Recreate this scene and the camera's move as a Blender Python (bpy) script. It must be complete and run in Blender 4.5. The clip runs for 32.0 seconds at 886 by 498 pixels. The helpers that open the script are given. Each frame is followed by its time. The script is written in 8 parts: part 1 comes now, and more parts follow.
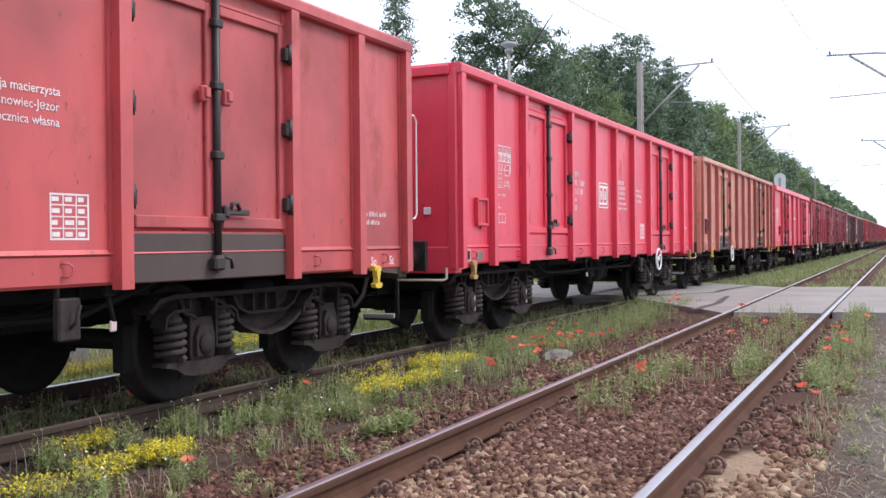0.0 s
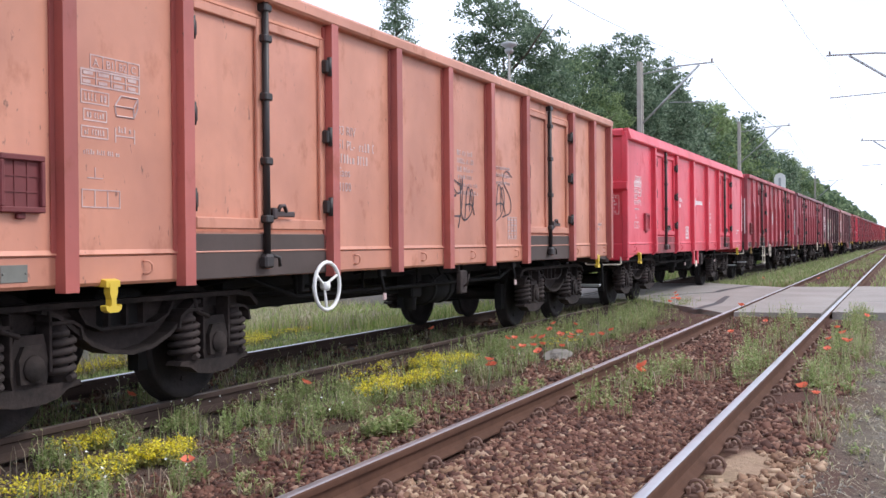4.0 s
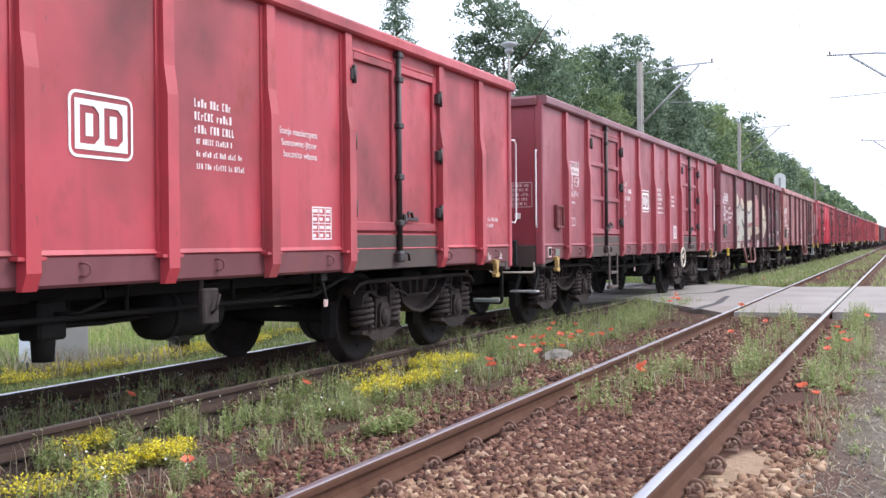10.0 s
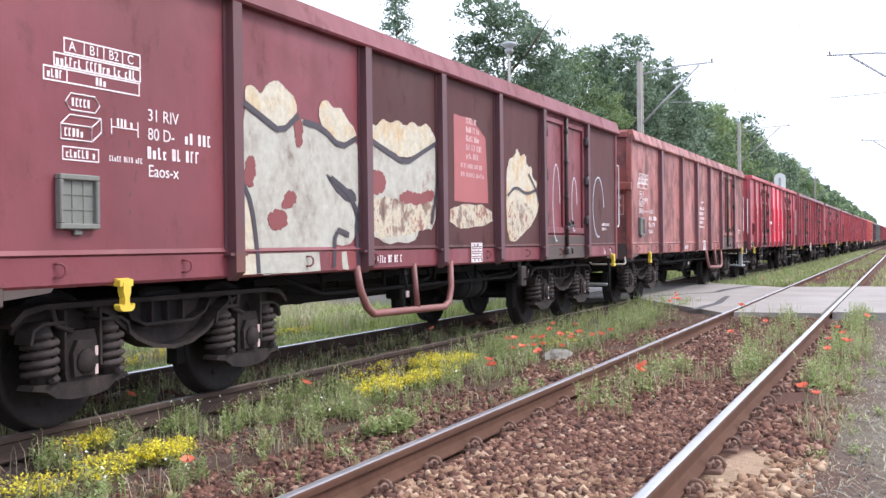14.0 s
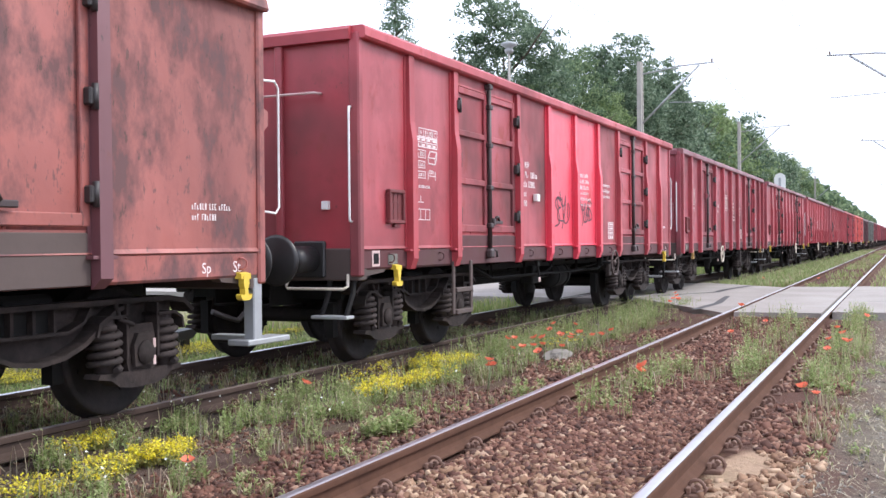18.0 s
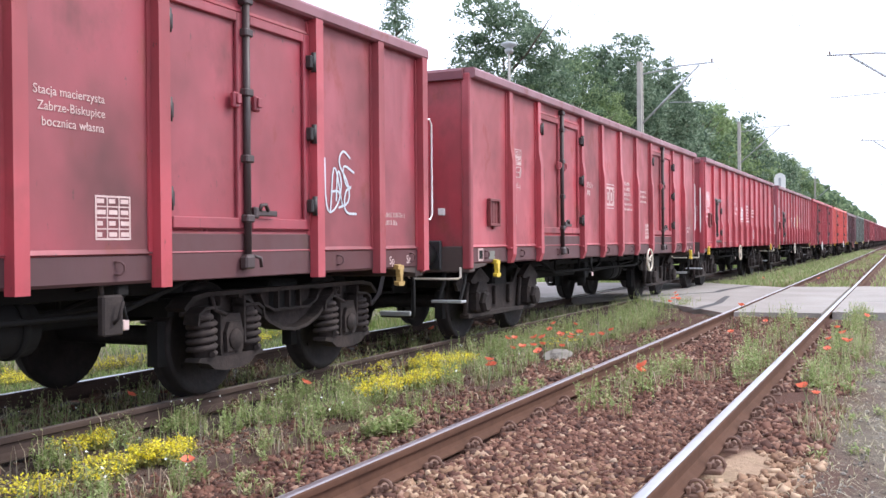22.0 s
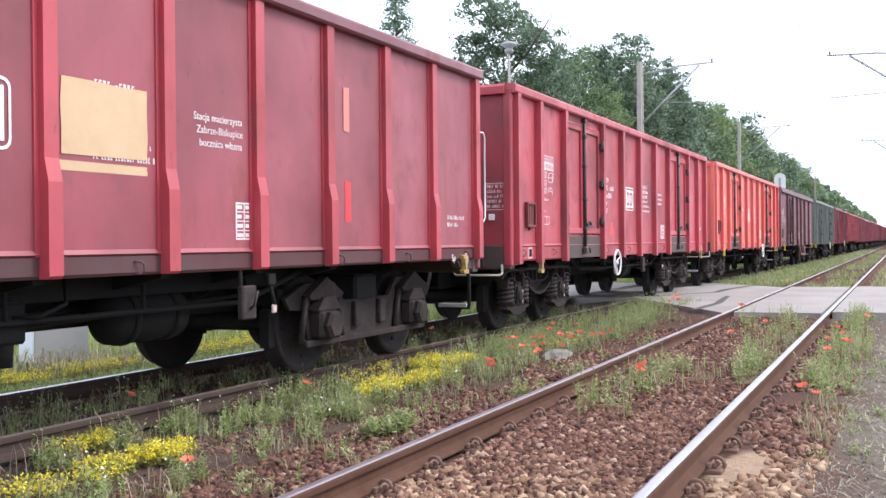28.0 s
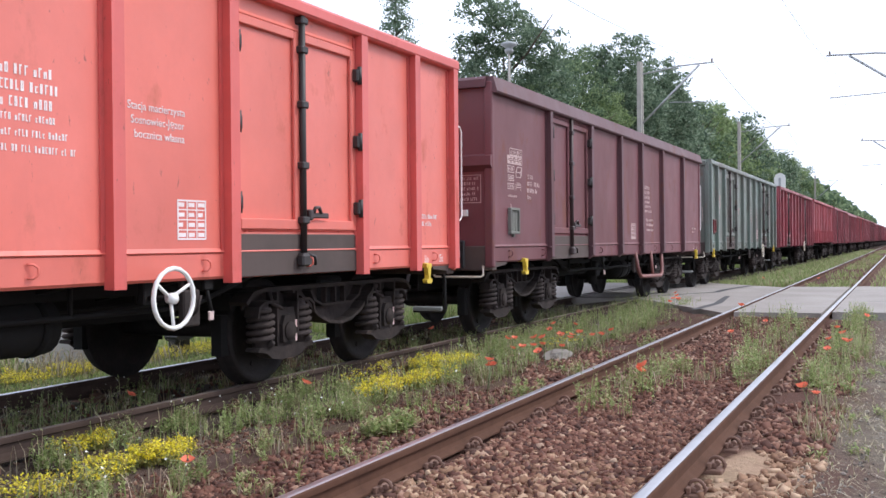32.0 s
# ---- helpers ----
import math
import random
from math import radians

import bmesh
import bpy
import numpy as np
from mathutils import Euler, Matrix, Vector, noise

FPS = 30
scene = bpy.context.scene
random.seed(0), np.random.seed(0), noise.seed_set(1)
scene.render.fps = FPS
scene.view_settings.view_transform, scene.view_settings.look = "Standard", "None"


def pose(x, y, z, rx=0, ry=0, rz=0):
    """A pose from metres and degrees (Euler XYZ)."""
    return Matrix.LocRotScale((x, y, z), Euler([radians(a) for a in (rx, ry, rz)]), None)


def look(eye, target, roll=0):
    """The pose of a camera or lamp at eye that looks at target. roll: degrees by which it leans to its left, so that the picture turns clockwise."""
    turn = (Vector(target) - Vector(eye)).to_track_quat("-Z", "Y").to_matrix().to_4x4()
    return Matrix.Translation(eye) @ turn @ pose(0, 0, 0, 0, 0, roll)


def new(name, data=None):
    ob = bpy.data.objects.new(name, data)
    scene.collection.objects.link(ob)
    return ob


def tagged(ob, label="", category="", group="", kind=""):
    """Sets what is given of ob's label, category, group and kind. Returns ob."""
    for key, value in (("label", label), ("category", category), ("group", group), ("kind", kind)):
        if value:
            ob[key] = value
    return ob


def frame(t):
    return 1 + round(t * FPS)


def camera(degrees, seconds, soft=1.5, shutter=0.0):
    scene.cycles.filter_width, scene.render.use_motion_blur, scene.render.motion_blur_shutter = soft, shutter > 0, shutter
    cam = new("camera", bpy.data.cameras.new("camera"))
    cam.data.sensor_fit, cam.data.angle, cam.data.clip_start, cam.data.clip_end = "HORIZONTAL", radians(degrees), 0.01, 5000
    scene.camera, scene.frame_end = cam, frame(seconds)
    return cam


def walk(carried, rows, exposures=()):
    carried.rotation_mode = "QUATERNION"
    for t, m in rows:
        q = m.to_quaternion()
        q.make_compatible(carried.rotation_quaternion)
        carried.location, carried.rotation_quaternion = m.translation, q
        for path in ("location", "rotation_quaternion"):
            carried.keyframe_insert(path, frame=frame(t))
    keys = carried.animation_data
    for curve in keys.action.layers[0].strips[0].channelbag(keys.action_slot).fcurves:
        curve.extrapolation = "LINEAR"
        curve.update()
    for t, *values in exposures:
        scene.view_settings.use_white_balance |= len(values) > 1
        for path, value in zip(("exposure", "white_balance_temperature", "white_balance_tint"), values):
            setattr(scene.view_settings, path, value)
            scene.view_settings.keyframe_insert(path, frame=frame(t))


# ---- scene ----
# ---- camera: standing still beside the near track ----
cam = camera(47.44, 32.0)
EYE = Vector((0.0, 0.0, 1.1649))
YAW, PITCH, ROLL = 0.428361, 0.006422, -0.508
AIM = EYE + Vector((-math.sin(YAW) * math.cos(PITCH), math.cos(YAW) * math.cos(PITCH), -math.sin(PITCH))) * 10
STAND = look(EYE, AIM, ROLL)
EXPOSURES = [(0.0, 0.20), (3.0, 0.18), (6.0, 0.22), (8.0, 0.32), (9.0, 0.44), (11.0, 0.62), (14.0, 0.71), (17.0, 0.66), (20.0, 0.70), (23.0, 0.74), (25.0, 0.77), (28.0, 0.70), (29.0, 0.65), (30.0, 0.50), (31.0, 0.37), (32.0, 0.28)]
walk(cam, [(0.0, STAND), (32.0, STAND)], EXPOSURES)

# ---- light: bright overcast sky with a weak, wide sun ----
world = bpy.data.worlds.new("overcast_sky")
scene.world = world
world.use_nodes = True
wn, wl = world.node_tree.nodes, world.node_tree.links
wn.clear()
w_out = wn.new("ShaderNodeOutputWorld")
w_bg = wn.new("ShaderNodeBackground")
w_sky = wn.new("ShaderNodeTexSky")
w_sky.sky_type = "NISHITA"
w_sky.sun_disc = False
SUN_EL, SUN_AZ = radians(46), radians(58)
w_sky.sun_elevation, w_sky.sun_rotation = SUN_EL, SUN_AZ
w_sky.dust_density = 3.0
w_co = wn.new("ShaderNodeTexCoord")
w_no = wn.new("ShaderNodeTexNoise")
w_no.inputs["Scale"].default_value = 2.6
w_no.inputs["Detail"].default_value = 5.0
w_rp = wn.new("ShaderNodeMapRange")
w_rp.inputs[1].default_value, w_rp.inputs[2].default_value = 0.36, 0.56
w_rp.inputs[3].default_value, w_rp.inputs[4].default_value = 0.62, 1.0
w_mx = wn.new("ShaderNodeMix")
w_mx.data_type = "RGBA"
w_mx.inputs[7].default_value = (10.3, 11.1, 13.5, 1)
w_bg.inputs["Strength"].default_value = 0.115
wl.new(w_co.outputs["Generated"], w_no.inputs["Vector"])
wl.new(w_no.outputs["Fac"], w_rp.inputs[0])
wl.new(w_rp.outputs[0], w_mx.inputs[0])
wl.new(w_sky.outputs[0], w_mx.inputs[6])
wl.new(w_mx.outputs[2], w_bg.inputs["Color"])
wl.new(w_bg.outputs[0], w_out.inputs["Surface"])

sun_data = bpy.data.lights.new("sun", "SUN")
sun_data.energy, sun_data.angle, sun_data.color = 1.9, radians(12), (1.0, 0.98, 0.95)
sun = new("sun", sun_data)
SUN_DIR = Vector((math.sin(SUN_AZ) * math.cos(SUN_EL), math.cos(SUN_AZ) * math.cos(SUN_EL), math.sin(SUN_EL)))
sun.matrix_basis = look(SUN_DIR * 50, (0, 0, 0))

# ---- materials ----
class Net:
    """A small material writer: nodes by short calls."""

    def __init__(self, name, rough=0.6, metal=0.0, spec=0.5):
        self.mat = bpy.data.materials.new(name)
        self.mat.use_nodes = True
        self.tree = self.mat.node_tree
        self.tree.nodes.clear()
        self.out = self.tree.nodes.new("ShaderNodeOutputMaterial")
        self.bsdf = self.tree.nodes.new("ShaderNodeBsdfPrincipled")
        self.tree.links.new(self.bsdf.outputs[0], self.out.inputs["Surface"])
        self.bsdf.inputs["Roughness"].default_value = rough
        self.bsdf.inputs["Metallic"].default_value = metal
        self.bsdf.inputs["Specular IOR Level"].default_value = spec
        self.co = self.tree.nodes.new("ShaderNodeTexCoord")
        self.geo = self.tree.nodes.new("ShaderNodeNewGeometry")
        self.info = self.tree.nodes.new("ShaderNodeObjectInfo")

    def link(self, a, b):
        self.tree.links.new(a, b)

    def place(self, scale=(1, 1, 1), shift=True, world=False):
        """Coordinates in metres, stretched by scale; shifted from object to object."""
        mp = self.tree.nodes.new("ShaderNodeMapping")
        mp.inputs["Scale"].default_value = scale
        if world:
            self.link(self.geo.outputs["Position"], mp.inputs["Vector"])
        else:
            self.link(self.co.outputs["Object"], mp.inputs["Vector"])
            if shift:
                mu = self.tree.nodes.new("ShaderNodeMath")
                mu.operation = "MULTIPLY"
                mu.inputs[1].default_value = 37.0
                self.link(self.info.outputs["Random"], mu.inputs[0])
                self.link(mu.outputs[0], mp.inputs["Location"])
        return mp.outputs[0]

    def noise(self, vec, scale, detail=4.0, rough=0.55, lo=0.35, hi=0.65):
        no = self.tree.nodes.new("ShaderNodeTexNoise")
        no.inputs["Scale"].default_value = scale
        no.inputs["Detail"].default_value = detail
        no.inputs["Roughness"].default_value = rough
        self.link(vec, no.inputs["Vector"])
        return self.span(no.outputs["Fac"], lo, hi)

    def span(self, val, lo, hi, a=0.0, b=1.0):
        mr = self.tree.nodes.new("ShaderNodeMapRange")
        for i, v in enumerate((lo, hi, a, b)):
            mr.inputs[i + 1].default_value = v
        self.link(val, mr.inputs[0])
        return mr.outputs[0]

    def math(self, op, a, b):
        mu = self.tree.nodes.new("ShaderNodeMath")
        mu.operation = op
        for i, v in enumerate((a, b)):
            if isinstance(v, (int, float)):
                mu.inputs[i].default_value = v
            else:
                self.link(v, mu.inputs[i])
        return mu.outputs[0]

    def mix(self, fac, a, b):
        mx = self.tree.nodes.new("ShaderNodeMix")
        mx.data_type = "RGBA"
        for i, v in ((0, fac), (6, a), (7, b)):
            if isinstance(v, (int, float)):
                mx.inputs[i].default_value = v
            elif isinstance(v, tuple):
                mx.inputs[i].default_value = (*v[:3], 1)
            else:
                self.link(v, mx.inputs[i])
        return mx.outputs[2]

    def ramp(self, fac, stops):
        rp = self.tree.nodes.new("ShaderNodeValToRGB")
        el = rp.color_ramp.elements
        while len(el) < len(stops):
            el.new(0.5)
        for e, (p, c) in zip(el, stops):
            e.position, e.color = p, (*c, 1)
        self.link(fac, rp.inputs[0])
        return rp.outputs[0]

    def bump(self, height, strength=0.3, dist=0.01):
        bp = self.tree.nodes.new("ShaderNodeBump")
        bp.inputs["Strength"].default_value = strength
        bp.inputs["Distance"].default_value = dist
        self.link(height, bp.inputs["Height"])
        self.link(bp.outputs[0], self.bsdf.inputs["Normal"])

    def done(self, colour, rough=None):
        if isinstance(colour, tuple):
            self.bsdf.inputs["Base Color"].default_value = (*colour, 1)
        else:
            self.link(colour, self.bsdf.inputs["Base Color"])
        if rough is not None:
            self.link(rough, self.bsdf.inputs["Roughness"])
        return self.mat


def tone(c, k):
    return tuple(min(1.0, v * k) for v in c)


def wagon_paint(name, rgb, grime=0.4, rust=0.15, fade=0.35, rust_rgb=(0.20, 0.075, 0.035), rough=0.42, spec=0.68, dent=0.45):
    """Old sprayed wagon paint: faded clouds, soot running down, rust spots, dented sheet."""
    n = Net(name, rough, 0.0, spec)
    rgb = (min(1.0, rgb[0] * 1.12), rgb[1] * 1.15 + 0.004, rgb[2] * 1.25 + 0.01)
    big = n.noise(n.place((0.7, 0.7, 0.5)), 1.0, 3, 0.55)
    cloud = n.noise(n.place((0.5, 0.5, 0.7)), 2.3, 3, 0.5, 0.36, 0.7)
    run = n.noise(n.place((3.2, 3.2, 0.35)), 1.5, 3, 0.5, 0.5, 0.74)
    fine = n.noise(n.place(), 18.0, 4, 0.6, 0.3, 0.7)
    pale = (rgb[0] * 0.84 + 0.13, rgb[1] * 0.85 + 0.058, rgb[2] * 0.85 + 0.062)
    col = n.mix(n.math("MULTIPLY", big, fade), rgb, pale)
    col = n.mix(n.math("MULTIPLY", cloud, 0.34), col, tone(rgb, 0.72))
    col = n.mix(n.math("MULTIPLY", fine, 0.07), col, tone(rgb, 0.55))
    soot = n.noise(n.place((0.8, 0.8, 0.65)), 0.8, 4, 0.58, 0.42, 0.72)
    smudge = n.noise(n.place((0.9, 0.9, 0.7)), 2.6, 4, 0.6, 0.5, 0.76)
    dirt = n.math("MULTIPLY", n.math("MAXIMUM", n.math("MULTIPLY", run, 0.32), n.math("MAXIMUM", soot, n.math("MULTIPLY", smudge, 0.65))), min(1.0, grime * 1.35))
    col = n.mix(dirt, col, (0.10, 0.029, 0.032))
    spots = n.noise(n.place((1.0, 1.0, 0.6)), 2.6, 6, 0.66, 0.60 - 0.1 * rust, 0.74 - 0.08 * rust)
    col = n.mix(n.math("MULTIPLY", spots, min(0.85, 0.3 + 0.6 * rust)), col, rust_rgb)
    chip = n.noise(n.place((2.6, 2.6, 1.0)), 7.0, 5, 0.7, 0.66 - 0.04 * rust, 0.70 - 0.04 * rust)
    col = n.mix(n.math("MULTIPLY", chip, 0.65), col, (0.055, 0.028, 0.024))
    dents = n.noise(n.place((1.2, 1.2, 0.7)), 1.4, 2, 0.4, 0.2, 0.8)
    n.bump(n.math("ADD", dents, n.math("MULTIPLY", fine, 0.02)), dent, 0.03)
    return n.done(col, n.span(n.math("ADD", dirt, spots), 0.0, 1.0, rough, 0.8))


def plain(name, rgb, rough=0.7, metal=0.0, var=0.35, scale=14.0, bump=0.25, dark=None, spec=0.5):
    """One worn colour with fine and coarse variation."""
    n = Net(name, rough, metal, spec)
    a = n.noise(n.place(), scale, 5, 0.65, 0.3, 0.7)
    b = n.noise(n.place(), scale * 0.14, 3, 0.5, 0.35, 0.65)
    col = n.mix(n.math("MULTIPLY", a, var), rgb, dark or tone(rgb, 0.45))
    col = n.mix(n.math("MULTIPLY", b, var * 0.8), col, tone(rgb, 1.35))
    n.bump(a, bump, 0.004)
    return n.done(col)


def tinted(name, stops, rough=0.75, island=True, spec=0.3):
    """A colour for each small piece of a joined mesh."""
    n = Net(name, rough, 0.0, spec)
    col = n.ramp(n.geo.outputs["Random Per Island"], stops)
    fine = n.noise(n.place(), 60.0, 3, 0.6, 0.3, 0.7)
    return n.done(n.mix(n.math("MULTIPLY", fine, 0.3), col, (0.04, 0.035, 0.03)))


def leafy(name, stops, back=0.35, rough=0.55):
    """Thin leaves: some of the light comes through."""
    n = Net(name, rough, 0.0, 0.25)
    col = n.ramp(n.geo.outputs["Random Per Island"], stops)
    n.done(col)
    tl = n.tree.nodes.new("ShaderNodeBsdfTranslucent")
    mx = n.tree.nodes.new("ShaderNodeMixShader")
    mx.inputs[0].default_value = back
    n.link(col, tl.inputs["Color"])
    n.link(n.bsdf.outputs[0], mx.inputs[1])
    n.link(tl.outputs[0], mx.inputs[2])
    n.link(mx.outputs[0], n.out.inputs["Surface"])
    return n.mat


def dusty(name, rgb, dust, rough=0.85):
    """Grimy cast steel with patches of brown brake dust."""
    n = Net(name, rough, 0.0, 0.25)
    a = n.noise(n.place(), 4.5, 5, 0.65, 0.36, 0.68)
    b = n.noise(n.place(), 22.0, 4, 0.65, 0.3, 0.7)
    c = n.noise(n.place(), 2.0, 3, 0.5, 0.48, 0.7)
    col = n.mix(n.math("MULTIPLY", a, 0.75), rgb, dust)
    col = n.mix(n.math("MULTIPLY", b, 0.45), col, tone(rgb, 0.4))
    col = n.mix(n.math("MULTIPLY", c, 0.6), col, tone(rgb, 0.5))
    n.bump(b, 0.4, 0.006)
    return n.done(col)


M_UNDER = plain("black_grimy_steel", (0.012, 0.011, 0.011), 0.85, 0.0, 0.5, 9.0, 0.4, spec=0.25)
M_BOGIE = dusty("dusty_cast_steel", (0.024, 0.019, 0.018), (0.072, 0.051, 0.046))
M_SPRING = dusty("dusty_spring_steel", (0.038, 0.030, 0.029), (0.095, 0.070, 0.064), 0.8)
M_WHEEL = dusty("dark_wheel_steel", (0.019, 0.016, 0.016), (0.042, 0.031, 0.029), 0.8)
M_TREAD = plain("polished_tread", (0.42, 0.41, 0.40), 0.3, 0.9, 0.2, 9.0, 0.1)
M_BUFFER = plain("greasy_black_steel", (0.035, 0.033, 0.034), 0.42, 0.2, 0.4, 8.0, 0.2)
M_HINGE = plain("black_painted_iron", (0.028, 0.022, 0.022), 0.5, 0.0, 0.4, 12.0, 0.2)
M_BAR = plain("dark_worn_lock_steel", (0.055, 0.036, 0.036), 0.5, 0.1, 0.5, 8.0, 0.2)
M_SILL = plain("soot_grey_door_sill", (0.080, 0.056, 0.050), 0.75, 0.0, 0.55, 3.0, 0.3)
M_YELLOW = plain("yellow_enamel", (0.66, 0.47, 0.05), 0.5, 0.0, 0.25, 10.0, 0.1)
M_OCHRE = plain("dirty_ochre_enamel", (0.40, 0.26, 0.09), 0.55, 0.0, 0.4, 10.0, 0.1)
M_WHITE = plain("white_paint", (0.80, 0.80, 0.78), 0.5, 0.0, 0.2, 16.0, 0.1)
M_CREAM = plain("old_cream_paint", (0.62, 0.55, 0.45), 0.55, 0.0, 0.35, 14.0, 0.1)
M_STENCIL = plain("stencil_white", (0.74, 0.70, 0.70), 0.6, 0.0, 0.45, 18.0, 0.05, (0.55, 0.30, 0.30))
M_STENCIL_OLD = plain("worn_stencil_white", (0.55, 0.42, 0.40), 0.6, 0.0, 0.6, 14.0, 0.05, (0.34, 0.16, 0.15))
M_BROWN_TUBE = plain("brown_painted_tube", (0.22, 0.085, 0.075), 0.55, 0.0, 0.4, 8.0, 0.15)
M_FLOOR = plain("rusty_floor_plate", (0.16, 0.075, 0.045), 0.8, 0.0, 0.5, 4.0, 0.3)
M_RAIL_SIDE = plain("rusty_rail_steel", (0.105, 0.053, 0.036), 0.9, 0.0, 0.5, 9.0, 0.35, spec=0.15)
M_FAR_SIDE = plain("dark_rusty_rail_steel", (0.070, 0.048, 0.040), 0.9, 0.0, 0.45, 9.0, 0.35, spec=0.15)
M_RAIL_TOP = plain("polished_rail_head", (0.50, 0.50, 0.52), 0.36, 0.95, 0.3, 5.0, 0.05)
M_DULL_TOP = plain("dull_rail_head", (0.15, 0.115, 0.10), 0.6, 0.2, 0.3, 6.0, 0.1)
M_SLEEPER = plain("weathered_sleeper", (0.20, 0.135, 0.105), 0.9, 0.0, 0.5, 6.0, 0.5)
M_CLIP = plain("rusty_clip_steel", (0.17, 0.092, 0.066), 0.75, 0.0, 0.5, 14.0, 0.3)
M_CONCRETE = plain("weathered_concrete", (0.36, 0.34, 0.31), 0.9, 0.0, 0.35, 5.0, 0.4)
M_GREY_BOX = plain("grey_cabinet_paint", (0.34, 0.36, 0.37), 0.6, 0.0, 0.25, 4.0, 0.1)
M_PALE_BOX = plain("pale_cabinet_paint", (0.66, 0.72, 0.78), 0.6, 0.0, 0.2, 4.0, 0.1)
M_BLACK = plain("matt_black_iron", (0.018, 0.018, 0.019), 0.6, 0.0, 0.3, 12.0, 0.2)
M_GALV = plain("galvanised_steel", (0.40, 0.41, 0.42), 0.5, 0.5, 0.3, 8.0, 0.1)
M_WIRE = plain("pale_wire", (0.55, 0.66, 0.70), 0.5, 0.2, 0.2, 20.0, 0.05)
M_BARK = plain("grey_brown_bark", (0.11, 0.085, 0.065), 0.9, 0.0, 0.5, 6.0, 0.6)
M_INSUL = plain("grey_brown_porcelain", (0.17, 0.12, 0.10), 0.3, 0.0, 0.2, 10.0, 0.05)
P_HOLDER = plain("sooty_red_pocket", (0.16, 0.03, 0.032), 0.6, 0.0, 0.5, 6.0, 0.2)
M_POCKET = plain("grey_green_enamel", (0.17, 0.17, 0.15), 0.7, 0.0, 0.5, 9.0, 0.2)
P_LATCH = plain("scratched_red_latch", (0.55, 0.05, 0.04), 0.5, 0.0, 0.3, 10.0, 0.1)

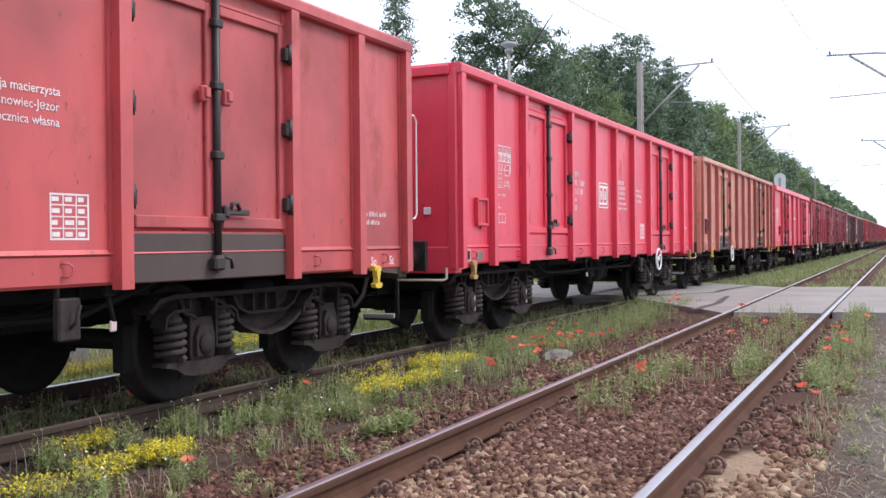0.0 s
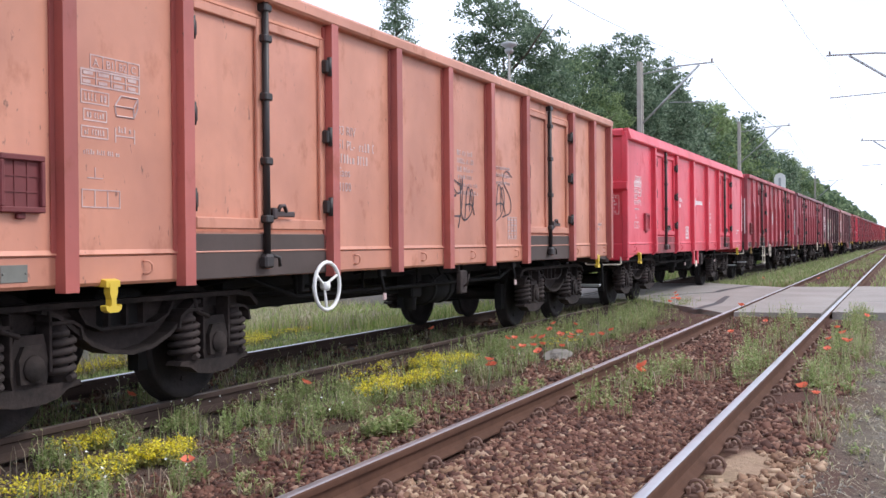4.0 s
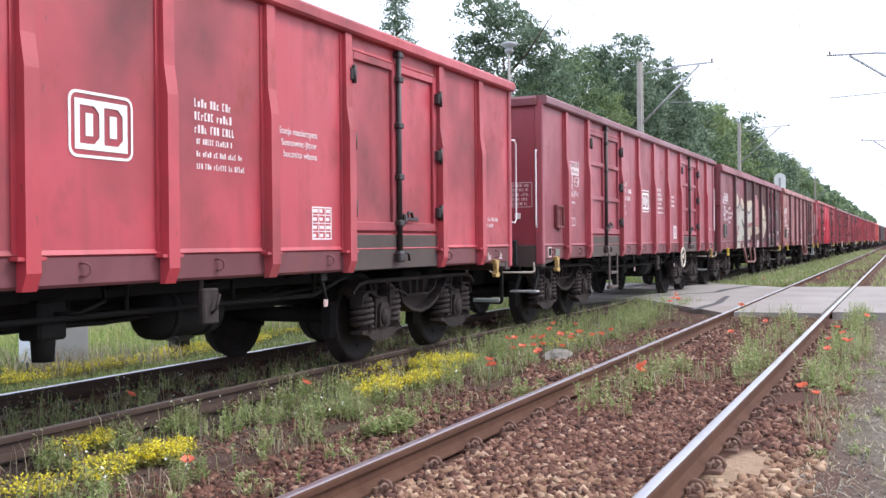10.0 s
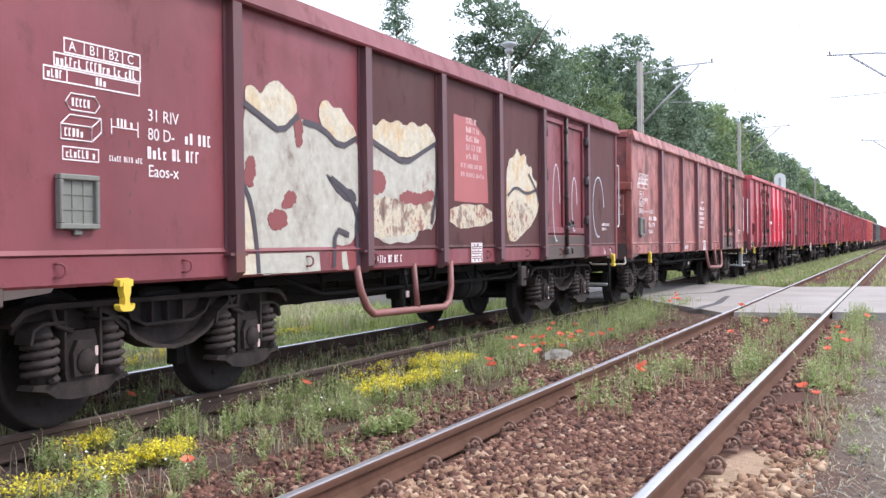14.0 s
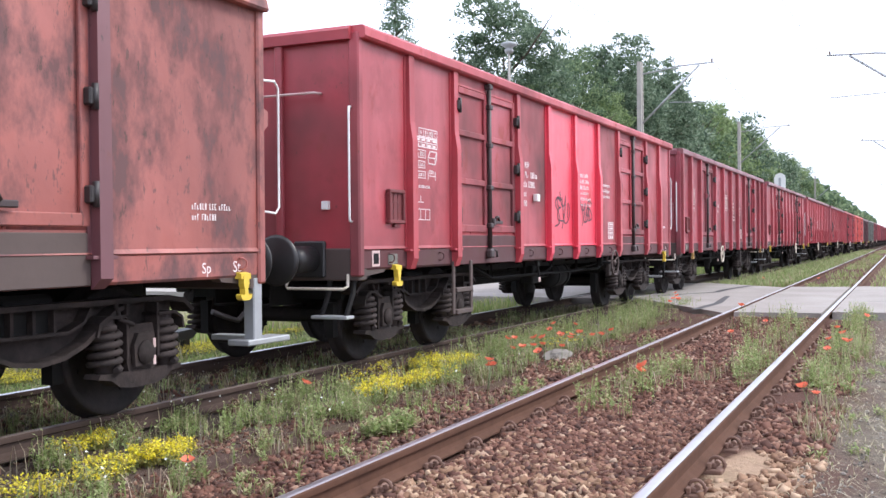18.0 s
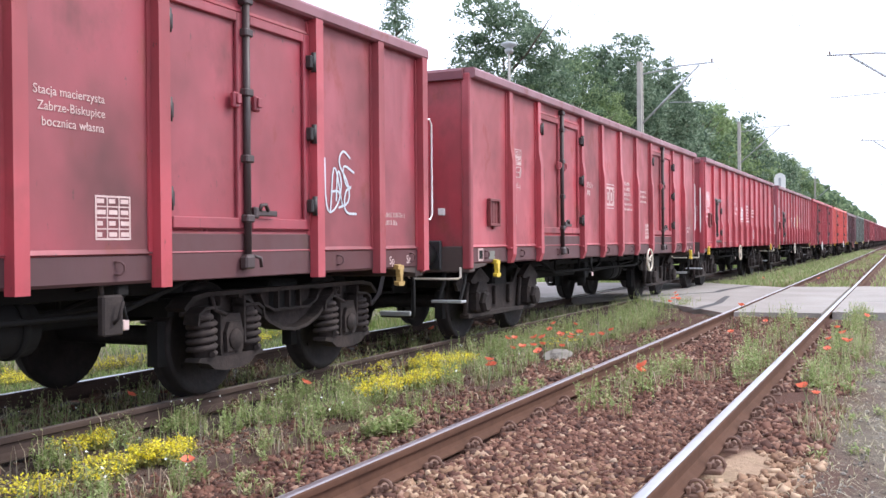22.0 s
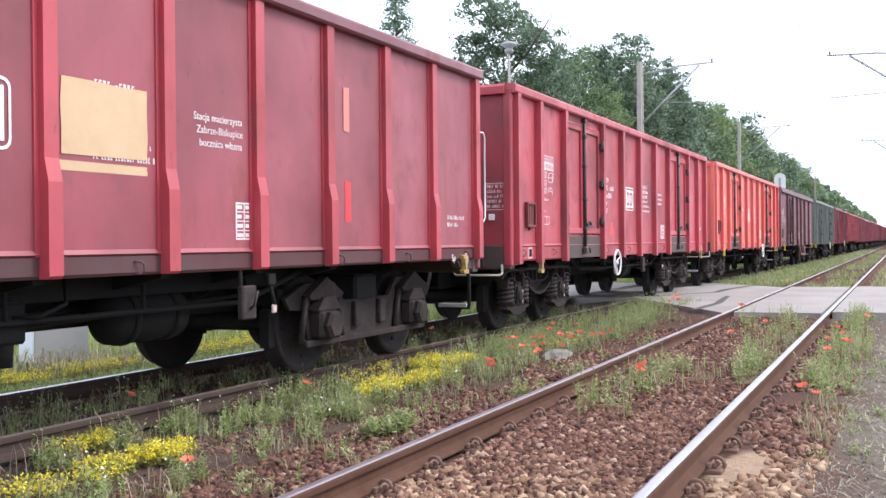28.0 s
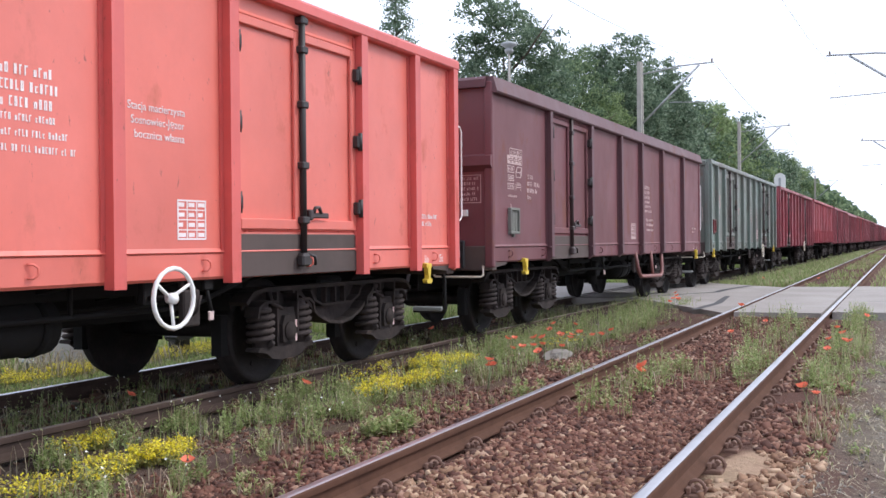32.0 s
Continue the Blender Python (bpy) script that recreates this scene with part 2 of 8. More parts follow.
# ---- mesh building ----
class Geo:
    """Collects faces of one mesh."""

    def __init__(self):
        self.v, self.f, self.s = [], [], []

    def add(self, verts, faces, smooth=False):
        o = len(self.v)
        self.v.extend([tuple(p) for p in verts])
        self.f.extend([tuple(i + o for i in q) for q in faces])
        self.s.extend([smooth] * len(faces))
        return self

    def box(self, x0, x1, y0, y1, z0, z1, c=0.0):
        """A box; c is the width of its chamfered edges."""
        c = min(c, 0.45 * abs(x1 - x0), 0.45 * abs(y1 - y0), 0.45 * abs(z1 - z0))
        if c <= 0:
            vs = [(x, y, z) for x in (x0, x1) for y in (y0, y1) for z in (z0, z1)]
            return self.add(vs, [(0, 1, 3, 2), (4, 6, 7, 5), (0, 4, 5, 1), (2, 3, 7, 6), (0, 2, 6, 4), (1, 5, 7, 3)])
        vs, lo, hi = [], (x0, y0, z0), (x1, y1, z1)
        for i in (0, 1):
            for j in (0, 1):
                for k in (0, 1):
                    e = [(hi if b else lo)[a] for a, b in enumerate((i, j, k))]
                    d = [(-c if b else c) for b in (i, j, k)]
                    for a in range(3):
                        p = [e[m] + (0 if m == a else d[m]) for m in range(3)]
                        vs.append(p)
        def vi(i, j, k, a):
            return (i * 4 + j * 2 + k) * 3 + a
        fs = []
        fs += [(vi(0, 0, 0, 0), vi(0, 0, 1, 0), vi(0, 1, 1, 0), vi(0, 1, 0, 0)), (vi(1, 0, 0, 0), vi(1, 1, 0, 0), vi(1, 1, 1, 0), vi(1, 0, 1, 0))]
        fs += [(vi(0, 0, 0, 1), vi(1, 0, 0, 1), vi(1, 0, 1, 1), vi(0, 0, 1, 1)), (vi(0, 1, 0, 1), vi(0, 1, 1, 1), vi(1, 1, 1, 1), vi(1, 1, 0, 1))]
        fs += [(vi(0, 0, 0, 2), vi(0, 1, 0, 2), vi(1, 1, 0, 2), vi(1, 0, 0, 2)), (vi(0, 0, 1, 2), vi(1, 0, 1, 2), vi(1, 1, 1, 2), vi(0, 1, 1, 2))]
        for a in (0, 1):
            for b in (0, 1):
                fs.append((vi(0, a, b, 1), vi(1, a, b, 1), vi(1, a, b, 2), vi(0, a, b, 2)))
                fs.append((vi(a, 0, b, 0), vi(a, 1, b, 0), vi(a, 1, b, 2), vi(a, 0, b, 2)))
                fs.append((vi(a, b, 0, 0), vi(a, b, 1, 0), vi(a, b, 1, 1), vi(a, b, 0, 1)))
        for i in (0, 1):
            for j in (0, 1):
                for k in (0, 1):
                    fs.append((vi(i, j, k, 0), vi(i, j, k, 1), vi(i, j, k, 2)))
        return self.add(vs, fs)

    def prism(self, poly, axis, a, b):
        """A polygon of the two other axes, drawn out along axis from a to b."""
        def at(p, t):
            return {"x": (t, p[0], p[1]), "y": (p[0], t, p[1]), "z": (p[0], p[1], t)}[axis]
        k = len(poly)
        vs = [at(p, a) for p in poly] + [at(p, b) for p in poly]
        fs = [tuple(range(k)), tuple(range(2 * k - 1, k - 1, -1))]
        fs += [(i, i + k, (i + 1) % k + k, (i + 1) % k) for i in range(k)]
        return self.add(vs, fs)

    def tube(self, path, r, n=6, closed=False, cap=True):
        """A round bar along a path; r may be a list."""
        pts = [Vector(p) for p in path]
        k = len(pts)
        rr = r if isinstance(r, (list, tuple)) else [r] * k
        vs, up = [], None
        for i, p in enumerate(pts):
            q0 = pts[(i - 1) % k] if (i or closed) else p
            q1 = pts[(i + 1) % k] if (i < k - 1 or closed) else p
            d = (q1 - q0).normalized()
            if up is None:
                up = Vector((0, 0, 1)) if abs(d.z) < 0.9 else Vector((1, 0, 0))
            u = d.cross(up)
            u = u.normalized() if u.length > 1e-6 else d.orthogonal().normalized()
            w = u.cross(d)
            up = w
            for j in range(n):
                a = 2 * math.pi * j / n
                vs.append(p + (u * math.cos(a) + w * math.sin(a)) * rr[i])
        fs = []
        for i in range(k if closed else k - 1):
            o, e = i * n, ((i + 1) % k) * n
            fs += [(o + j, o + (j + 1) % n, e + (j + 1) % n, e + j) for j in range(n)]
        self.add(vs, fs, n > 4)
        if cap and not closed:
            o = len(self.v) - len(vs)
            self.f += [tuple(o + j for j in range(n - 1, -1, -1)), tuple(o + (k - 1) * n + j for j in range(n))]
            self.s += [False, False]
        return self

    def lathe(self, prof, axis, n=24, at=(0, 0, 0), smooth=True):
        """A profile of (radius, along) turned about an axis through at."""
        vs = []
        for r, t in prof:
            for j in range(n):
                a = 2 * math.pi * j / n
                c, s = r * math.cos(a), r * math.sin(a)
                p = {"x": (t, c, s), "y": (c, t, s), "z": (c, s, t)}[axis]
                vs.append((p[0] + at[0], p[1] + at[1], p[2] + at[2]))
        fs = []
        for i in range(len(prof) - 1):
            o = i * n
            fs += [(o + j, o + (j + 1) % n, o + n + (j + 1) % n, o + n + j) for j in range(n)]
        self.add(vs, fs, smooth)
        o = len(self.v) - len(vs)
        if prof[0][0] > 1e-4:
            self.f.append(tuple(o + j for j in range(n)))
            self.s.append(False)
        if prof[-1][0] > 1e-4:
            self.f.append(tuple(o + (len(prof) - 1) * n + j for j in range(n - 1, -1, -1)))
            self.s.append(False)
        return self

    def mesh(self, name, mat):
        me = bpy.data.meshes.new(name)
        me.from_pydata(self.v, [], self.f)
        me.polygons.foreach_set("use_smooth", self.s)
        me.materials.append(mat)
        me.update()
        bm = bmesh.new()
        bm.from_mesh(me)
        bmesh.ops.recalc_face_normals(bm, faces=bm.faces)
        bm.to_mesh(me)
        bm.free()
        return me


def piece(name, me, parent, mat=None, at=(0, 0, 0), turn=(0, 0, 0), label="", flip=False):
    """One part: an object on a mesh that alike parts may share."""
    ob = new(name, me)
    ob.parent = parent
    ob.location = at
    ob.rotation_euler = [radians(a) for a in turn]
    if mat is not None:
        ob.material_slots[0].link = "OBJECT"
        ob.material_slots[0].material = mat
    if label:
        ob["label"] = label
    return ob


def part(name, geo, mat, parent, label=""):
    return piece(name, geo.mesh(name, mat), parent, None, label=label)


def thing(name, label, category, group="", kind="", at=(0, 0, 0)):
    ob = tagged(new(name), label, category, group, kind)
    ob.empty_display_size = 0.2
    ob.location = at
    return ob


def soup(name, verts, faces, mat, label, category="", kind="stuff"):
    """A joined mesh of very many small pieces."""
    me = bpy.data.meshes.new(name)
    nv, nf, k = len(verts), len(faces), faces.shape[1]
    me.vertices.add(nv)
    me.vertices.foreach_set("co", np.asarray(verts, dtype=np.float32).ravel())
    me.loops.add(nf * k)
    me.loops.foreach_set("vertex_index", np.asarray(faces, dtype=np.int32).ravel())
    me.polygons.add(nf)
    me.polygons.foreach_set("loop_start", np.arange(0, nf * k, k, dtype=np.int32))
    me.polygons.foreach_set("loop_total", np.full(nf, k, dtype=np.int32))
    me.update(calc_edges=True)
    me.materials.append(mat)
    return tagged(new(name, me), label, category, "", kind)


# ---- the plan: two straight tracks along y, a level crossing, a wood behind ----
NEAR_X, FAR_X, FAR_Z = -1.855, -5.994, -0.041
GAUGE = 0.7535
PITCH_LEN, HALF = 14.04, 6.41
SLACK = [0.006, 0.016, 0.016, 0.0, 0.008, 0.014, -0.148, -0.30, 0.022, -0.113, -0.088, -0.09, 0.10, -0.045, 0.075, 0.0]
SKEW = 0.009318     # the far track leaves the near one by half a degree
FAR_LINE = pose(0, 0, 0, 0, 0, -math.degrees(SKEW))


def far_x(y):
    """Middle of the far track at y."""
    return FAR_X / math.cos(SKEW) + y * math.tan(SKEW)


def run(t):
    """How far the train has come by t seconds; it is gathering speed."""
    return 5.1345424 * t + 3.9248e-3 * t ** 2 + 2.654149e-3 * t ** 3 - 1.4744151e-4 * t ** 4 + 4.5235138e-6 * t ** 5 - 5.3064893e-8 * t ** 6


def wagon_y(i, t):
    return 2.5363 + PITCH_LEN * i + (SLACK[i] if i < 16 else 0.0) - run(t)


# ---- wagon parts; local x to the near side, y along the train, z up from the rail ----
OUT, PANEL, TOP, LOW, SEAM = 1.478, 1.395, 3.20, 0.925, 1.14


def rib_mesh(kind):
    g = Geo()
    w = 0.055
    if kind == "step":      # thin above, deeper below a kink
        prof = [(PANEL, TOP - 0.12), (OUT - 0.035, TOP - 0.12), (OUT - 0.03, 2.42), (OUT, 2.22), (OUT, 1.05), (OUT - 0.04, LOW + 0.02), (PANEL, LOW + 0.02)]
    elif kind == "taper":   # cut off slanting at the foot
        prof = [(PANEL, TOP - 0.18), (OUT - 0.01, TOP - 0.18), (OUT, 1.12), (OUT, 1.0), (PANEL + 0.01, LOW + 0.01), (PANEL, LOW + 0.01)]
    elif kind == "short":   # ends level with the shallow sole bar
        prof = [(PANEL, TOP - 0.11), (OUT - 0.03, TOP - 0.11), (OUT - 0.03, 1.72), (OUT, 1.58), (OUT, 1.03), (OUT - 0.02, 1.012), (PANEL, 1.012)]
    else:
        prof = [(PANEL, TOP - 0.11), (OUT, TOP - 0.11), (OUT, LOW), (PANEL, LOW)]
    # hollow hat section: web faces plus a slightly wider flange on the sheet
    k = len(prof)
    g.add([(x, -w, z) for x, z in prof] + [(x, w, z) for x, z in prof],
          [tuple(range(k)), tuple(range(2 * k - 1, k - 1, -1))] + [(i, i + k, (i + 1) % k + k, (i + 1) % k) for i in range(k)])
    g.box(PANEL, PANEL + 0.012, -w - 0.035, w + 0.035, SEAM, TOP - 0.14)
    if kind in ("step", "taper"):
        g.box(PANEL, OUT - 0.01, -w - 0.05, w + 0.05, SEAM - 0.02, SEAM + 0.004, 0.003)
    return g.mesh("rib", M_UNDER)


RIBS = {k: rib_mesh(k) for k in ("plain", "step", "taper", "short")}


def end_rib():
    g = Geo()
    g.box(-0.04, 0.04, -0.05, 0.0, SEAM, TOP - 0.1, 0.008)
    return g.mesh("end_rib", M_UNDER)


def side_spans(gaps, front, rear, ribs):
    """The sheets of a side between the doors, parted at the ribs; gaps are door openings."""
    y = -front
    spans = []
    for a, b in gaps:
        spans.append((y, a))
        y = b
    spans.append((y, rear))
    cut = []
    for a, b in spans:
        edges = [a] + [r for r in ribs if a + 0.15 < r < b - 0.15] + [b]
        cut += list(zip(edges, edges[1:]))
    spans = cut
    return spans


def sheet_mesh(a, b, z0, z1):
    """A sheet of the side with a fold along its lower edge."""
    g = Geo()
    g.prism([(PANEL - 0.03, z0), (PANEL + 0.002, z0), (PANEL + 0.018, z0 + 0.012), (PANEL, z0 + 0.04), (PANEL, z1), (PANEL - 0.03, z1)], "y", a, b)
    return g.mesh("side_panel", M_UNDER)


def leaf_mesh(width, style):
    """A door leaf, hinged at y = 0, reaching to y = width."""
    g = Geo()
    z0, z1, x = 1.32, 2.95, PANEL - 0.02
    g.box(x - 0.02, x, 0.0, width, z0, z1, 0.002)
    fw, d = 0.075, 0.035
    g.box(x, x + d, 0.0, fw, z0, z1, 0.008)
    g.box(x, x + d, width - fw, width, z0, z1, 0.008)
    g.box(x, x + d, fw, width - fw, z1 - fw, z1, 0.008)
    g.box(x, x + d + 0.01, fw, width - fw, z0, z0 + fw + 0.01, 0.008)
    if style == "three":
        for z in (1.86, 2.40):
            g.box(x, x + d, fw, width - fw, z, z + 0.07, 0.008)
    return g.mesh("door_leaf", M_UNDER)


def lock_bar_mesh(thick=0.028):
    g = Geo()
    x = OUT - 0.045
    g.tube([(x, 0, 1.06), (x, 0, 3.08)], thick, 8)
    for z in (1.10, 1.40, 1.85, 2.35, 2.80, 3.04):
        g.box(x - 0.05, x + 0.035, -0.05, 0.05, z - 0.03, z + 0.03, 0.01)
    g.box(x - 0.02, x + 0.05, -0.085, 0.03, 1.02, 1.12, 0.015)
    g.tube([(x + 0.02, 0.03, 1.12), (x + 0.05, 0.09, 1.10), (x + 0.05, 0.10, 1.03)], 0.014, 6)
    return g.mesh("lock_bar", M_BAR)


def lever_mesh():
    g = Geo()
    x = OUT - 0.05
    g.box(x, x + 0.03, 0.05, 0.36, 1.42, 1.465, 0.008)
    g.tube([(x + 0.02, 0.13, 1.46), (x + 0.03, 0.14, 1.505), (x + 0.03, 0.20, 1.51), (x + 0.03, 0.23, 1.46)], 0.016, 6)
    g.box(x - 0.01, x + 0.04, 0.05, 0.11, 1.40, 1.49, 0.012)
    return g.mesh("lock_lever", M_BAR)


def hinge_mesh():
    g = Geo()
    g.box(PANEL - 0.005, OUT - 0.015, -0.05, 0.05, -0.055, 0.055, 0.01)
    g.tube([(OUT - 0.02, 0, -0.08), (OUT - 0.02, 0, 0.08)], 0.022, 8)
    return g.mesh("hinge", M_HINGE)


def ring_mesh():
    g = Geo()
    x = PANEL + 0.012
    g.tube([(x, -0.01, 0.03), (x + 0.02, 0.02, 0.03), (x + 0.03, 0.045, 0.01), (x + 0.03, 0.045, -0.03), (x + 0.02, 0.02, -0.05), (x, -0.01, -0.05)], 0.008, 5)
    return g.mesh("rope_ring", M_UNDER)


def sole_mesh(a, b, low=0.955):
    g = Geo()
    g.prism([(PANEL - 0.06, SEAM - 0.002), (PANEL + 0.004, SEAM - 0.002), (PANEL + 0.004, low + 0.02), (PANEL - 0.012, low), (PANEL - 0.06, low)], "y", a, b)
    return g.mesh("sole_bar", M_UNDER)


def chord_mesh(front, rear, deep):
    g = Geo()
    h = 0.20 if deep else 0.12
    prof = [(PANEL - 0.05, TOP), (OUT - 0.05, TOP), (OUT + 0.005, TOP - h + 0.02), (OUT - 0.01, TOP - h), (PANEL - 0.05, TOP - h)] if deep else \
           [(PANEL - 0.05, TOP), (OUT - 0.02, TOP), (OUT + 0.004, TOP - 0.025), (OUT + 0.004, TOP - h + 0.02), (OUT - 0.015, TOP - h), (PANEL - 0.05, TOP - h)]
    g.prism(prof, "y", -front - 0.02, rear + 0.02)
    return g.mesh("top_rail", M_UNDER)


def end_chord_mesh():
    g = Geo()
    g.prism([(-0.075, TOP - 0.13), (-0.085, TOP - 0.04), (-0.05, TOP - 0.004), (0.04, TOP - 0.004), (0.04, TOP - 0.13)], "x", -PANEL + 0.05, PANEL - 0.05)
    return g.mesh("end_top_rail", M_UNDER)


def end_wall_mesh():
    """End sheet with folded corner posts; y = 0 is its outer face, y+ goes inwards."""
    g = Geo()
    g.box(-PANEL + 0.03, PANEL - 0.03, 0.0, 0.03, 0.96, TOP - 0.1, 0.002)
    return g.mesh("end_wall", M_UNDER)


def end_post_mesh():
    g = Geo()
    g.box(-0.055, 0.055, -0.04, 0.05, 0.9, TOP - 0.06, 0.015)
    return g.mesh("end_post", M_UNDER)


def end_beam_mesh():
    g = Geo()
    g.prism([(0.0, 2.06), (-0.085, 2.13), (-0.085, 2.24), (0.0, 2.27)], "x", -PANEL - 0.02, PANEL + 0.02)
    return g.mesh("end_beam", M_UNDER)


def headstock_mesh():
    g = Geo()
    g.box(-PANEL, PANEL, -0.02, 0.14, 0.86, 1.16, 0.012)
    for s in (-1, 1):
        g.prism([(0.14, 0.90), (0.14, 1.0), (0.55, 1.0), (0.48, 0.93)], "x", s * 1.30, s * 1.385)
    return g.mesh("headstock", M_UNDER)


def buffer_mesh():
    g = Geo()
    g.box(-0.17, 0.17, -0.05, 0.0, -0.17, 0.17, 0.015)
    g.lathe([(0.125, -0.05), (0.125, -0.30), (0.11, -0.32), (0.11, -0.34), (0.095, -0.34), (0.095, -0.54)], "y", 18)
    return g.mesh("buffer_housing", M_UNDER)


def buffer_head_mesh():
    g = Geo()
    g.lathe([(0.10, -0.53), (0.16, -0.545), (0.225, -0.56), (0.23, -0.575), (0.20, -0.60), (0.0, -0.612)], "y", 24)
    return g.mesh("buffer_head", M_BUFFER)


def coupling_mesh():
    """Draw hook, hanging screw coupling and brake hoses."""
    g = Geo()
    g.box(-0.05, 0.05, -0.28, 0.0, 1.0, 1.1, 0.015)
    g.prism([(-0.28, 1.02), (-0.42, 1.04), (-0.44, 1.14), (-0.38, 1.16), (-0.34, 1.10), (-0.26, 1.10)], "x", -0.035, 0.035)
    for s in (-1, 1):
        g.tube([(s * 0.07, -0.38, 1.08), (s * 0.08, -0.55, 0.98), (s * 0.07, -0.72, 1.05)], 0.02, 6)
    g.tube([(-0.09, -0.55, 0.98), (0.09, -0.55, 0.98)], 0.03, 8)
    return g.mesh("coupling", M_UNDER)


def hose_mesh():
    g = Geo()
    g.tube([(0.32, 0.0, 0.93), (0.33, -0.10, 0.86), (0.33, -0.22, 0.62), (0.31, -0.38, 0.50), (0.28, -0.55, 0.55), (0.25, -0.68, 0.60)], 0.024, 8)
    return g.mesh("brake_hose", M_HINGE)


def grab_mesh():
    """Shunter's handle under the buffer."""
    g = Geo()
    g.tube([(1.28, -0.02, 0.92), (1.30, -0.06, 0.81), (1.29, -0.12, 0.79), (0.70, -0.14, 0.79), (0.66, -0.10, 0.81), (0.65, -0.02, 0.92)], 0.014, 6)
    return g.mesh("grab_handle", M_WHITE)


def handrail_mesh():
    """Upright handrail standing clear of the rear corner."""
    g = Geo()
    g.tube([(1.37, -0.02, 2.48), (1.385, 0.22, 2.50), (1.385, 0.27, 2.45), (1.385, 0.27, 1.50), (1.385, 0.22, 1.45), (1.37, -0.02, 1.47)], 0.0105, 6)
    return g.mesh("handrail", M_WHITE)


def front_rail_mesh():
    """Straight upright handrail close before the front corner."""
    g = Geo()
    g.tube([(1.33, 0.0, 2.46), (1.34, -0.08, 2.45), (1.34, -0.085, 2.40), (1.34, -0.085, 1.46), (1.34, -0.08, 1.41), (1.33, 0.0, 1.40)], 0.0115, 6)
    return g.mesh("handrail", M_WHITE)


def cross_rail_mesh():
    """Thin level bar high on the end wall."""
    g = Geo()
    g.tube([(0.30, 0.0, 2.60), (0.31, -0.09, 2.60), (0.98, -0.09, 2.60), (1.0, 0.0, 2.60)], 0.012, 6)
    return g.mesh("end_bar", M_STENCIL_OLD)


def front_step_mesh():
    """One bent hanger under the front corner."""
    g = Geo()
    strip_pts = [(0.04, 0.93), (0.0, 0.74), (-0.13, 0.54)]
    for (ya, za), (yb, zb) in zip(strip_pts, strip_pts[1:]):
        g.prism([(ya - 0.025, za), (ya + 0.025, za), (yb + 0.025, zb), (yb - 0.025, zb)], "x", -0.012, 0.012)
    return g.mesh("step_hanger", M_UNDER)


def front_tread_mesh():
    g = Geo()
    g.box(-0.06, 0.32, -0.22, -0.08, 0.52, 0.55, 0.006)
    return g.mesh("step_tread", M_GALV)


def catch_mesh():
    """Small bent door catch."""
    g = Geo()
    g.box(PANEL, PANEL + 0.05, -0.035, 0.035, -0.06, 0.06, 0.012)
    g.box(PANEL + 0.05, PANEL + 0.07, -0.02, 0.03, -0.03, 0.045, 0.006)
    return g.mesh("door_catch", M_UNDER)


def corner_step_mesh():
    """Bent hanger with a tread plate under the rear corner."""
    g = Geo()
    g.tube([(1.22, 0.02, 0.98), (1.26, 0.06, 0.80), (1.26, 0.06, 0.47), (1.24, 0.10, 0.44), (0.86, 0.10, 0.44)], 0.022, 6)
    return g.mesh("corner_step", M_UNDER)


def tread_mesh():
    g = Geo()
    g.box(0.86, 1.22, 0.06, 0.18, 0.44, 0.485, 0.006)
    return g.mesh("step_tread", M_GALV)


def hook_mesh():
    """Lashing and towing hook below the sole bar."""
    g = Geo()
    x = PANEL + 0.03
    g.prism([(-0.032, 0.97), (0.032, 0.97), (0.035, 0.91), (0.02, 0.87), (0.022, 0.83), (0.046, 0.822), (0.058, 0.835), (0.07, 0.826), (0.062, 0.80), (0.035, 0.785), (-0.035, 0.785), (-0.062, 0.80), (-0.07, 0.826), (-0.058, 0.835), (-0.046, 0.822), (-0.022, 0.83), (-0.02, 0.87), (-0.035, 0.91)], "x", x - 0.025, x + 0.025)
    g.prism([(x - 0.16, 0.955), (x + 0.02, 0.945), (x + 0.02, 0.985), (x - 0.16, 1.03)], "y", -0.06, 0.06)
    return g.mesh("towing_hook", M_YELLOW)


def wheel_rim_mesh():
    g = Geo()
    ring = [(0, 0.2 * math.cos(a), 0.2 * math.sin(a)) for a in [2 * math.pi * i / 20 for i in range(20)]]
    g.tube(ring, 0.017, 6, closed=True)
    for k in range(3):
        a = 2 * math.pi * k / 3 + 0.5
        g.tube([(-0.03, 0, 0), (0.0, 0.2 * math.cos(a), 0.2 * math.sin(a))], 0.013, 5)
    g.lathe([(0.035, -0.05), (0.04, 0.01), (0.0, 0.015)], "x", 10)
    return g.mesh("hand_wheel", M_CREAM)


def wheel_stub_mesh():
    g = Geo()
    g.tube([(-0.22, 0, 0), (-0.02, 0, 0)], 0.02, 6)
    g.box(-0.24, -0.18, -0.05, 0.05, -0.05, 0.12, 0.008)
    return g.mesh("wheel_spindle", M_UNDER)


def ladder_mesh():
    g = Geo()
    x = PANEL + 0.02
    for y in (-0.24, 0.24):
        g.box(x - 0.012, x + 0.012, y - 0.03, y + 0.03, 0.42, 1.0, 0.006)
    for z in (0.44, 0.68):
        g.box(x - 0.06, x + 0.03, -0.21, 0.21, z - 0.025, z + 0.025, 0.008)
    return g.mesh("side_step", M_CREAM)


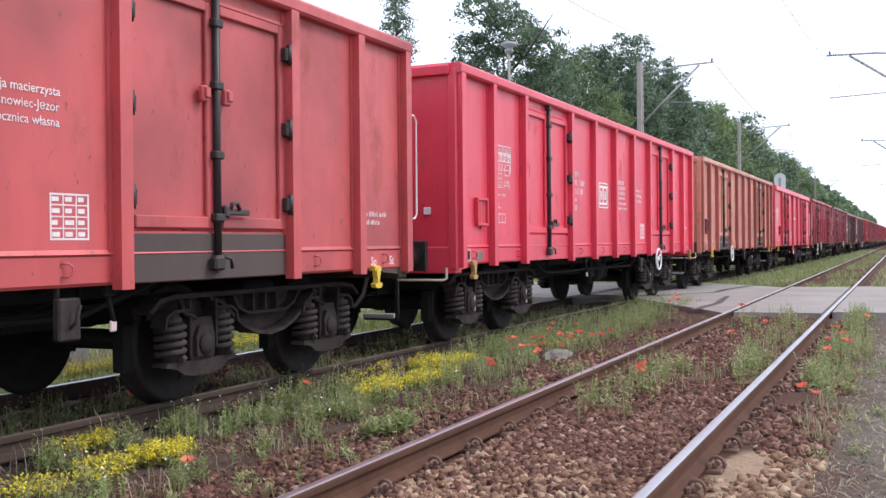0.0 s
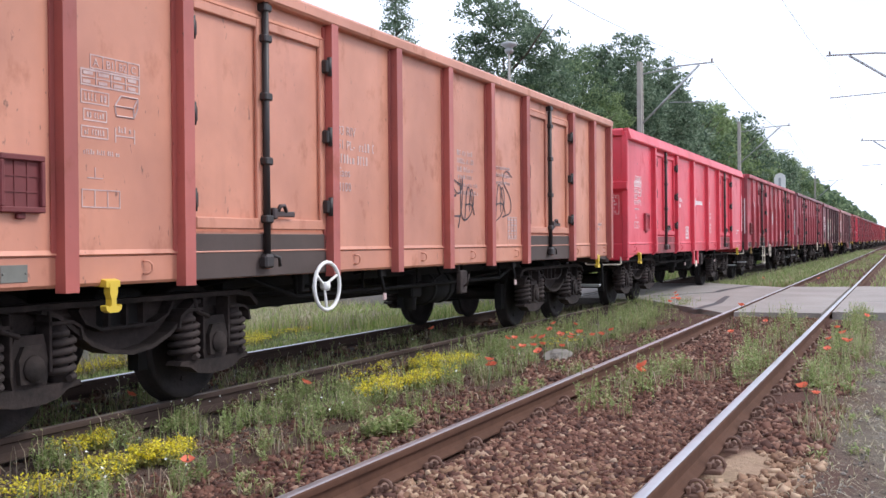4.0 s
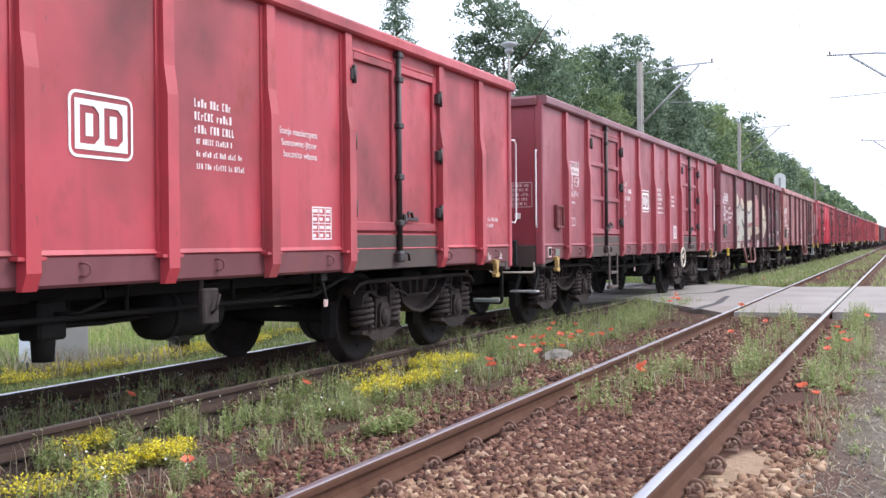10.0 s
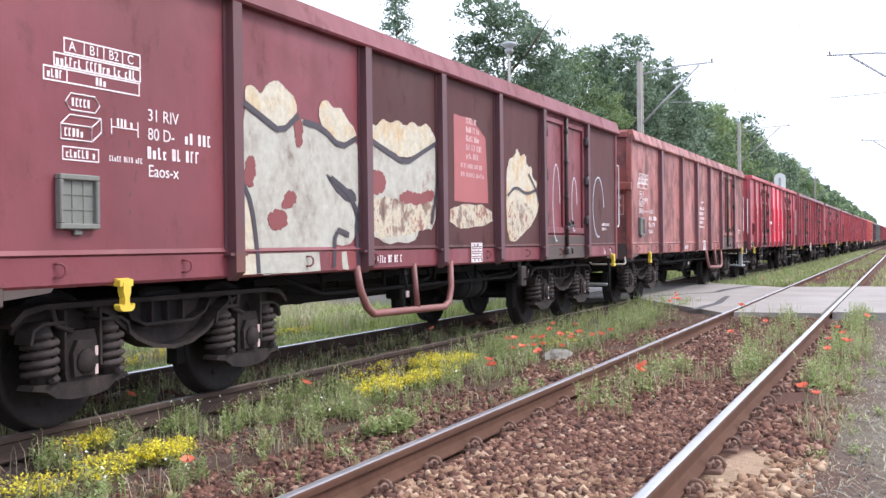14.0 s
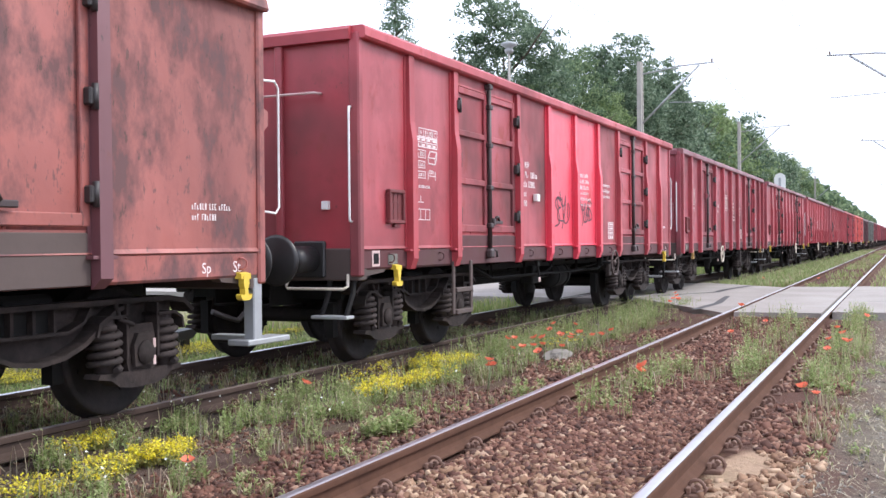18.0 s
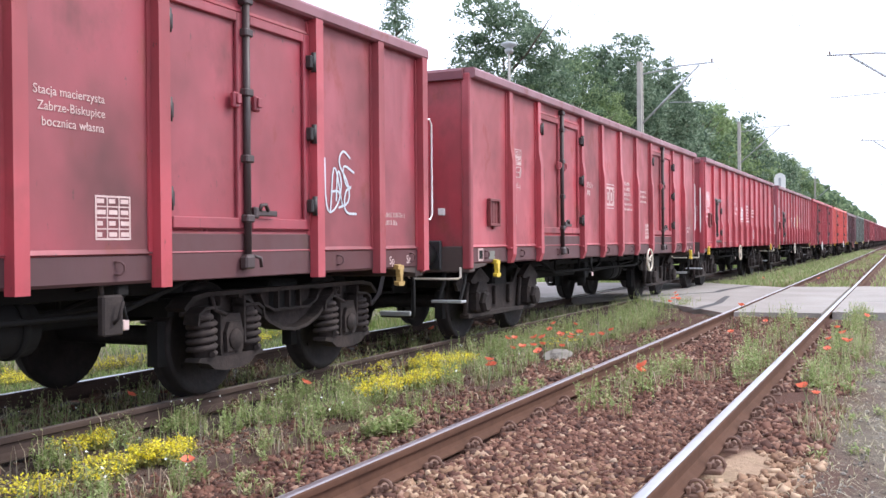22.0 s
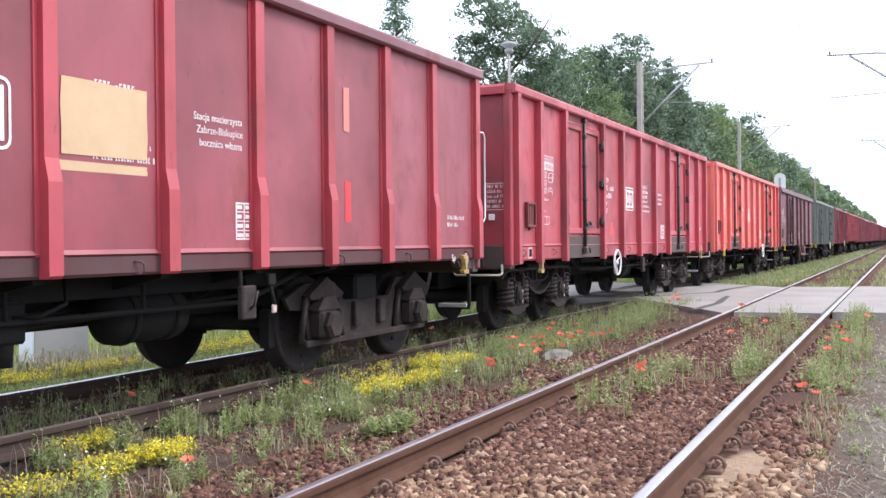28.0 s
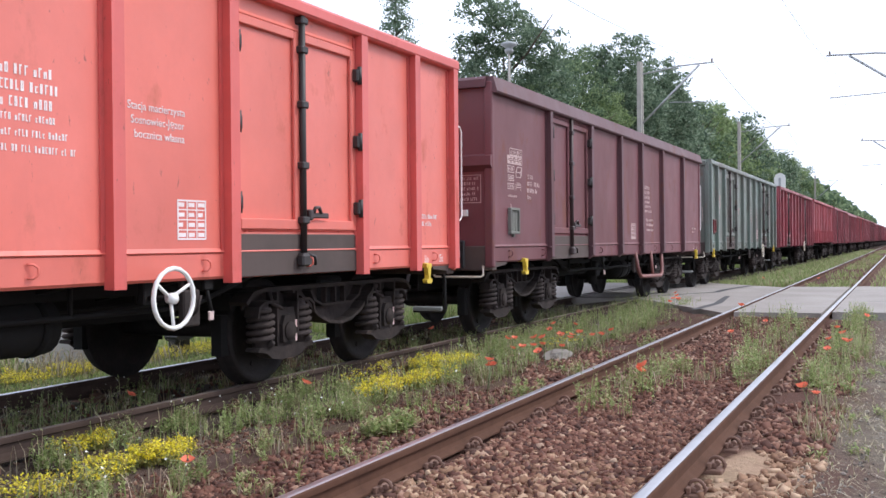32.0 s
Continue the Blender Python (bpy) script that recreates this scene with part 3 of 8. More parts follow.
def u_step_mesh():
    g = Geo()
    x = PANEL + 0.02
    g.tube([(x - 0.03, -1.02, 1.0), (x, -1.0, 0.78), (x + 0.02, -0.92, 0.62), (x + 0.02, -0.8, 0.55), (x + 0.02, 0.75, 0.52), (x + 0.02, 0.88, 0.57), (x, 0.98, 0.72), (x - 0.03, 1.03, 1.0)], 0.036, 8)
    g.tube([(x - 0.02, 0.12, 1.0), (x + 0.02, 0.12, 0.54)], 0.03, 8)
    return g.mesh("tube_step", M_BROWN_TUBE)


def holder_mesh():
    """Pocket for the way-bill: a square frame round a recessed grid, with a small latch below."""
    g = Geo()
    x = PANEL
    g.box(x, x + 0.022, -0.135, 0.135, -0.135, 0.135, 0.002)
    for a, b, c, d in ((-0.16, 0.16, 0.13, 0.165), (-0.16, 0.16, -0.165, -0.13), (-0.16, -0.13, -0.13, 0.13), (0.13, 0.16, -0.13, 0.13)):
        g.box(x, x + 0.05, a, b, c, d, 0.006)
    for t in (-0.045, 0.045):
        g.box(x + 0.022, x + 0.027, t - 0.004, t + 0.004, -0.13, 0.13)
        g.box(x + 0.022, x + 0.028, -0.13, 0.13, t - 0.004, t + 0.004)
    g.box(x, x + 0.03, -0.03, 0.03, -0.2, -0.165, 0.005)
    return g.mesh("document_holder", M_UNDER)


def plate_mesh_small(w, h):
    """A small riveted data plate with a raised rim."""
    g = Geo()
    g.box(0.0, 0.006, -w, w, -h, h, 0.002)
    for y in (-w + 0.015, w - 0.015):
        g.lathe([(0.008, 0.006), (0.006, 0.010), (0.0, 0.011)], "x", 6, (0, y, 0))
    return g.mesh("data_plate", M_UNDER)


def release_mesh():
    """Brake release lever: a bent rod hanging from the sole bar."""
    g = Geo()
    x = PANEL - 0.06
    g.tube([(x - 0.05, 0, 0.98), (x, 0, 0.86), (x + 0.02, 0.02, 0.72)], 0.016, 6)
    g.box(x - 0.02, x + 0.02, -0.05, 0.05, 0.88, 0.97, 0.006)
    return g.mesh("release_lever", M_UNDER)


def lever_tag_mesh():
    g = Geo()
    x = PANEL - 0.04
    g.box(x - 0.010, x + 0.010, -0.015, 0.045, 0.655, 0.725, 0.008)
    return g.mesh("lever_tag", M_STENCIL_OLD)


def axle_mark_mesh():
    """A short paint mark on the axle-box cover."""
    g = Geo()
    g.box(1.137, 1.1395, 0.075, 0.102, -0.032, 0.032)
    return g.mesh("paint_mark", M_STENCIL_OLD)


def lamp_bracket_mesh():
    g = Geo()
    g.box(-0.036, 0.036, -0.05, 0.0, -0.04, 0.04, 0.006)
    return g.mesh("lamp_bracket", M_WHITE)


def floor_mesh():
    g = Geo()
    g.box(-PANEL + 0.03, PANEL - 0.03, -HALF + 0.04, HALF - 0.04, 1.16, 1.2)
    return g.mesh("floor_plate", M_FLOOR)


def centre_sill_mesh(s):
    """One of the two channels along the middle."""
    g = Geo()
    g.prism([(s * 0.34, 0.60), (s * 0.20, 0.60), (s * 0.20, 0.62), (s * 0.32, 0.62), (s * 0.32, 1.14), (s * 0.20, 1.14), (s * 0.20, 1.16), (s * 0.34, 1.16)][::s], "y", -HALF + 0.1, HALF - 0.1)
    return g.mesh("centre_sill", M_UNDER)


def girder_mesh():
    g = Geo()
    g.box(-0.05, 0.05, -3.25, 3.25, 0.84, 1.15, 0.006)
    return g.mesh("long_girder", M_UNDER)


def bearer_mesh():
    """A cross-bearer from sole bar to sole bar, deeper in the middle."""
    g = Geo()
    g.prism([(-1.34, 1.15), (-1.34, 0.98), (-0.34, 0.78), (0.34, 0.78), (1.34, 0.98), (1.34, 1.15)], "y", -0.05, 0.05)
    return g.mesh("cross_bearer", M_UNDER)


def truss_mesh():
    """Trussed side girder of rods below the sole bar."""
    g = Geo()
    g.tube([(0, -3.2, 0.96), (0, -2.4, 0.74), (0, 2.4, 0.74), (0, 3.2, 0.96)], 0.022, 5)
    return g.mesh("truss_rod", M_UNDER)


def truss_post_mesh():
    g = Geo()
    g.tube([(0, 0, 0.98), (0, 0, 0.73)], 0.018, 5)
    return g.mesh("truss_post", M_UNDER)


def pull_mesh():
    g = Geo()
    g.tube([(0, -3.2, 0.78), (0.02, 0.0, 0.66), (0, 3.2, 0.80)], 0.016, 5)
    return g.mesh("brake_rod", M_UNDER)


def tank_mesh():
    g = Geo()
    g.lathe([(0.0, -0.42), (0.12, -0.40), (0.19, -0.34), (0.19, 0.34), (0.12, 0.40), (0.0, 0.42)], "y", 18)
    for y in (-0.22, 0.22):
        g.lathe([(0.195, y - 0.03), (0.205, y - 0.03), (0.205, y + 0.03), (0.195, y + 0.03)], "y", 18)
        g.box(-0.03, 0.03, y - 0.03, y + 0.03, 0.18, 0.4)
    return g.mesh("air_tank", M_UNDER)


def valve_mesh():
    g = Geo()
    g.box(-0.10, 0.10, -0.12, 0.12, -0.12, 0.14, 0.02)
    g.lathe([(0.07, -0.26), (0.08, -0.12), (0.08, -0.1)], "z", 10)
    g.tube([(0.1, 0.0, 0.05), (0.22, 0.1, 0.05), (0.24, 0.3, 0.12), (0.1, 0.42, 0.3)], 0.014, 5)
    g.tube([(-0.05, 0.0, 0.14), (-0.05, 0.0, 0.4)], 0.03, 6)
    return g.mesh("brake_valve", M_UNDER)


def changeover_mesh():
    """Changeover box with its plate and lever."""
    g = Geo()
    g.box(-0.03, 0.03, -0.09, 0.09, -0.13, 0.13, 0.012)
    g.tube([(0.03, 0.0, -0.05), (0.07, 0.0, -0.02), (0.08, 0.03, 0.09)], 0.012, 5)
    g.tube([(-0.02, -0.06, 0.12), (-0.02, -0.06, 0.32)], 0.02, 5)
    return g.mesh("changeover_box", M_SPRING)


# bogies: local y = 0 at the pivot
def strip(g, pts, thick, x0, x1):
    """A bent plate: the line pts (y, z) given thickness and drawn across from x0 to x1."""
    up, dn = [], []
    for i, (y, z) in enumerate(pts):
        a, b = pts[max(0, i - 1)], pts[min(len(pts) - 1, i + 1)]
        d = Vector((b[0] - a[0], b[1] - a[1])).normalized()
        up.append((y - d.y * thick / 2, z + d.x * thick / 2))
        dn.append((y + d.y * thick / 2, z - d.x * thick / 2))
    g.prism(up + dn[::-1], "x", x0, x1)


BELLY = [(-0.80, 0.80), (-0.66, 0.76), (-0.52, 0.66), (-0.38, 0.56), (-0.20, 0.49), (0.0, 0.465), (0.20, 0.49), (0.38, 0.56), (0.52, 0.66), (0.66, 0.76), (0.80, 0.80)]


def side_frame_mesh():
    """Pressed frame with a sagging belly between the axles; flanges stand out of the web."""
    g = Geo()
    g.prism([(-0.74, 0.80)] + [(y, z) for y, z in BELLY[1:-1]] + [(0.74, 0.80)], "x", 0.955, 0.975)
    strip(g, BELLY, 0.03, 0.93, 1.10)
    strip(g, [(-1.46, 0.72), (-1.36, 0.80), (-1.2, 0.825), (1.2, 0.825), (1.36, 0.80), (1.46, 0.72)], 0.035, 0.92, 1.10)
    strip(g, [(-0.46, 0.79), (-0.40, 0.70), (-0.26, 0.645), (0.26, 0.645), (0.40, 0.70), (0.46, 0.79)], 0.022, 0.96, 1.07)
    for y in (-0.17, 0.0, 0.17):
        g.box(0.97, 1.05, y - 0.012, y + 0.012, 0.655, 0.81)
    for s in (-1, 1):
        g.box(0.95, 0.97, s * 0.9 - 0.45, s * 0.9 + 0.45, 0.66, 0.815)
        strip(g, [(s * 0.9 - 0.43, 0.60), (s * 0.9 - 0.41, 0.68), (s * 0.9 - 0.34, 0.72), (s * 0.9 - 0.14, 0.72)], 0.022, 0.98, 1.12)
        strip(g, [(s * 0.9 + 0.43, 0.60), (s * 0.9 + 0.41, 0.68), (s * 0.9 + 0.34, 0.72), (s * 0.9 + 0.14, 0.72)], 0.022, 0.98, 1.12)
        g.box(1.0, 1.12, s * 0.9 - 0.165, s * 0.9 - 0.14, 0.42, 0.80, 0.004)
        g.box(1.0, 1.12, s * 0.9 + 0.14, s * 0.9 + 0.165, 0.42, 0.80, 0.004)
        g.tube([(1.09, s * 0.9 - 0.24, 0.81), (1.11, s * 0.9 - 0.22, 0.70), (1.12, s * 0.9 - 0.10, 0.66)], 0.018, 5)
    return g.mesh("side_frame", M_BOGIE)


def axlebox_mesh():
    g = Geo()
    g.prism([(-0.13, 0.34), (0.13, 0.34), (0.145, 0.40), (0.145, 0.55), (0.11, 0.66), (-0.11, 0.66), (-0.145, 0.55), (-0.145, 0.40)], "x", 0.96, 1.10)
    g.prism([(-0.10, 0.37), (0.10, 0.37), (0.11, 0.52), (0.07, 0.60), (-0.07, 0.60), (-0.11, 0.52)], "x", 1.10, 1.135)
    g.lathe([(0.085, 1.135), (0.08, 1.15), (0.0, 1.152)], "x", 10, (0, 0, 0.46))
    return g.mesh("axle_box", M_BOGIE)


def saddle_mesh():
    """Curved seat below the axle box that carries the two springs."""
    g = Geo()
    g.prism([(-0.40, 0.345), (-0.42, 0.315), (-0.30, 0.295), (-0.22, 0.245), (-0.10, 0.225), (0.10, 0.225), (0.22, 0.245), (0.30, 0.295), (0.42, 0.315), (0.40, 0.345), (0.16, 0.34), (-0.16, 0.34)], "x", 0.97, 1.105)
    return g.mesh("spring_saddle", M_BOGIE)


def helix_mesh():
    g = Geo()
    turns, r = 5.0, 0.100
    n = int(turns * 10)
    g.tube([(1.03 + r * math.cos(2 * math.pi * i / 10), r * math.sin(2 * math.pi * i / 10), 0.365 + 0.29 * i / n) for i in range(n + 1)], 0.0245, 6)
    g.lathe([(0.07, 0.33), (0.07, 0.72)], "z", 8, (1.03, 0, 0))
    return g.mesh("coil_spring", M_SPRING)


def plate_frame_mesh():
    """Riveted plate bogie frame with peaked pedestals."""
    g = Geo()
    g.prism([(-1.45, 0.72), (-1.15, 0.84), (-0.62, 0.84), (-0.45, 0.66), (0.45, 0.66), (0.62, 0.84), (1.15, 0.84), (1.45, 0.72), (1.38, 0.62), (1.14, 0.60),
             (1.10, 0.34), (0.70, 0.30), (0.30, 0.33), (-0.30, 0.33), (-0.70, 0.30), (-1.10, 0.34), (-1.14, 0.60), (-1.38, 0.62)], "x", 0.96, 1.0)
    g.box(0.94, 1.06, -1.2, 1.2, 0.27, 0.33, 0.008)
    for s in (-1, 1):
        g.prism([(s * 0.9 - 0.30, 0.74), (s * 0.9, 0.90), (s * 0.9 + 0.30, 0.74), (s * 0.9 + 0.26, 0.70), (s * 0.9 - 0.26, 0.70)], "x", 1.0, 1.09)
        g.tube([(1.03, s * 0.9 - 0.36, 0.32), (1.03, s * 0.9 - 0.27, 0.72)], 0.03, 5)
        g.tube([(1.03, s * 0.9 + 0.36, 0.32), (1.03, s * 0.9 + 0.27, 0.72)], 0.03, 5)
        g.box(1.0, 1.05, s * 0.25 - 0.06, s * 0.25 + 0.06, 0.40, 0.64, 0.01)
    return g.mesh("side_frame", M_BOGIE)


def plate_box_mesh():
    g = Geo()
    g.box(0.98, 1.13, -0.16, 0.16, 0.34, 0.60, 0.03)
    g.lathe([(0.14, 1.13), (0.14, 1.17), (0.11, 1.20), (0.0, 1.20)], "x", 6, (0, 0, 0.46), False)
    g.prism([(-0.20, 0.60), (0.20, 0.60), (0.10, 0.72), (-0.10, 0.72)], "x", 1.0, 1.12)
    return g.mesh("axle_box", M_BOGIE)


def bolster_mesh():
    g = Geo()
    g.box(-1.0, 1.0, -0.22, 0.22, 0.62, 0.90, 0.03)
    g.box(-0.9, 0.9, -1.42, -1.34, 0.66, 0.80)
    g.box(-0.9, 0.9, 1.34, 1.42, 0.66, 0.80)
    for s in (-1, 1):
        for y in (-1.38, -0.42, 0.42, 1.38):
            g.box(s * 0.76 - 0.05, s * 0.76 + 0.05, y - 0.05, y + 0.05, 0.28, 0.62)
    return g.mesh("bolster", M_UNDER)


def wheel_mesh():
    """One wheel about the x axis, flange inwards (towards -x)."""
    g = Geo()
    g.lathe([(0.09, 0.10), (0.11, 0.10), (0.13, 0.055), (0.24, 0.03), (0.37, 0.045), (0.40, 0.075), (0.445, 0.078), (0.452, 0.068), (0.46, 0.0), (0.462, -0.03),
             (0.488, -0.045), (0.485, -0.062), (0.40, -0.062), (0.37, -0.02), (0.24, -0.03), (0.13, -0.05), (0.11, -0.08), (0.09, -0.08)], "x", 40)
    g.lathe([(0.0, 0.11), (0.085, 0.105), (0.09, 0.09)], "x", 16)
    for k in range(4):
        a = math.pi / 2 * k + 0.4
        g.box(0.036, 0.05, 0.30 * math.cos(a) - 0.018, 0.30 * math.cos(a) + 0.018, 0.30 * math.sin(a) - 0.018, 0.30 * math.sin(a) + 0.018, 0.004)
    return g.mesh("wheel", M_WHEEL)


def axle_mesh():
    g = Geo()
    g.lathe([(0.06, -1.08), (0.065, -0.9), (0.085, -0.7), (0.08, 0.7), (0.065, 0.9), (0.06, 1.08)], "x", 12)
    return g.mesh("wheelset", M_WHEEL)


ME = dict(end_rib=end_rib(), lock=lock_bar_mesh(), lever=lever_mesh(), hinge=hinge_mesh(), ring=ring_mesh(), 
          end_chord=end_chord_mesh(), end_wall=end_wall_mesh(), end_post=end_post_mesh(), saddle=saddle_mesh(), truss_post=truss_post_mesh(), pull=pull_mesh(), end_beam=end_beam_mesh(), headstock=headstock_mesh(), buffer=buffer_mesh(), head=buffer_head_mesh(),
          coupling=coupling_mesh(), hose=hose_mesh(), grab=grab_mesh(), rail=handrail_mesh(), frail=front_rail_mesh(), crail=cross_rail_mesh(), fstep=front_step_mesh(), ftread=front_tread_mesh(), catch=catch_mesh(), cstep=corner_step_mesh(), tread=tread_mesh(), hook=hook_mesh(),
          hwheel=wheel_rim_mesh(), spindle=wheel_stub_mesh(), ladder=ladder_mesh(), ustep=u_step_mesh(), holder=holder_mesh(), amark=axle_mark_mesh(), release=release_mesh(), ltag=lever_tag_mesh(), plate=plate_mesh_small(0.075, 0.075), plate_low=plate_mesh_small(0.095, 0.05), plate_in=plate_mesh_small(0.05, 0.05), bracket=lamp_bracket_mesh(),
          floor=floor_mesh(), sill=centre_sill_mesh(1), sill_far=centre_sill_mesh(-1), girder=girder_mesh(), bearer=bearer_mesh(), truss=truss_mesh(), tank=tank_mesh(), valve=valve_mesh(), change=changeover_mesh(), sframe=side_frame_mesh(),
          abox=axlebox_mesh(), coil=helix_mesh(), pframe=plate_frame_mesh(), pbox=plate_box_mesh(), bolster=bolster_mesh(), wheel=wheel_mesh(), axle=axle_mesh())

# rib places and door openings along the side, by type of wagon
TYPES = {
    "A": ([-5.42, -4.34, -2.40, -1.20, 0.0, 1.20, 2.40, 4.34, 5.42], [(-4.28, -2.46), (2.46, 4.28)]),
    "E": ([-5.20, -4.15, -2.20, -1.10, 0.0, 1.10, 2.20, 4.15, 5.20], [(-4.09, -2.26), (2.26, 4.09)]),
    "B": ([-4.48, -2.48, -0.76, 1.0, 2.52, 4.48], [(-4.42, -2.54), (2.58, 4.42)]),
    "C": ([-4.2, -2.22, -0.58, 1.05, 2.66, 4.68], [(2.72, 4.62)]),
    "R": ([-4.38, -2.43, -0.68, 0.78, 2.47, 4.44], [(-4.32, -2.49)]),
    "D": ([-5.2 + 1.04 * k for k in range(11)], []),
}
CACHE = {}


def cached(key, make, *a):
    if key not in CACHE:
        CACHE[key] = make(*a)
    return CACHE[key]


def bogie(wagon, y, style, full, marked=False):
    """A two-axle bogie with its wheelsets; returns the wheelsets and their rest places."""
    plate = style == "plate"
    bg = piece("bogie", ME["bolster"], wagon, at=(0, y, 0), label="black grimy two-axle bogie")
    sides = (0, 180) if full else (0,)
    for turn in sides:
        piece("side_frame", ME["pframe" if plate else "sframe"], bg, turn=(0, 0, turn))
        for s in (-1, 1):
            piece("axle_box", ME["pbox" if plate else "abox"], bg, at=(0, s * 0.9, 0), turn=(0, 0, turn))
            if marked and turn == 0 and not plate:
                for z in (0.40, 0.52):
                    piece("paint_mark", ME["amark"], bg, at=(0, s * 0.9, z), label="white paint mark")
            if not plate:
                piece("spring_saddle", ME["saddle"], bg, at=(0, s * 0.9, 0), turn=(0, 0, turn))
                for d in (-0.285, 0.285):
                    piece("coil_spring", ME["coil"], bg, at=(0, s * 0.9 + d, 0), turn=(0, 0, turn))
    sets = []
    for s in (-1, 1):
        at = (0, y + s * 0.9, 0.46)
        ax = piece("wheelset", ME["axle"], wagon, at=at)
        piece("wheel", ME["wheel"], ax, at=(GAUGE, 0, 0))
        piece("wheel", ME["wheel"], ax, at=(-GAUGE, 0, 0), turn=(0, 0, 180))
        sets.append((ax, at))
    return sets


def stencil(wagon, geo, mat, label):
    part("stencil_marking", geo, mat, wagon, label)["kind"] = "stuff"


INK = 1.3985


def bars(g, y0, z, widths, h, step, gap=0.5, jag=0.0, seed=1):
    """Rows of plain bars standing for lettering, each row broken into word-long pieces."""
    rnd = random.Random(seed)
    for w in widths:
        y, left = y0, rnd.randint(2, 6)
        k = h * 0.42
        while y < y0 + w - k:
            a, top = y + k * rnd.uniform(0.75, 1.0), z - h * rnd.choice((0.0, 0.0, 0.0, 0.3))
            st = h * 0.17
            g.box(INK - 0.003, INK, y, y + st, z - h, top)
            form = rnd.randint(0, 4)
            if form in (0, 1):
                g.box(INK - 0.003, INK, a - st, a, z - h, top)
            if form != 2:
                g.box(INK - 0.003, INK, y + st, a - (st if form < 2 else 0), top - st, top)
            if form in (1, 2, 3):
                g.box(INK - 0.003, INK, y + st, a - (st if form == 1 else 0), z - h, z - h + st)
            y += k + h * 0.22
            left -= 1
            if left == 0:
                y, left = y + h * 0.5, rnd.randint(2, 7)
        z -= step


def frame_box(g, y0, y1, z0, z1, t=0.012):
    g.box(INK - 0.003, INK, y0, y1, z0, z0 + t)
    g.box(INK - 0.003, INK, y0, y1, z1 - t, z1)
    g.box(INK - 0.003, INK, y0, y0 + t, z0 + t, z1 - t)
    g.box(INK - 0.003, INK, y1 - t, y1, z0 + t, z1 - t)


def table(g, y0, y1, z0, z1, rows, cols, fill=True, seed=3):
    rnd = random.Random(seed)
    frame_box(g, y0, y1, z0, z1)
    for i in range(1, rows):
        z = z0 + (z1 - z0) * i / rows
        g.box(INK - 0.003, INK, y0 + 0.012, y1 - 0.012, z - 0.004, z + 0.004)
    for j in range(1, cols):
        y = y0 + (y1 - y0) * j / cols
        g.box(INK - 0.003, INK + 0.0005, y - 0.004, y + 0.004, z0 + 0.012, z1 - 0.012)
    if fill:
        dz, dy = (z1 - z0) / rows, (y1 - y0) / cols
        for i in range(rows):
            for j in range(cols):
                w = rnd.uniform(0.4, 0.75) * dy
                g.box(INK - 0.003, INK, y0 + dy * (j + 0.15), y0 + dy * (j + 0.15) + w, z0 + dz * (i + 0.3), z0 + dz * (i + 0.7))


def slant_box(g, y, z, s):
    """Outline of a tipping box with a base bar."""
    for a, b in (((0, 0.3), (0.25, 0.62)), ((0.25, 0.62), (1, 0.62)), ((1, 0.62), (0.8, 0.3)), ((0.8, 0.3), (0, 0.3)), ((0, 0.3), (0.06, 0)), ((0.06, 0), (0.82, 0)), ((0.82, 0), (0.8, 0.3)), ((1, 0.62), (0.98, 0.3)), ((0.98, 0.3), (0.82, 0))):
        (ya, za), (yb, zb) = a, b
        g.tube([(INK, y + ya * s, z + za * s), (INK, y + yb * s, z + zb * s)], 0.006, 4, cap=False)


def text_mesh(words, size):
    """Readable lettering as flat mesh, lying in the y-z plane."""
    cu = bpy.data.curves.new("lettering", "FONT")
    cu.body, cu.size, cu.extrude = words, size, 0.0012
    cu.resolution_u = 3
    ob = bpy.data.objects.new("lettering", cu)
    me = bpy.data.meshes.new_from_object(ob)
    bpy.data.objects.remove(ob)
    bpy.data.curves.remove(cu)
    me.transform(Matrix(((0, 0, 1, 0), (1, 0, 0, 0), (0, 1, 0, 0), (0, 0, 0, 1))))
    me.materials.clear()
    me.materials.append(M_STENCIL)
    return me


def lettering(wagon, words, y, z, size, mat):
    piece("lettering", cached(("text", words, size), text_mesh, words, size), wagon, mat, at=(INK, y, z), label="white stencilled letters")


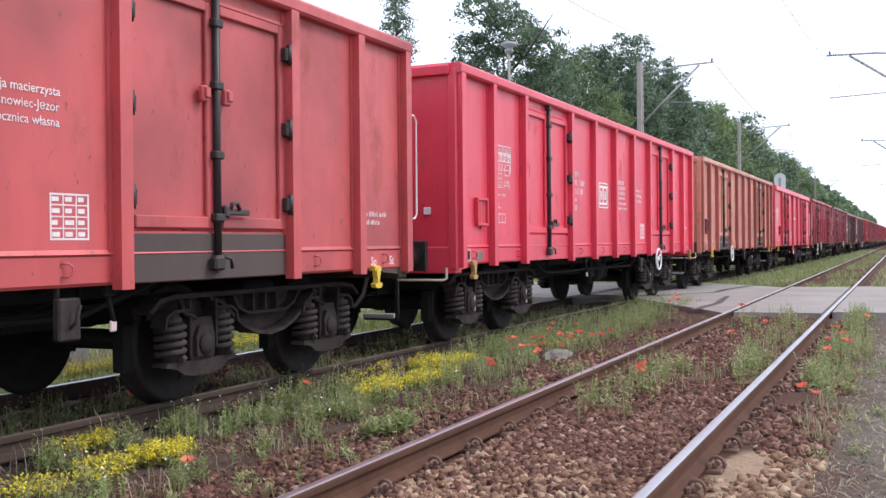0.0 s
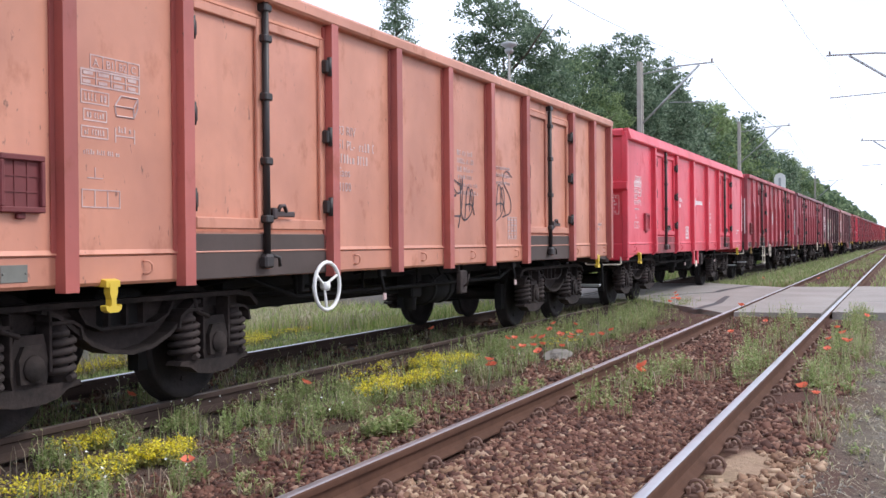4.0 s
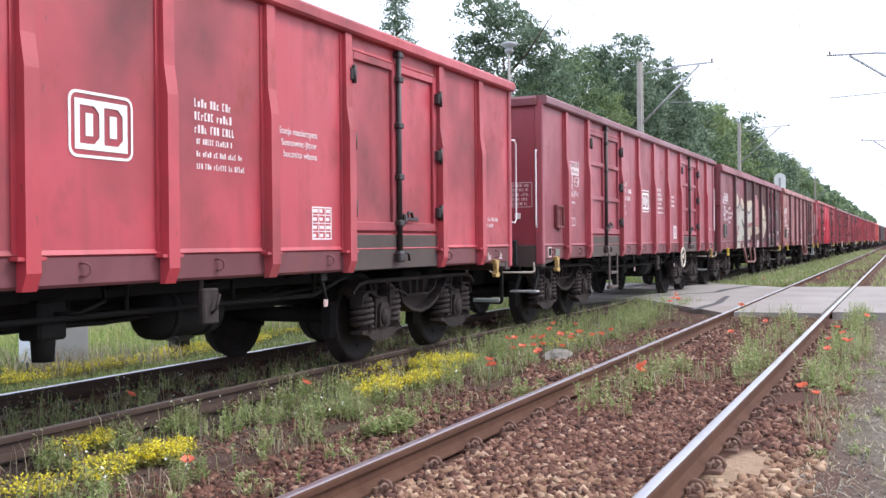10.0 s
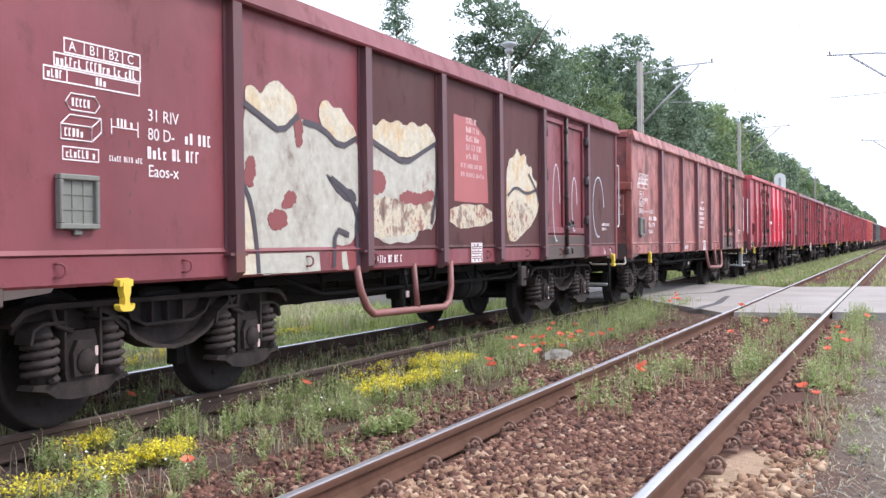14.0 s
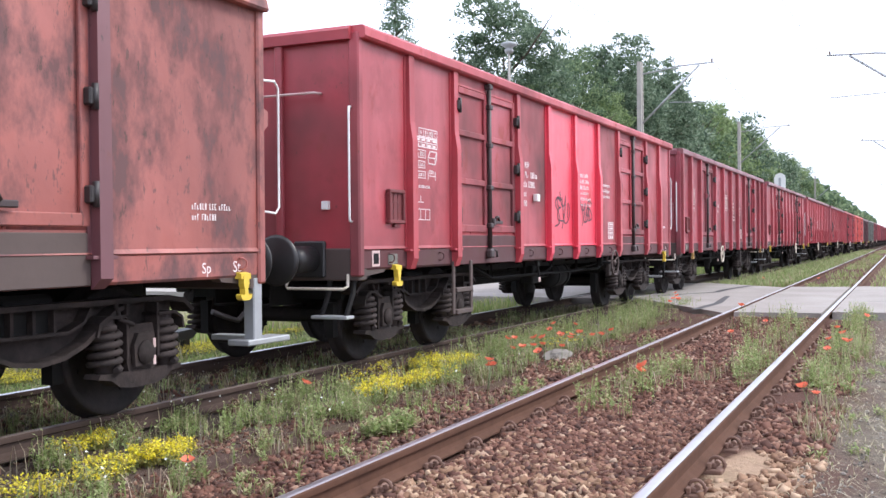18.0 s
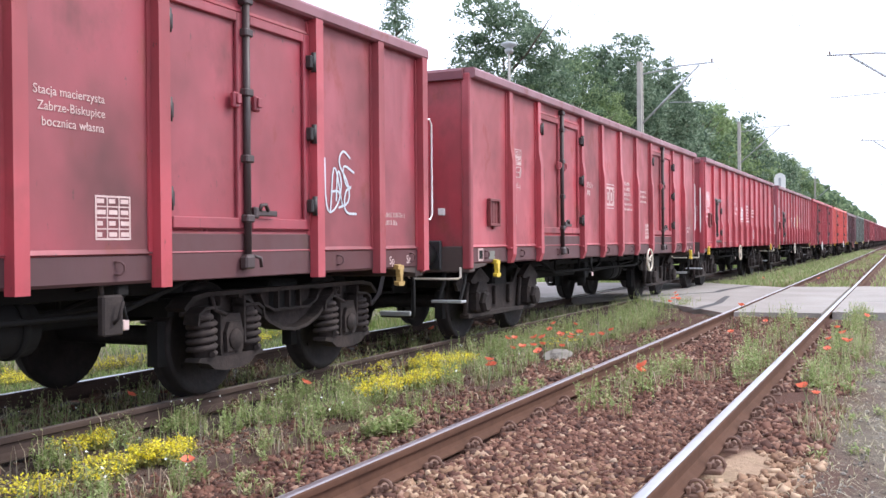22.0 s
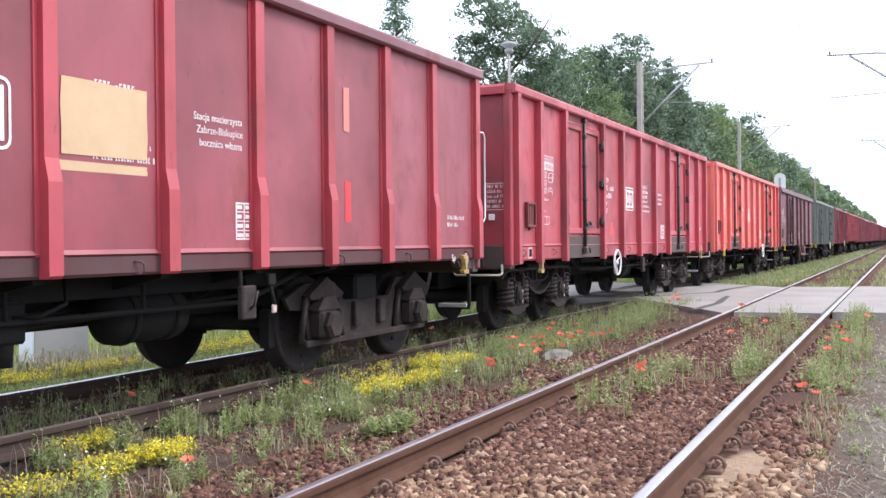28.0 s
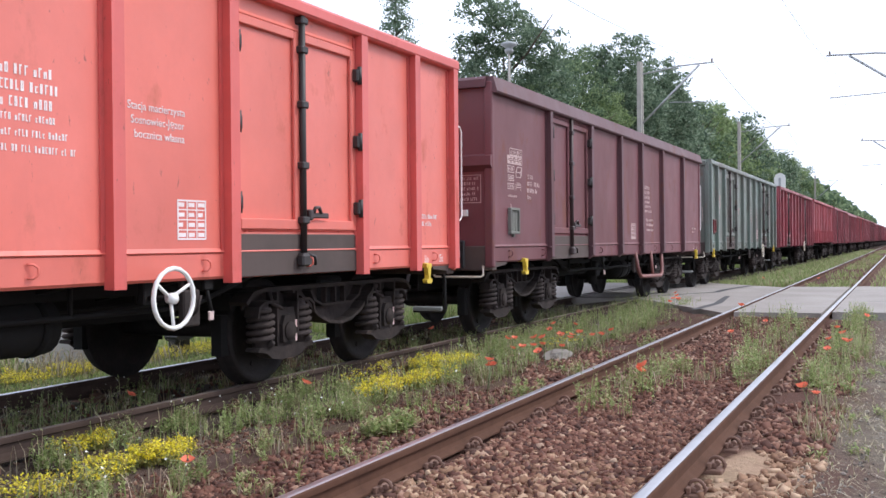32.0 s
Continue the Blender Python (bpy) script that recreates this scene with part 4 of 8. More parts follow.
def emblem_geo():
    """Rounded double-framed company sign: a white field with two plain upright blocks cut out of it."""
    g = Geo()

    def ring(w, h, r):
        pts = []
        for cy, cz, a0 in ((w - r, h - r, 0), (-w + r, h - r, 90), (-w + r, -h + r, 180), (w - r, -h + r, 270)):
            for k in range(4):
                a = radians(a0 + 30 * k)
                pts.append((cy + r * math.cos(a), cz + r * math.sin(a)))
        return pts

    o, i = ring(0.275, 0.205, 0.06), ring(0.257, 0.187, 0.048)
    k = len(o)
    g.add([(0.002, y, z) for y, z in o] + [(0.002, y, z) for y, z in i] + [(-0.004, y, z) for y, z in o],
          [(j, (j + 1) % k, (j + 1) % k + k, j + k) for j in range(k)] + [(j, j + 2 * k, (j + 1) % k + 2 * k, (j + 1) % k) for j in range(k)])
    a, h, b = 0.225, 0.155, 0.118
    for y0, y1, z0, z1 in ((-a, a, b, h), (-a, a, -h, -b), (-a, -0.185, -b, b), (-0.02, 0.02, -b, b), (0.185, a, -b, b),
                           (-0.135, -0.075, -0.07, 0.07), (0.07, 0.13, -0.07, 0.07)):
        g.box(-0.003, 0.002, y0, y1, z0, z1)
    for c in (-0.02, 0.185):    # the blocks' outer corners are cut off
        for z in (-b, b):
            t = 0.045 if z > 0 else -0.045
            g.add([(0.002, c, z), (0.002, c - 0.045, z), (0.002, c, z - t)], [(0, 1, 2)])
    return g.mesh("company_emblem", M_WHITE)


def load_table(w, ink, sd):
    """Stepped load table, volume, length and tare signs of the one-door wagons."""
    g = Geo()
    frame_box(g, -5.82, -5.16, 2.36, 2.455, 0.009)
    for k in (1, 2, 3):
        g.box(INK - 0.003, INK, -5.82 + 0.165 * k - 0.004, -5.82 + 0.165 * k + 0.004, 2.37, 2.446)
    frame_box(g, -5.90, -5.16, 2.272, 2.356, 0.009)
    bars(g, -5.88, 2.338, [0.68], 0.055, 0.1, seed=sd)
    frame_box(g, -5.98, -5.17, 2.18, 2.268, 0.009)
    g.box(INK - 0.003, INK, -5.80, -5.792, 2.19, 2.259)
    bars(g, -5.95, 2.25, [0.13], 0.05, 0.1, seed=sd + 1)
    bars(g, -5.56, 2.25, [0.12], 0.05, 0.1, seed=sd + 2)
    six = [(-5.81, 2.075), (-5.77, 2.125), (-5.57, 2.125), (-5.53, 2.075), (-5.57, 2.025), (-5.77, 2.025)]
    g.tube([(INK, y, z) for y, z in six], 0.005, 4, closed=True)
    bars(g, -5.76, 2.10, [0.19], 0.05, 0.1, seed=sd + 3)
    for path in ([(-5.85, 1.845), (-5.60, 1.845), (-5.60, 1.935), (-5.85, 1.935), (-5.85, 1.845)], [(-5.85, 1.935), (-5.78, 1.995), (-5.52, 1.995), (-5.60, 1.935)], [(-5.52, 1.995), (-5.52, 1.91), (-5.60, 1.845)]):
        g.tube([(INK, y, z) for y, z in path], 0.005, 4)
    bars(g, -5.82, 1.915, [0.19], 0.05, 0.1, seed=sd + 4)
    for y in (-5.43, -5.19):
        g.box(INK - 0.003, INK, y - 0.004, y + 0.004, 1.91, 2.01)
    g.box(INK - 0.003, INK, -5.426, -5.194, 1.955, 1.962)
    bars(g, -5.38, 2.015, [0.15], 0.05, 0.1, seed=sd + 5)
    frame_box(g, -5.84, -5.54, 1.72, 1.805, 0.008)
    bars(g, -5.81, 1.788, [0.25], 0.05, 0.1, seed=sd + 6)
    bars(g, -5.45, 1.775, [0.30], 0.035, 0.1, seed=sd + 7)
    for k, a in enumerate(("A", "B1", "B2", "C")):
        lettering(w, a, -5.78 + 0.165 * k, 2.38, 0.085, ink)
    stencil(w, g, ink, "white stencilled load table and pictograms")


def markings(w, sp, rnd):
    """White stencilling of one side."""
    ty = sp["type"]
    ink = M_STENCIL_OLD if sp.get("old") else M_STENCIL
    sd = rnd.randint(1, 999)
    if ty in "ADE":
        y0, yn, yl, ya, yh = -5.26, -2.24, -0.58, 0.16, 1.22
    else:
        y0, yn, yl, ya, yh = -5.9, -2.4, -0.42, 0.98, 0.98
    if ty == "R":
        yn, yl, ya, yh = -5.2, -1.6, 1.0, 1.1
    if ty == "C":
        yn = -5.1
    if ty == "D":
        y0, yn, yl, ya, yh = -6.14, -1.95, -0.52, 0.2, 1.2
    if ty == "C":
        load_table(w, ink, sd)
    else:
        g = Geo()
        frame_box(g, y0 + 0.08, y0 + 0.52, 2.30, 2.39, 0.008)
        for k in (1, 2, 3):
            g.box(INK - 0.003, INK, y0 + 0.08 + 0.11 * k - 0.003, y0 + 0.08 + 0.11 * k + 0.003, 2.308, 2.382)
        table(g, y0, y0 + 0.52, 2.19, 2.296, 2, 4, True, sd)
        frame_box(g, y0, y0 + 0.24, 2.08, 2.165, 0.008)
        bars(g, y0 + 0.03, 2.145, [0.19], 0.045, 0.1, seed=sd + 1)
        frame_box(g, y0 + 0.02, y0 + 0.22, 1.975, 2.05, 0.008)
        bars(g, y0 + 0.05, 2.03, [0.15], 0.035, 0.1, seed=sd + 2)
        slant_box(g, y0 + 0.29, 2.03, 0.21)
        frame_box(g, y0 + 0.0, y0 + 0.23, 1.87, 1.945, 0.008)
        bars(g, y0 + 0.03, 1.925, [0.17], 0.035, 0.1, seed=sd + 5)
        g.box(INK - 0.003, INK, y0 + 0.29, y0 + 0.47, 1.90, 1.908)
        g.box(INK - 0.003, INK, y0 + 0.29, y0 + 0.298, 1.86, 1.955)
        g.box(INK - 0.003, INK, y0 + 0.462, y0 + 0.47, 1.86, 1.955)
        bars(g, y0 + 0.32, 1.965, [0.12], 0.04, 0.1, seed=sd + 6)
        bars(g, y0 + 0.02, 1.80, [0.32], 0.03, 0.1, seed=sd + 3)
        q, z = (y0 - 0.07, 1.28) if ty == "D" else (y0, 1.44)
        frame_box(g, q, q + 0.33, z, z + 0.115, 0.008)
        for k in (1, 2):
            g.box(INK - 0.003, INK, q + 0.11 * k - 0.004, q + 0.11 * k + 0.004, z + 0.01, z + 0.106)
        g.box(INK - 0.003, INK, q + 0.05, q + 0.18, z + 0.18, z + 0.188)
        g.box(INK - 0.003, INK, q + 0.11, q + 0.118, z + 0.19, z + 0.25)
        for k, a in enumerate(("A", "B1", "B2", "C")):
            lettering(w, a, y0 + 0.105 + 0.11 * k, 2.318, 0.07, ink)
        stencil(w, g, ink, "white stencilled load table and pictograms")
    small = 0.72 if ty == "R" else 1.0
    z = 2.17 if ty in "ABDE" else sp.get("number_z", 2.03)
    s = 0.115 * small
    lettering(w, "31 RIV" if ty == "C" else "33 RIV", yn, z, s, ink)
    g = Geo()
    lettering(w, "80 D-" if ty in "CR" else "51 PL-", yn, z - 0.125 * small, s, ink)
    bars(g, yn + 0.38 * small, z - 0.045 * small, [0.28 * small], 0.08 * small, 0.1, seed=sd + 8)
    bars(g, yn, z - 0.17 * small, [0.56 * small], 0.08 * small, 0.125 * small, seed=sd + 9)
    stencil(w, g, ink, "rows of white stencilled wagon data")
    lettering(w, "Eaos-x" if ty == "C" else "Eaos", yn, z - 0.37 * small, s, ink)
    if ty in "ABDE":
        lettering(w, "3100", yn, z - 0.50, s, ink)
    if sp.get("emblem"):
        me = cached("emblem", emblem_geo)
        sign = piece("company_emblem", me, w, M_STENCIL_OLD if sp.get("old") else M_WHITE, at=(INK, yl, sp.get("emblem_z", 1.95)), label="white framed company sign")
        if sp.get("wide"):
            sign.scale = (1.0, 0.62, 0.48)
            g = Geo()
            for k in range(8):
                g.box(INK - 0.003, INK, yl + 0.20 + 0.1 * k, yl + 0.272 + 0.1 * k, 2.035, 2.125)
            stencil(w, g, M_WHITE, "white company name drawn as blocks")
    g = Geo()
    k = 1.0 if ty in "ADE" else 0.9
    if sp.get("owner", True) and ty == "C":
        bars(g, 0.12, 2.14, [0.32], 0.05, 0.1, seed=sd + 11)
        bars(g, -0.03, 2.00, [0.52], 0.075, 0.12, seed=sd + 12)
        bars(g, -0.10, 1.88, [0.62], 0.075, 0.12, seed=sd + 13)
        bars(g, -0.05, 1.76, [0.56, 0.50], 0.06, 0.10, seed=sd + 14)
        bars(g, -0.11, 1.55, [0.64], 0.05, 0.10, seed=sd + 15)
        stencil(w, g, ink, "white stencilled owner's address in blocks")
    elif sp.get("owner", True):
        bars(g, ya + 0.16, 2.24, [0.42 * k, 0.48 * k, 0.46 * k], 0.058, 0.092, seed=sd + 12)
        bars(g, ya + 0.18, 1.96, [0.42 * k, 0.54 * k, 0.58 * k], 0.04, 0.088, seed=sd + 13)
        stencil(w, g, ink, "white stencilled owner's address in blocks")
    g = Geo()
    zz = 2.14 if ty in "ADE" else 1.62
    if ty != "C":
        for k, words in enumerate(("Stacja macierzysta", sp.get("home", "Zabrze-Biskupice"), "bocznica własna")):
            lettering(w, words, yh + 0.14 + (0.0, 0.03, 0.06)[k], zz - 0.045 - 0.092 * k, 0.078, ink)
    g = Geo()
    ytab = (yh + 0.62) if ty in "ADE" else (-1.4 if ty == "B" else 0.15)
    if ty == "C":
        table(g, 0.22, 0.54, 0.975, 1.2, 4, 3, True, sd + 20)
        bars(g, -2.12, 1.09, [0.62], 0.07, 0.1, seed=sd + 21)
        g.v = [(v[0] + 0.02, v[1], v[2]) for v in g.v]
    else:
        table(g, ytab, ytab + 0.31, 1.24, 1.52, 4, 3, True, sd + 20)
    stencil(w, g, ink, "white stencilled inspection grid")
    g = Geo()
    bars(g, HALF - 0.82, 1.5, [0.44, 0.28], 0.045, 0.075, seed=sd + 30)
    stencil(w, g, ink, "small white stencilled data")
    if sp.get("sole_text", True):
        lettering(w, "Sp", HALF - 0.72, 1.0, 0.11, ink)
        lettering(w, "St", HALF - 0.36, 1.0, 0.12, ink)


def small_door(w, paint):
    """A low single door in the first bay, with its frame, hinges and latch."""
    g = Geo()
    g.box(PANEL, PANEL + 0.03, -5.14, -4.28, 1.22, 2.18, 0.008)
    d = part("small_door", g, paint, w, "small single side door")
    for a, b, c, e, m in ((-5.12, -4.22, 2.18, 2.26, M_BAR), (-5.12, -5.07, 1.2, 2.18, paint), (-4.27, -4.22, 1.2, 2.18, paint), (-5.12, -4.22, 1.145, 1.2, M_SILL)):
        g = Geo()
        g.box(PANEL, PANEL + 0.06, a, b, c, e, 0.008)
        part("frame_bar", g, m, d)
    for z in (1.4, 1.95):
        piece("hinge", ME["hinge"], d, at=(0, -4.25, z))
    g = Geo()
    g.tube([(PANEL + 0.075, -5.0, 1.28), (PANEL + 0.075, -5.0, 2.22)], 0.032, 8)
    for z in (1.34, 1.75, 2.12):
        g.box(PANEL + 0.02, PANEL + 0.115, -5.05, -4.95, z - 0.04, z + 0.04, 0.012)
    part("lock_bar", g, M_HINGE, d)
    g = Geo()
    g.box(PANEL + 0.03, PANEL + 0.06, -4.95, -4.72, 1.5, 1.55, 0.006)
    part("latch", g, P_LATCH, d)


def blot(pts, y0, z0, sy, sz, layer, seed, jag=0.03):
    """A flat, uneven patch of sprayed paint; pts in its own unit square."""
    rnd = random.Random(seed)
    out = []
    k = len(pts)
    for i in range(k):
        (a, b), (c, d) = pts[i], pts[(i + 1) % k]
        for t in (0.0, 0.33, 0.66):
            out.append((y0 + sy * (a + (c - a) * t + rnd.uniform(-jag, jag)), z0 + sz * (b + (d - b) * t + rnd.uniform(-jag, jag))))
    x = PANEL + 0.002 * layer
    g = Geo()
    n = len(out)
    g.add([(x, y, z) for y, z in out] + [(x - 0.003, y, z) for y, z in out], [tuple(range(n))] + [(i, (i + 1) % n, (i + 1) % n + n, i + n) for i in range(n)])
    return g


def stroke(pts, width, layer=2):
    """A sprayed line: a flat ribbon along the points (y, z)."""
    g = Geo()
    x = PANEL + 0.002 * layer
    vs, fs = [], []
    for i, (y, z) in enumerate(pts):
        a, b = pts[max(0, i - 1)], pts[min(len(pts) - 1, i + 1)]
        d = Vector((b[0] - a[0], b[1] - a[1]))
        d = d.normalized() if d.length > 0 else Vector((1, 0))
        vs += [(x, y - d.y * width / 2, z + d.x * width / 2), (x, y + d.y * width / 2, z - d.x * width / 2)]
        if i:
            o = 2 * i
            fs.append((o - 2, o - 1, o + 1, o))
    g.add(vs, fs)
    return g


# towing hooks along each wagon
HOOKS = {0: (-5.9, 5.75), 1: (-6.0, 6.19), 2: (-5.05, 5.66), 3: (-5.64, 5.57), 4: (-5.82, 5.88), 5: (-5.88, 6.0), 6: (-5.36, 6.16), 7: (-5.15, 6.15), 8: (-5.73, 5.83),
         9: (-5.2, 5.85), 10: (-5.67, 5.95), 11: (-5.9, 5.85), 12: (-5.9, 5.98), 13: (-5.36, 5.84), 14: (-5.1, 5.71), 15: (-5.36, 5.9)}


def make_wagon(i, sp):
    """An open bogie wagon with all its parts."""
    rnd = random.Random(100 + i)
    ty, full = sp["type"], sp.get("full", True)
    ribs, doors = TYPES[ty]
    w = thing("open_wagon", sp["label"], "freight wagon", "wagons of the train")
    paint, rib_paint = sp["paint"], sp.get("ribs", sp["paint"])
    chord = sp.get("chord", rib_paint)
    sole = sp.get("sole", paint)
    hook = sp.get("hook", M_YELLOW)
    rk = sp.get("rib", "short" if ty == "D" else "plain")
    deep = ty in "BCR"
    fr = re = HALF
    sides = ((0, 1), (180, -1))
    for turn, s in sides:
        near = s > 0
        e0, e1 = (fr, re) if near else (re, fr)
        for a, b in side_spans(doors, e0, e1, ribs):
            m = sp.get("panels", {}).get(round(a, 2), paint) if near else paint
            piece("side_panel", cached(("sheet", a, b), sheet_mesh, a, b, SEAM, TOP - 0.1), w, m, turn=(0, 0, turn))
        for a, b in doors:
            piece("door_lintel", cached(("lintel", a, b), sheet_mesh, a, b, TOP - 0.26, TOP - 0.1), w, paint, turn=(0, 0, turn))
            piece("door_threshold", cached(("thresh", a, b), sheet_mesh, a, b, SEAM, 1.30), w, paint, turn=(0, 0, turn))
        piece("top_rail", cached(("chord", e0, e1, deep), chord_mesh, e0, e1, deep), w, chord, turn=(0, 0, turn))
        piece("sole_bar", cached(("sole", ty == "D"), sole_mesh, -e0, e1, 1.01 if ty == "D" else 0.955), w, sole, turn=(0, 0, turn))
        if near or full:
            for y in ribs:
                m = sp.get("bright", {}).get(round(y, 2), rib_paint)
                piece("rib", RIBS[rk], w, m if near else rib_paint, at=(0, y, 0), turn=(0, 0, turn))
            for s2 in (-1, 1):
                if rk in ("plain", "short"):
                    piece("corner_post", RIBS[rk], w, rib_paint, at=(0, s2 * (HALF - (0.15 if i == 13 and s2 * s < 0 else 0.06)), 0), turn=(0, 0, turn))
        for a, b in doors:
            mid = (a + b) / 2
            wl, st = (b - a) / 2 - 0.012, sp.get("door", "flat")
            me = cached(("leaf", round(wl, 3), st), leaf_mesh, wl, st)
            for k, (hy, tn) in enumerate(((a + 0.005, 0), (b - 0.005, 1))):
                ob = piece("door_leaf", me, w, sp.get("leaf", paint), turn=(0, 0, turn))
                y = hy if not tn else b - 0.005 - wl
                ob.location = (0, s * y if s > 0 else -y, 0)
                if full and near:
                    for z in (1.52, 2.12, 2.72):
                        piece("hinge", ME["hinge"], ob, at=(0, 0.0 if not tn else wl, z))
            if near:
                piece("lock_bar", ME["lock"], w, sp.get("lock"), at=(0, mid, 0), label="dark steel door locking bar")
                piece("lock_lever", ME["lever"], w, at=(0, mid, 0))
                g = Geo()
                g.box(PANEL, PANEL + 0.012, a, b, 0.958, 1.285, 0.006)
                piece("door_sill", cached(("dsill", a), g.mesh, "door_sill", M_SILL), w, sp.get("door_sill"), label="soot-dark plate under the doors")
            elif full:
                piece("lock_bar", ME["lock"], w, at=(0, -mid, 0), turn=(0, 0, 180))
    for turn, ye in ((0, -fr), (180, re)):
        end = piece("end_wall", ME["end_wall"], w, sp.get("end", paint), at=(0, ye, 0), turn=(0, 0, turn))
        for x in (-PANEL + 0.03, PANEL - 0.03):
            piece("end_post", ME["end_post"], w, sp.get("end", paint), at=(x, ye, 0), turn=(0, 0, turn))
        piece("end_top_rail", ME["end_chord"], w, chord, at=(0, ye, 0), turn=(0, 0, turn))
        piece("headstock", ME["headstock"], w, sp.get("stock", M_SILL), at=(0, ye, 0), turn=(0, 0, turn))
        if full:
            if deep:
                piece("end_beam", ME["end_beam"], w, paint, at=(0, ye, 0), turn=(0, 0, turn))
            else:
                for x in (-0.55, 0.55):
                    piece("end_rib", ME["end_rib"], w, paint, at=(x, ye, 0), turn=(0, 0, turn))
            piece("coupling", ME["coupling"], w, at=(0, ye, 0), turn=(0, 0, turn))
            piece("brake_hose", ME["hose"], w, at=(0, ye, 0), turn=(0, 0, turn))
        for x in (-0.875, 0.875):
            bh = piece("buffer", ME["buffer"], w, sp.get("buffer", M_BUFFER), at=(x, ye, 1.06), turn=(0, 0, turn), label="sprung side buffer")
            piece("buffer_head", ME["head"], bh)
    piece("floor_plate", ME["floor"], w)
    piece("centre_sill", ME["sill"], w)
    piece("centre_sill", ME["sill_far"], w)
    for x in (-0.86, 0.86):
        piece("long_girder", ME["girder"], w, at=(x, 0, 0))
    for k in range(-3, 4):
        piece("cross_bearer", ME["bearer"], w, at=(0, 1.1 * k, 0))
    sets = [s for y in (-4.5, 4.5) for s in bogie(w, y, sp.get("bogie", "coil"), full, i in (1, 6, 7, 13, 14))]
    if full:
        for x in (0.5, 1.05):
            piece("truss_rod", ME["truss"], w, at=(x, 0, 0))
            for y in (-2.4, -1.2, 0.0, 1.2, 2.4):
                piece("truss_post", ME["truss_post"], w, at=(x, y, 0))
        for x in (0.2, 0.8):
            piece("brake_rod", ME["pull"], w, at=(x, 0, 0))
        piece("air_tank", ME["tank"], w, at=(0.75, rnd.choice((0.9, 1.5)), 0.68))
        piece("air_tank", ME["tank"], w, at=(-0.55, -0.6, 0.70))
        piece("brake_valve", ME["valve"], w, at=(0.9, rnd.choice((-0.6, 0.1)), 0.72))
        piece("changeover_box", ME["change"], w, at=(1.36, rnd.choice((0.5, 2.0)), 0.76), label="grey brake changeover box")
        g0 = -fr
        for y in (rnd.uniform(1.9, 2.4), rnd.uniform(-1.6, -1.2)):
            lv = piece("release_lever", ME["release"], w, at=(0, y, 0))
            piece("lever_tag", ME["ltag"], lv, label="worn white lever plate")
        piece("grab_handle", ME["grab"], w, sp.get("grab", M_CREAM), at=(0, g0, 0), label="pale bent grab handle")
        piece("handrail", ME["rail"], w, sp.get("grab", M_WHITE), at=(0, re, 0), label="white upright handrail")
        piece("grab_handle", ME["grab"], w, sp.get("grab", M_CREAM), at=(0, re, 0), turn=(0, 0, 180))
        if i in (4, 5, 8, 9, 11, 12):
            piece("handrail", ME["frail"], w, M_WHITE, at=(0, -fr, 0), label="white straight handrail")
        if i in (4, 8, 9):
            piece("end_bar", ME["crail"], w, at=(0, -fr, 0))
        if i in (4, 5, 8, 9, 10, 11):
            piece("step_hanger", ME["fstep"], w, at=(1.32, -fr, 0))
            fs = piece("step_hanger", ME["fstep"], w, at=(1.06, -fr, 0))
            piece("step_tread", ME["ftread"], fs, label="bare metal tread")
        if i in (0, 9, 10):
            for a, b in doors:
                for d in (-0.13, 0.13):
                    piece("door_catch", ME["catch"], w, paint, at=(0, (a + b) / 2 + d, 2.28))
        if i == 7:
            g = Geo()
            g.box(1.30, 1.40, re - 0.10, re + 0.01, 0.44, 0.95, 0.01)
            ob = part("step_post", g, M_GALV, w, "galvanised step post")
            g = Geo()
            g.box(1.22, 1.42, re - 0.2, re + 0.36, 0.43, 0.475, 0.008)
            part("step_tread", g, M_GALV, ob)
        st = piece("corner_step", ME["cstep"], w, at=(0, re, 0))
        piece("step_tread", ME["tread"], st, label="bare metal tread")
        for y in HOOKS.get(i, (-5.9, 5.9)):
            piece("towing_hook", ME["hook"], w, hook, at=(0, y, 0.07 if ty == "D" else 0), label="yellow towing hook" if hook is M_YELLOW else "dirty ochre towing hook")
        for k in range(10):
            y = -6.0 + 12.0 * k / 9 + rnd.uniform(-0.15, 0.15)
            if all(abs(y - r) > 0.12 for r in ribs):
                piece("rope_ring", ME["ring"], w, sole, at=(0, y, 1.07))
        if ty in "CR":
            piece("document_holder", ME["holder"], w, M_POCKET, at=(0, -5.74, 1.47), label="grey-green pocket for way-bills")
        else:
            piece("document_holder", ME["holder"], w, sp.get("holder", P_HOLDER), at=(0, {"D": -5.63, "B": -5.05}.get(ty, -5.74), 1.71 if ty == "D" else 1.56), label="framed pocket for way-bills")
        if ty in "AE":
            pl = piece("data_plate", ME["plate"], w, M_STENCIL_OLD, at=(PANEL + 0.004, -5.72 if i == 13 else -6.12, 1.06), label="small white-rimmed data plate")
            piece("plate_field", ME["plate_in"], pl, M_UNDER, at=(0.003, 0, 0))
            piece("data_plate", ME["plate_low"], w, M_POCKET, at=(PANEL + 0.004, -6.04 if i == 13 else -5.78, 1.05), label="small grey cast plate")
        piece("lamp_bracket", ME["bracket"], w, at=(1.15 if i == 13 else 1.05, -HALF, 1.52 if i == 13 else 1.56), label="white tail lamp bracket")
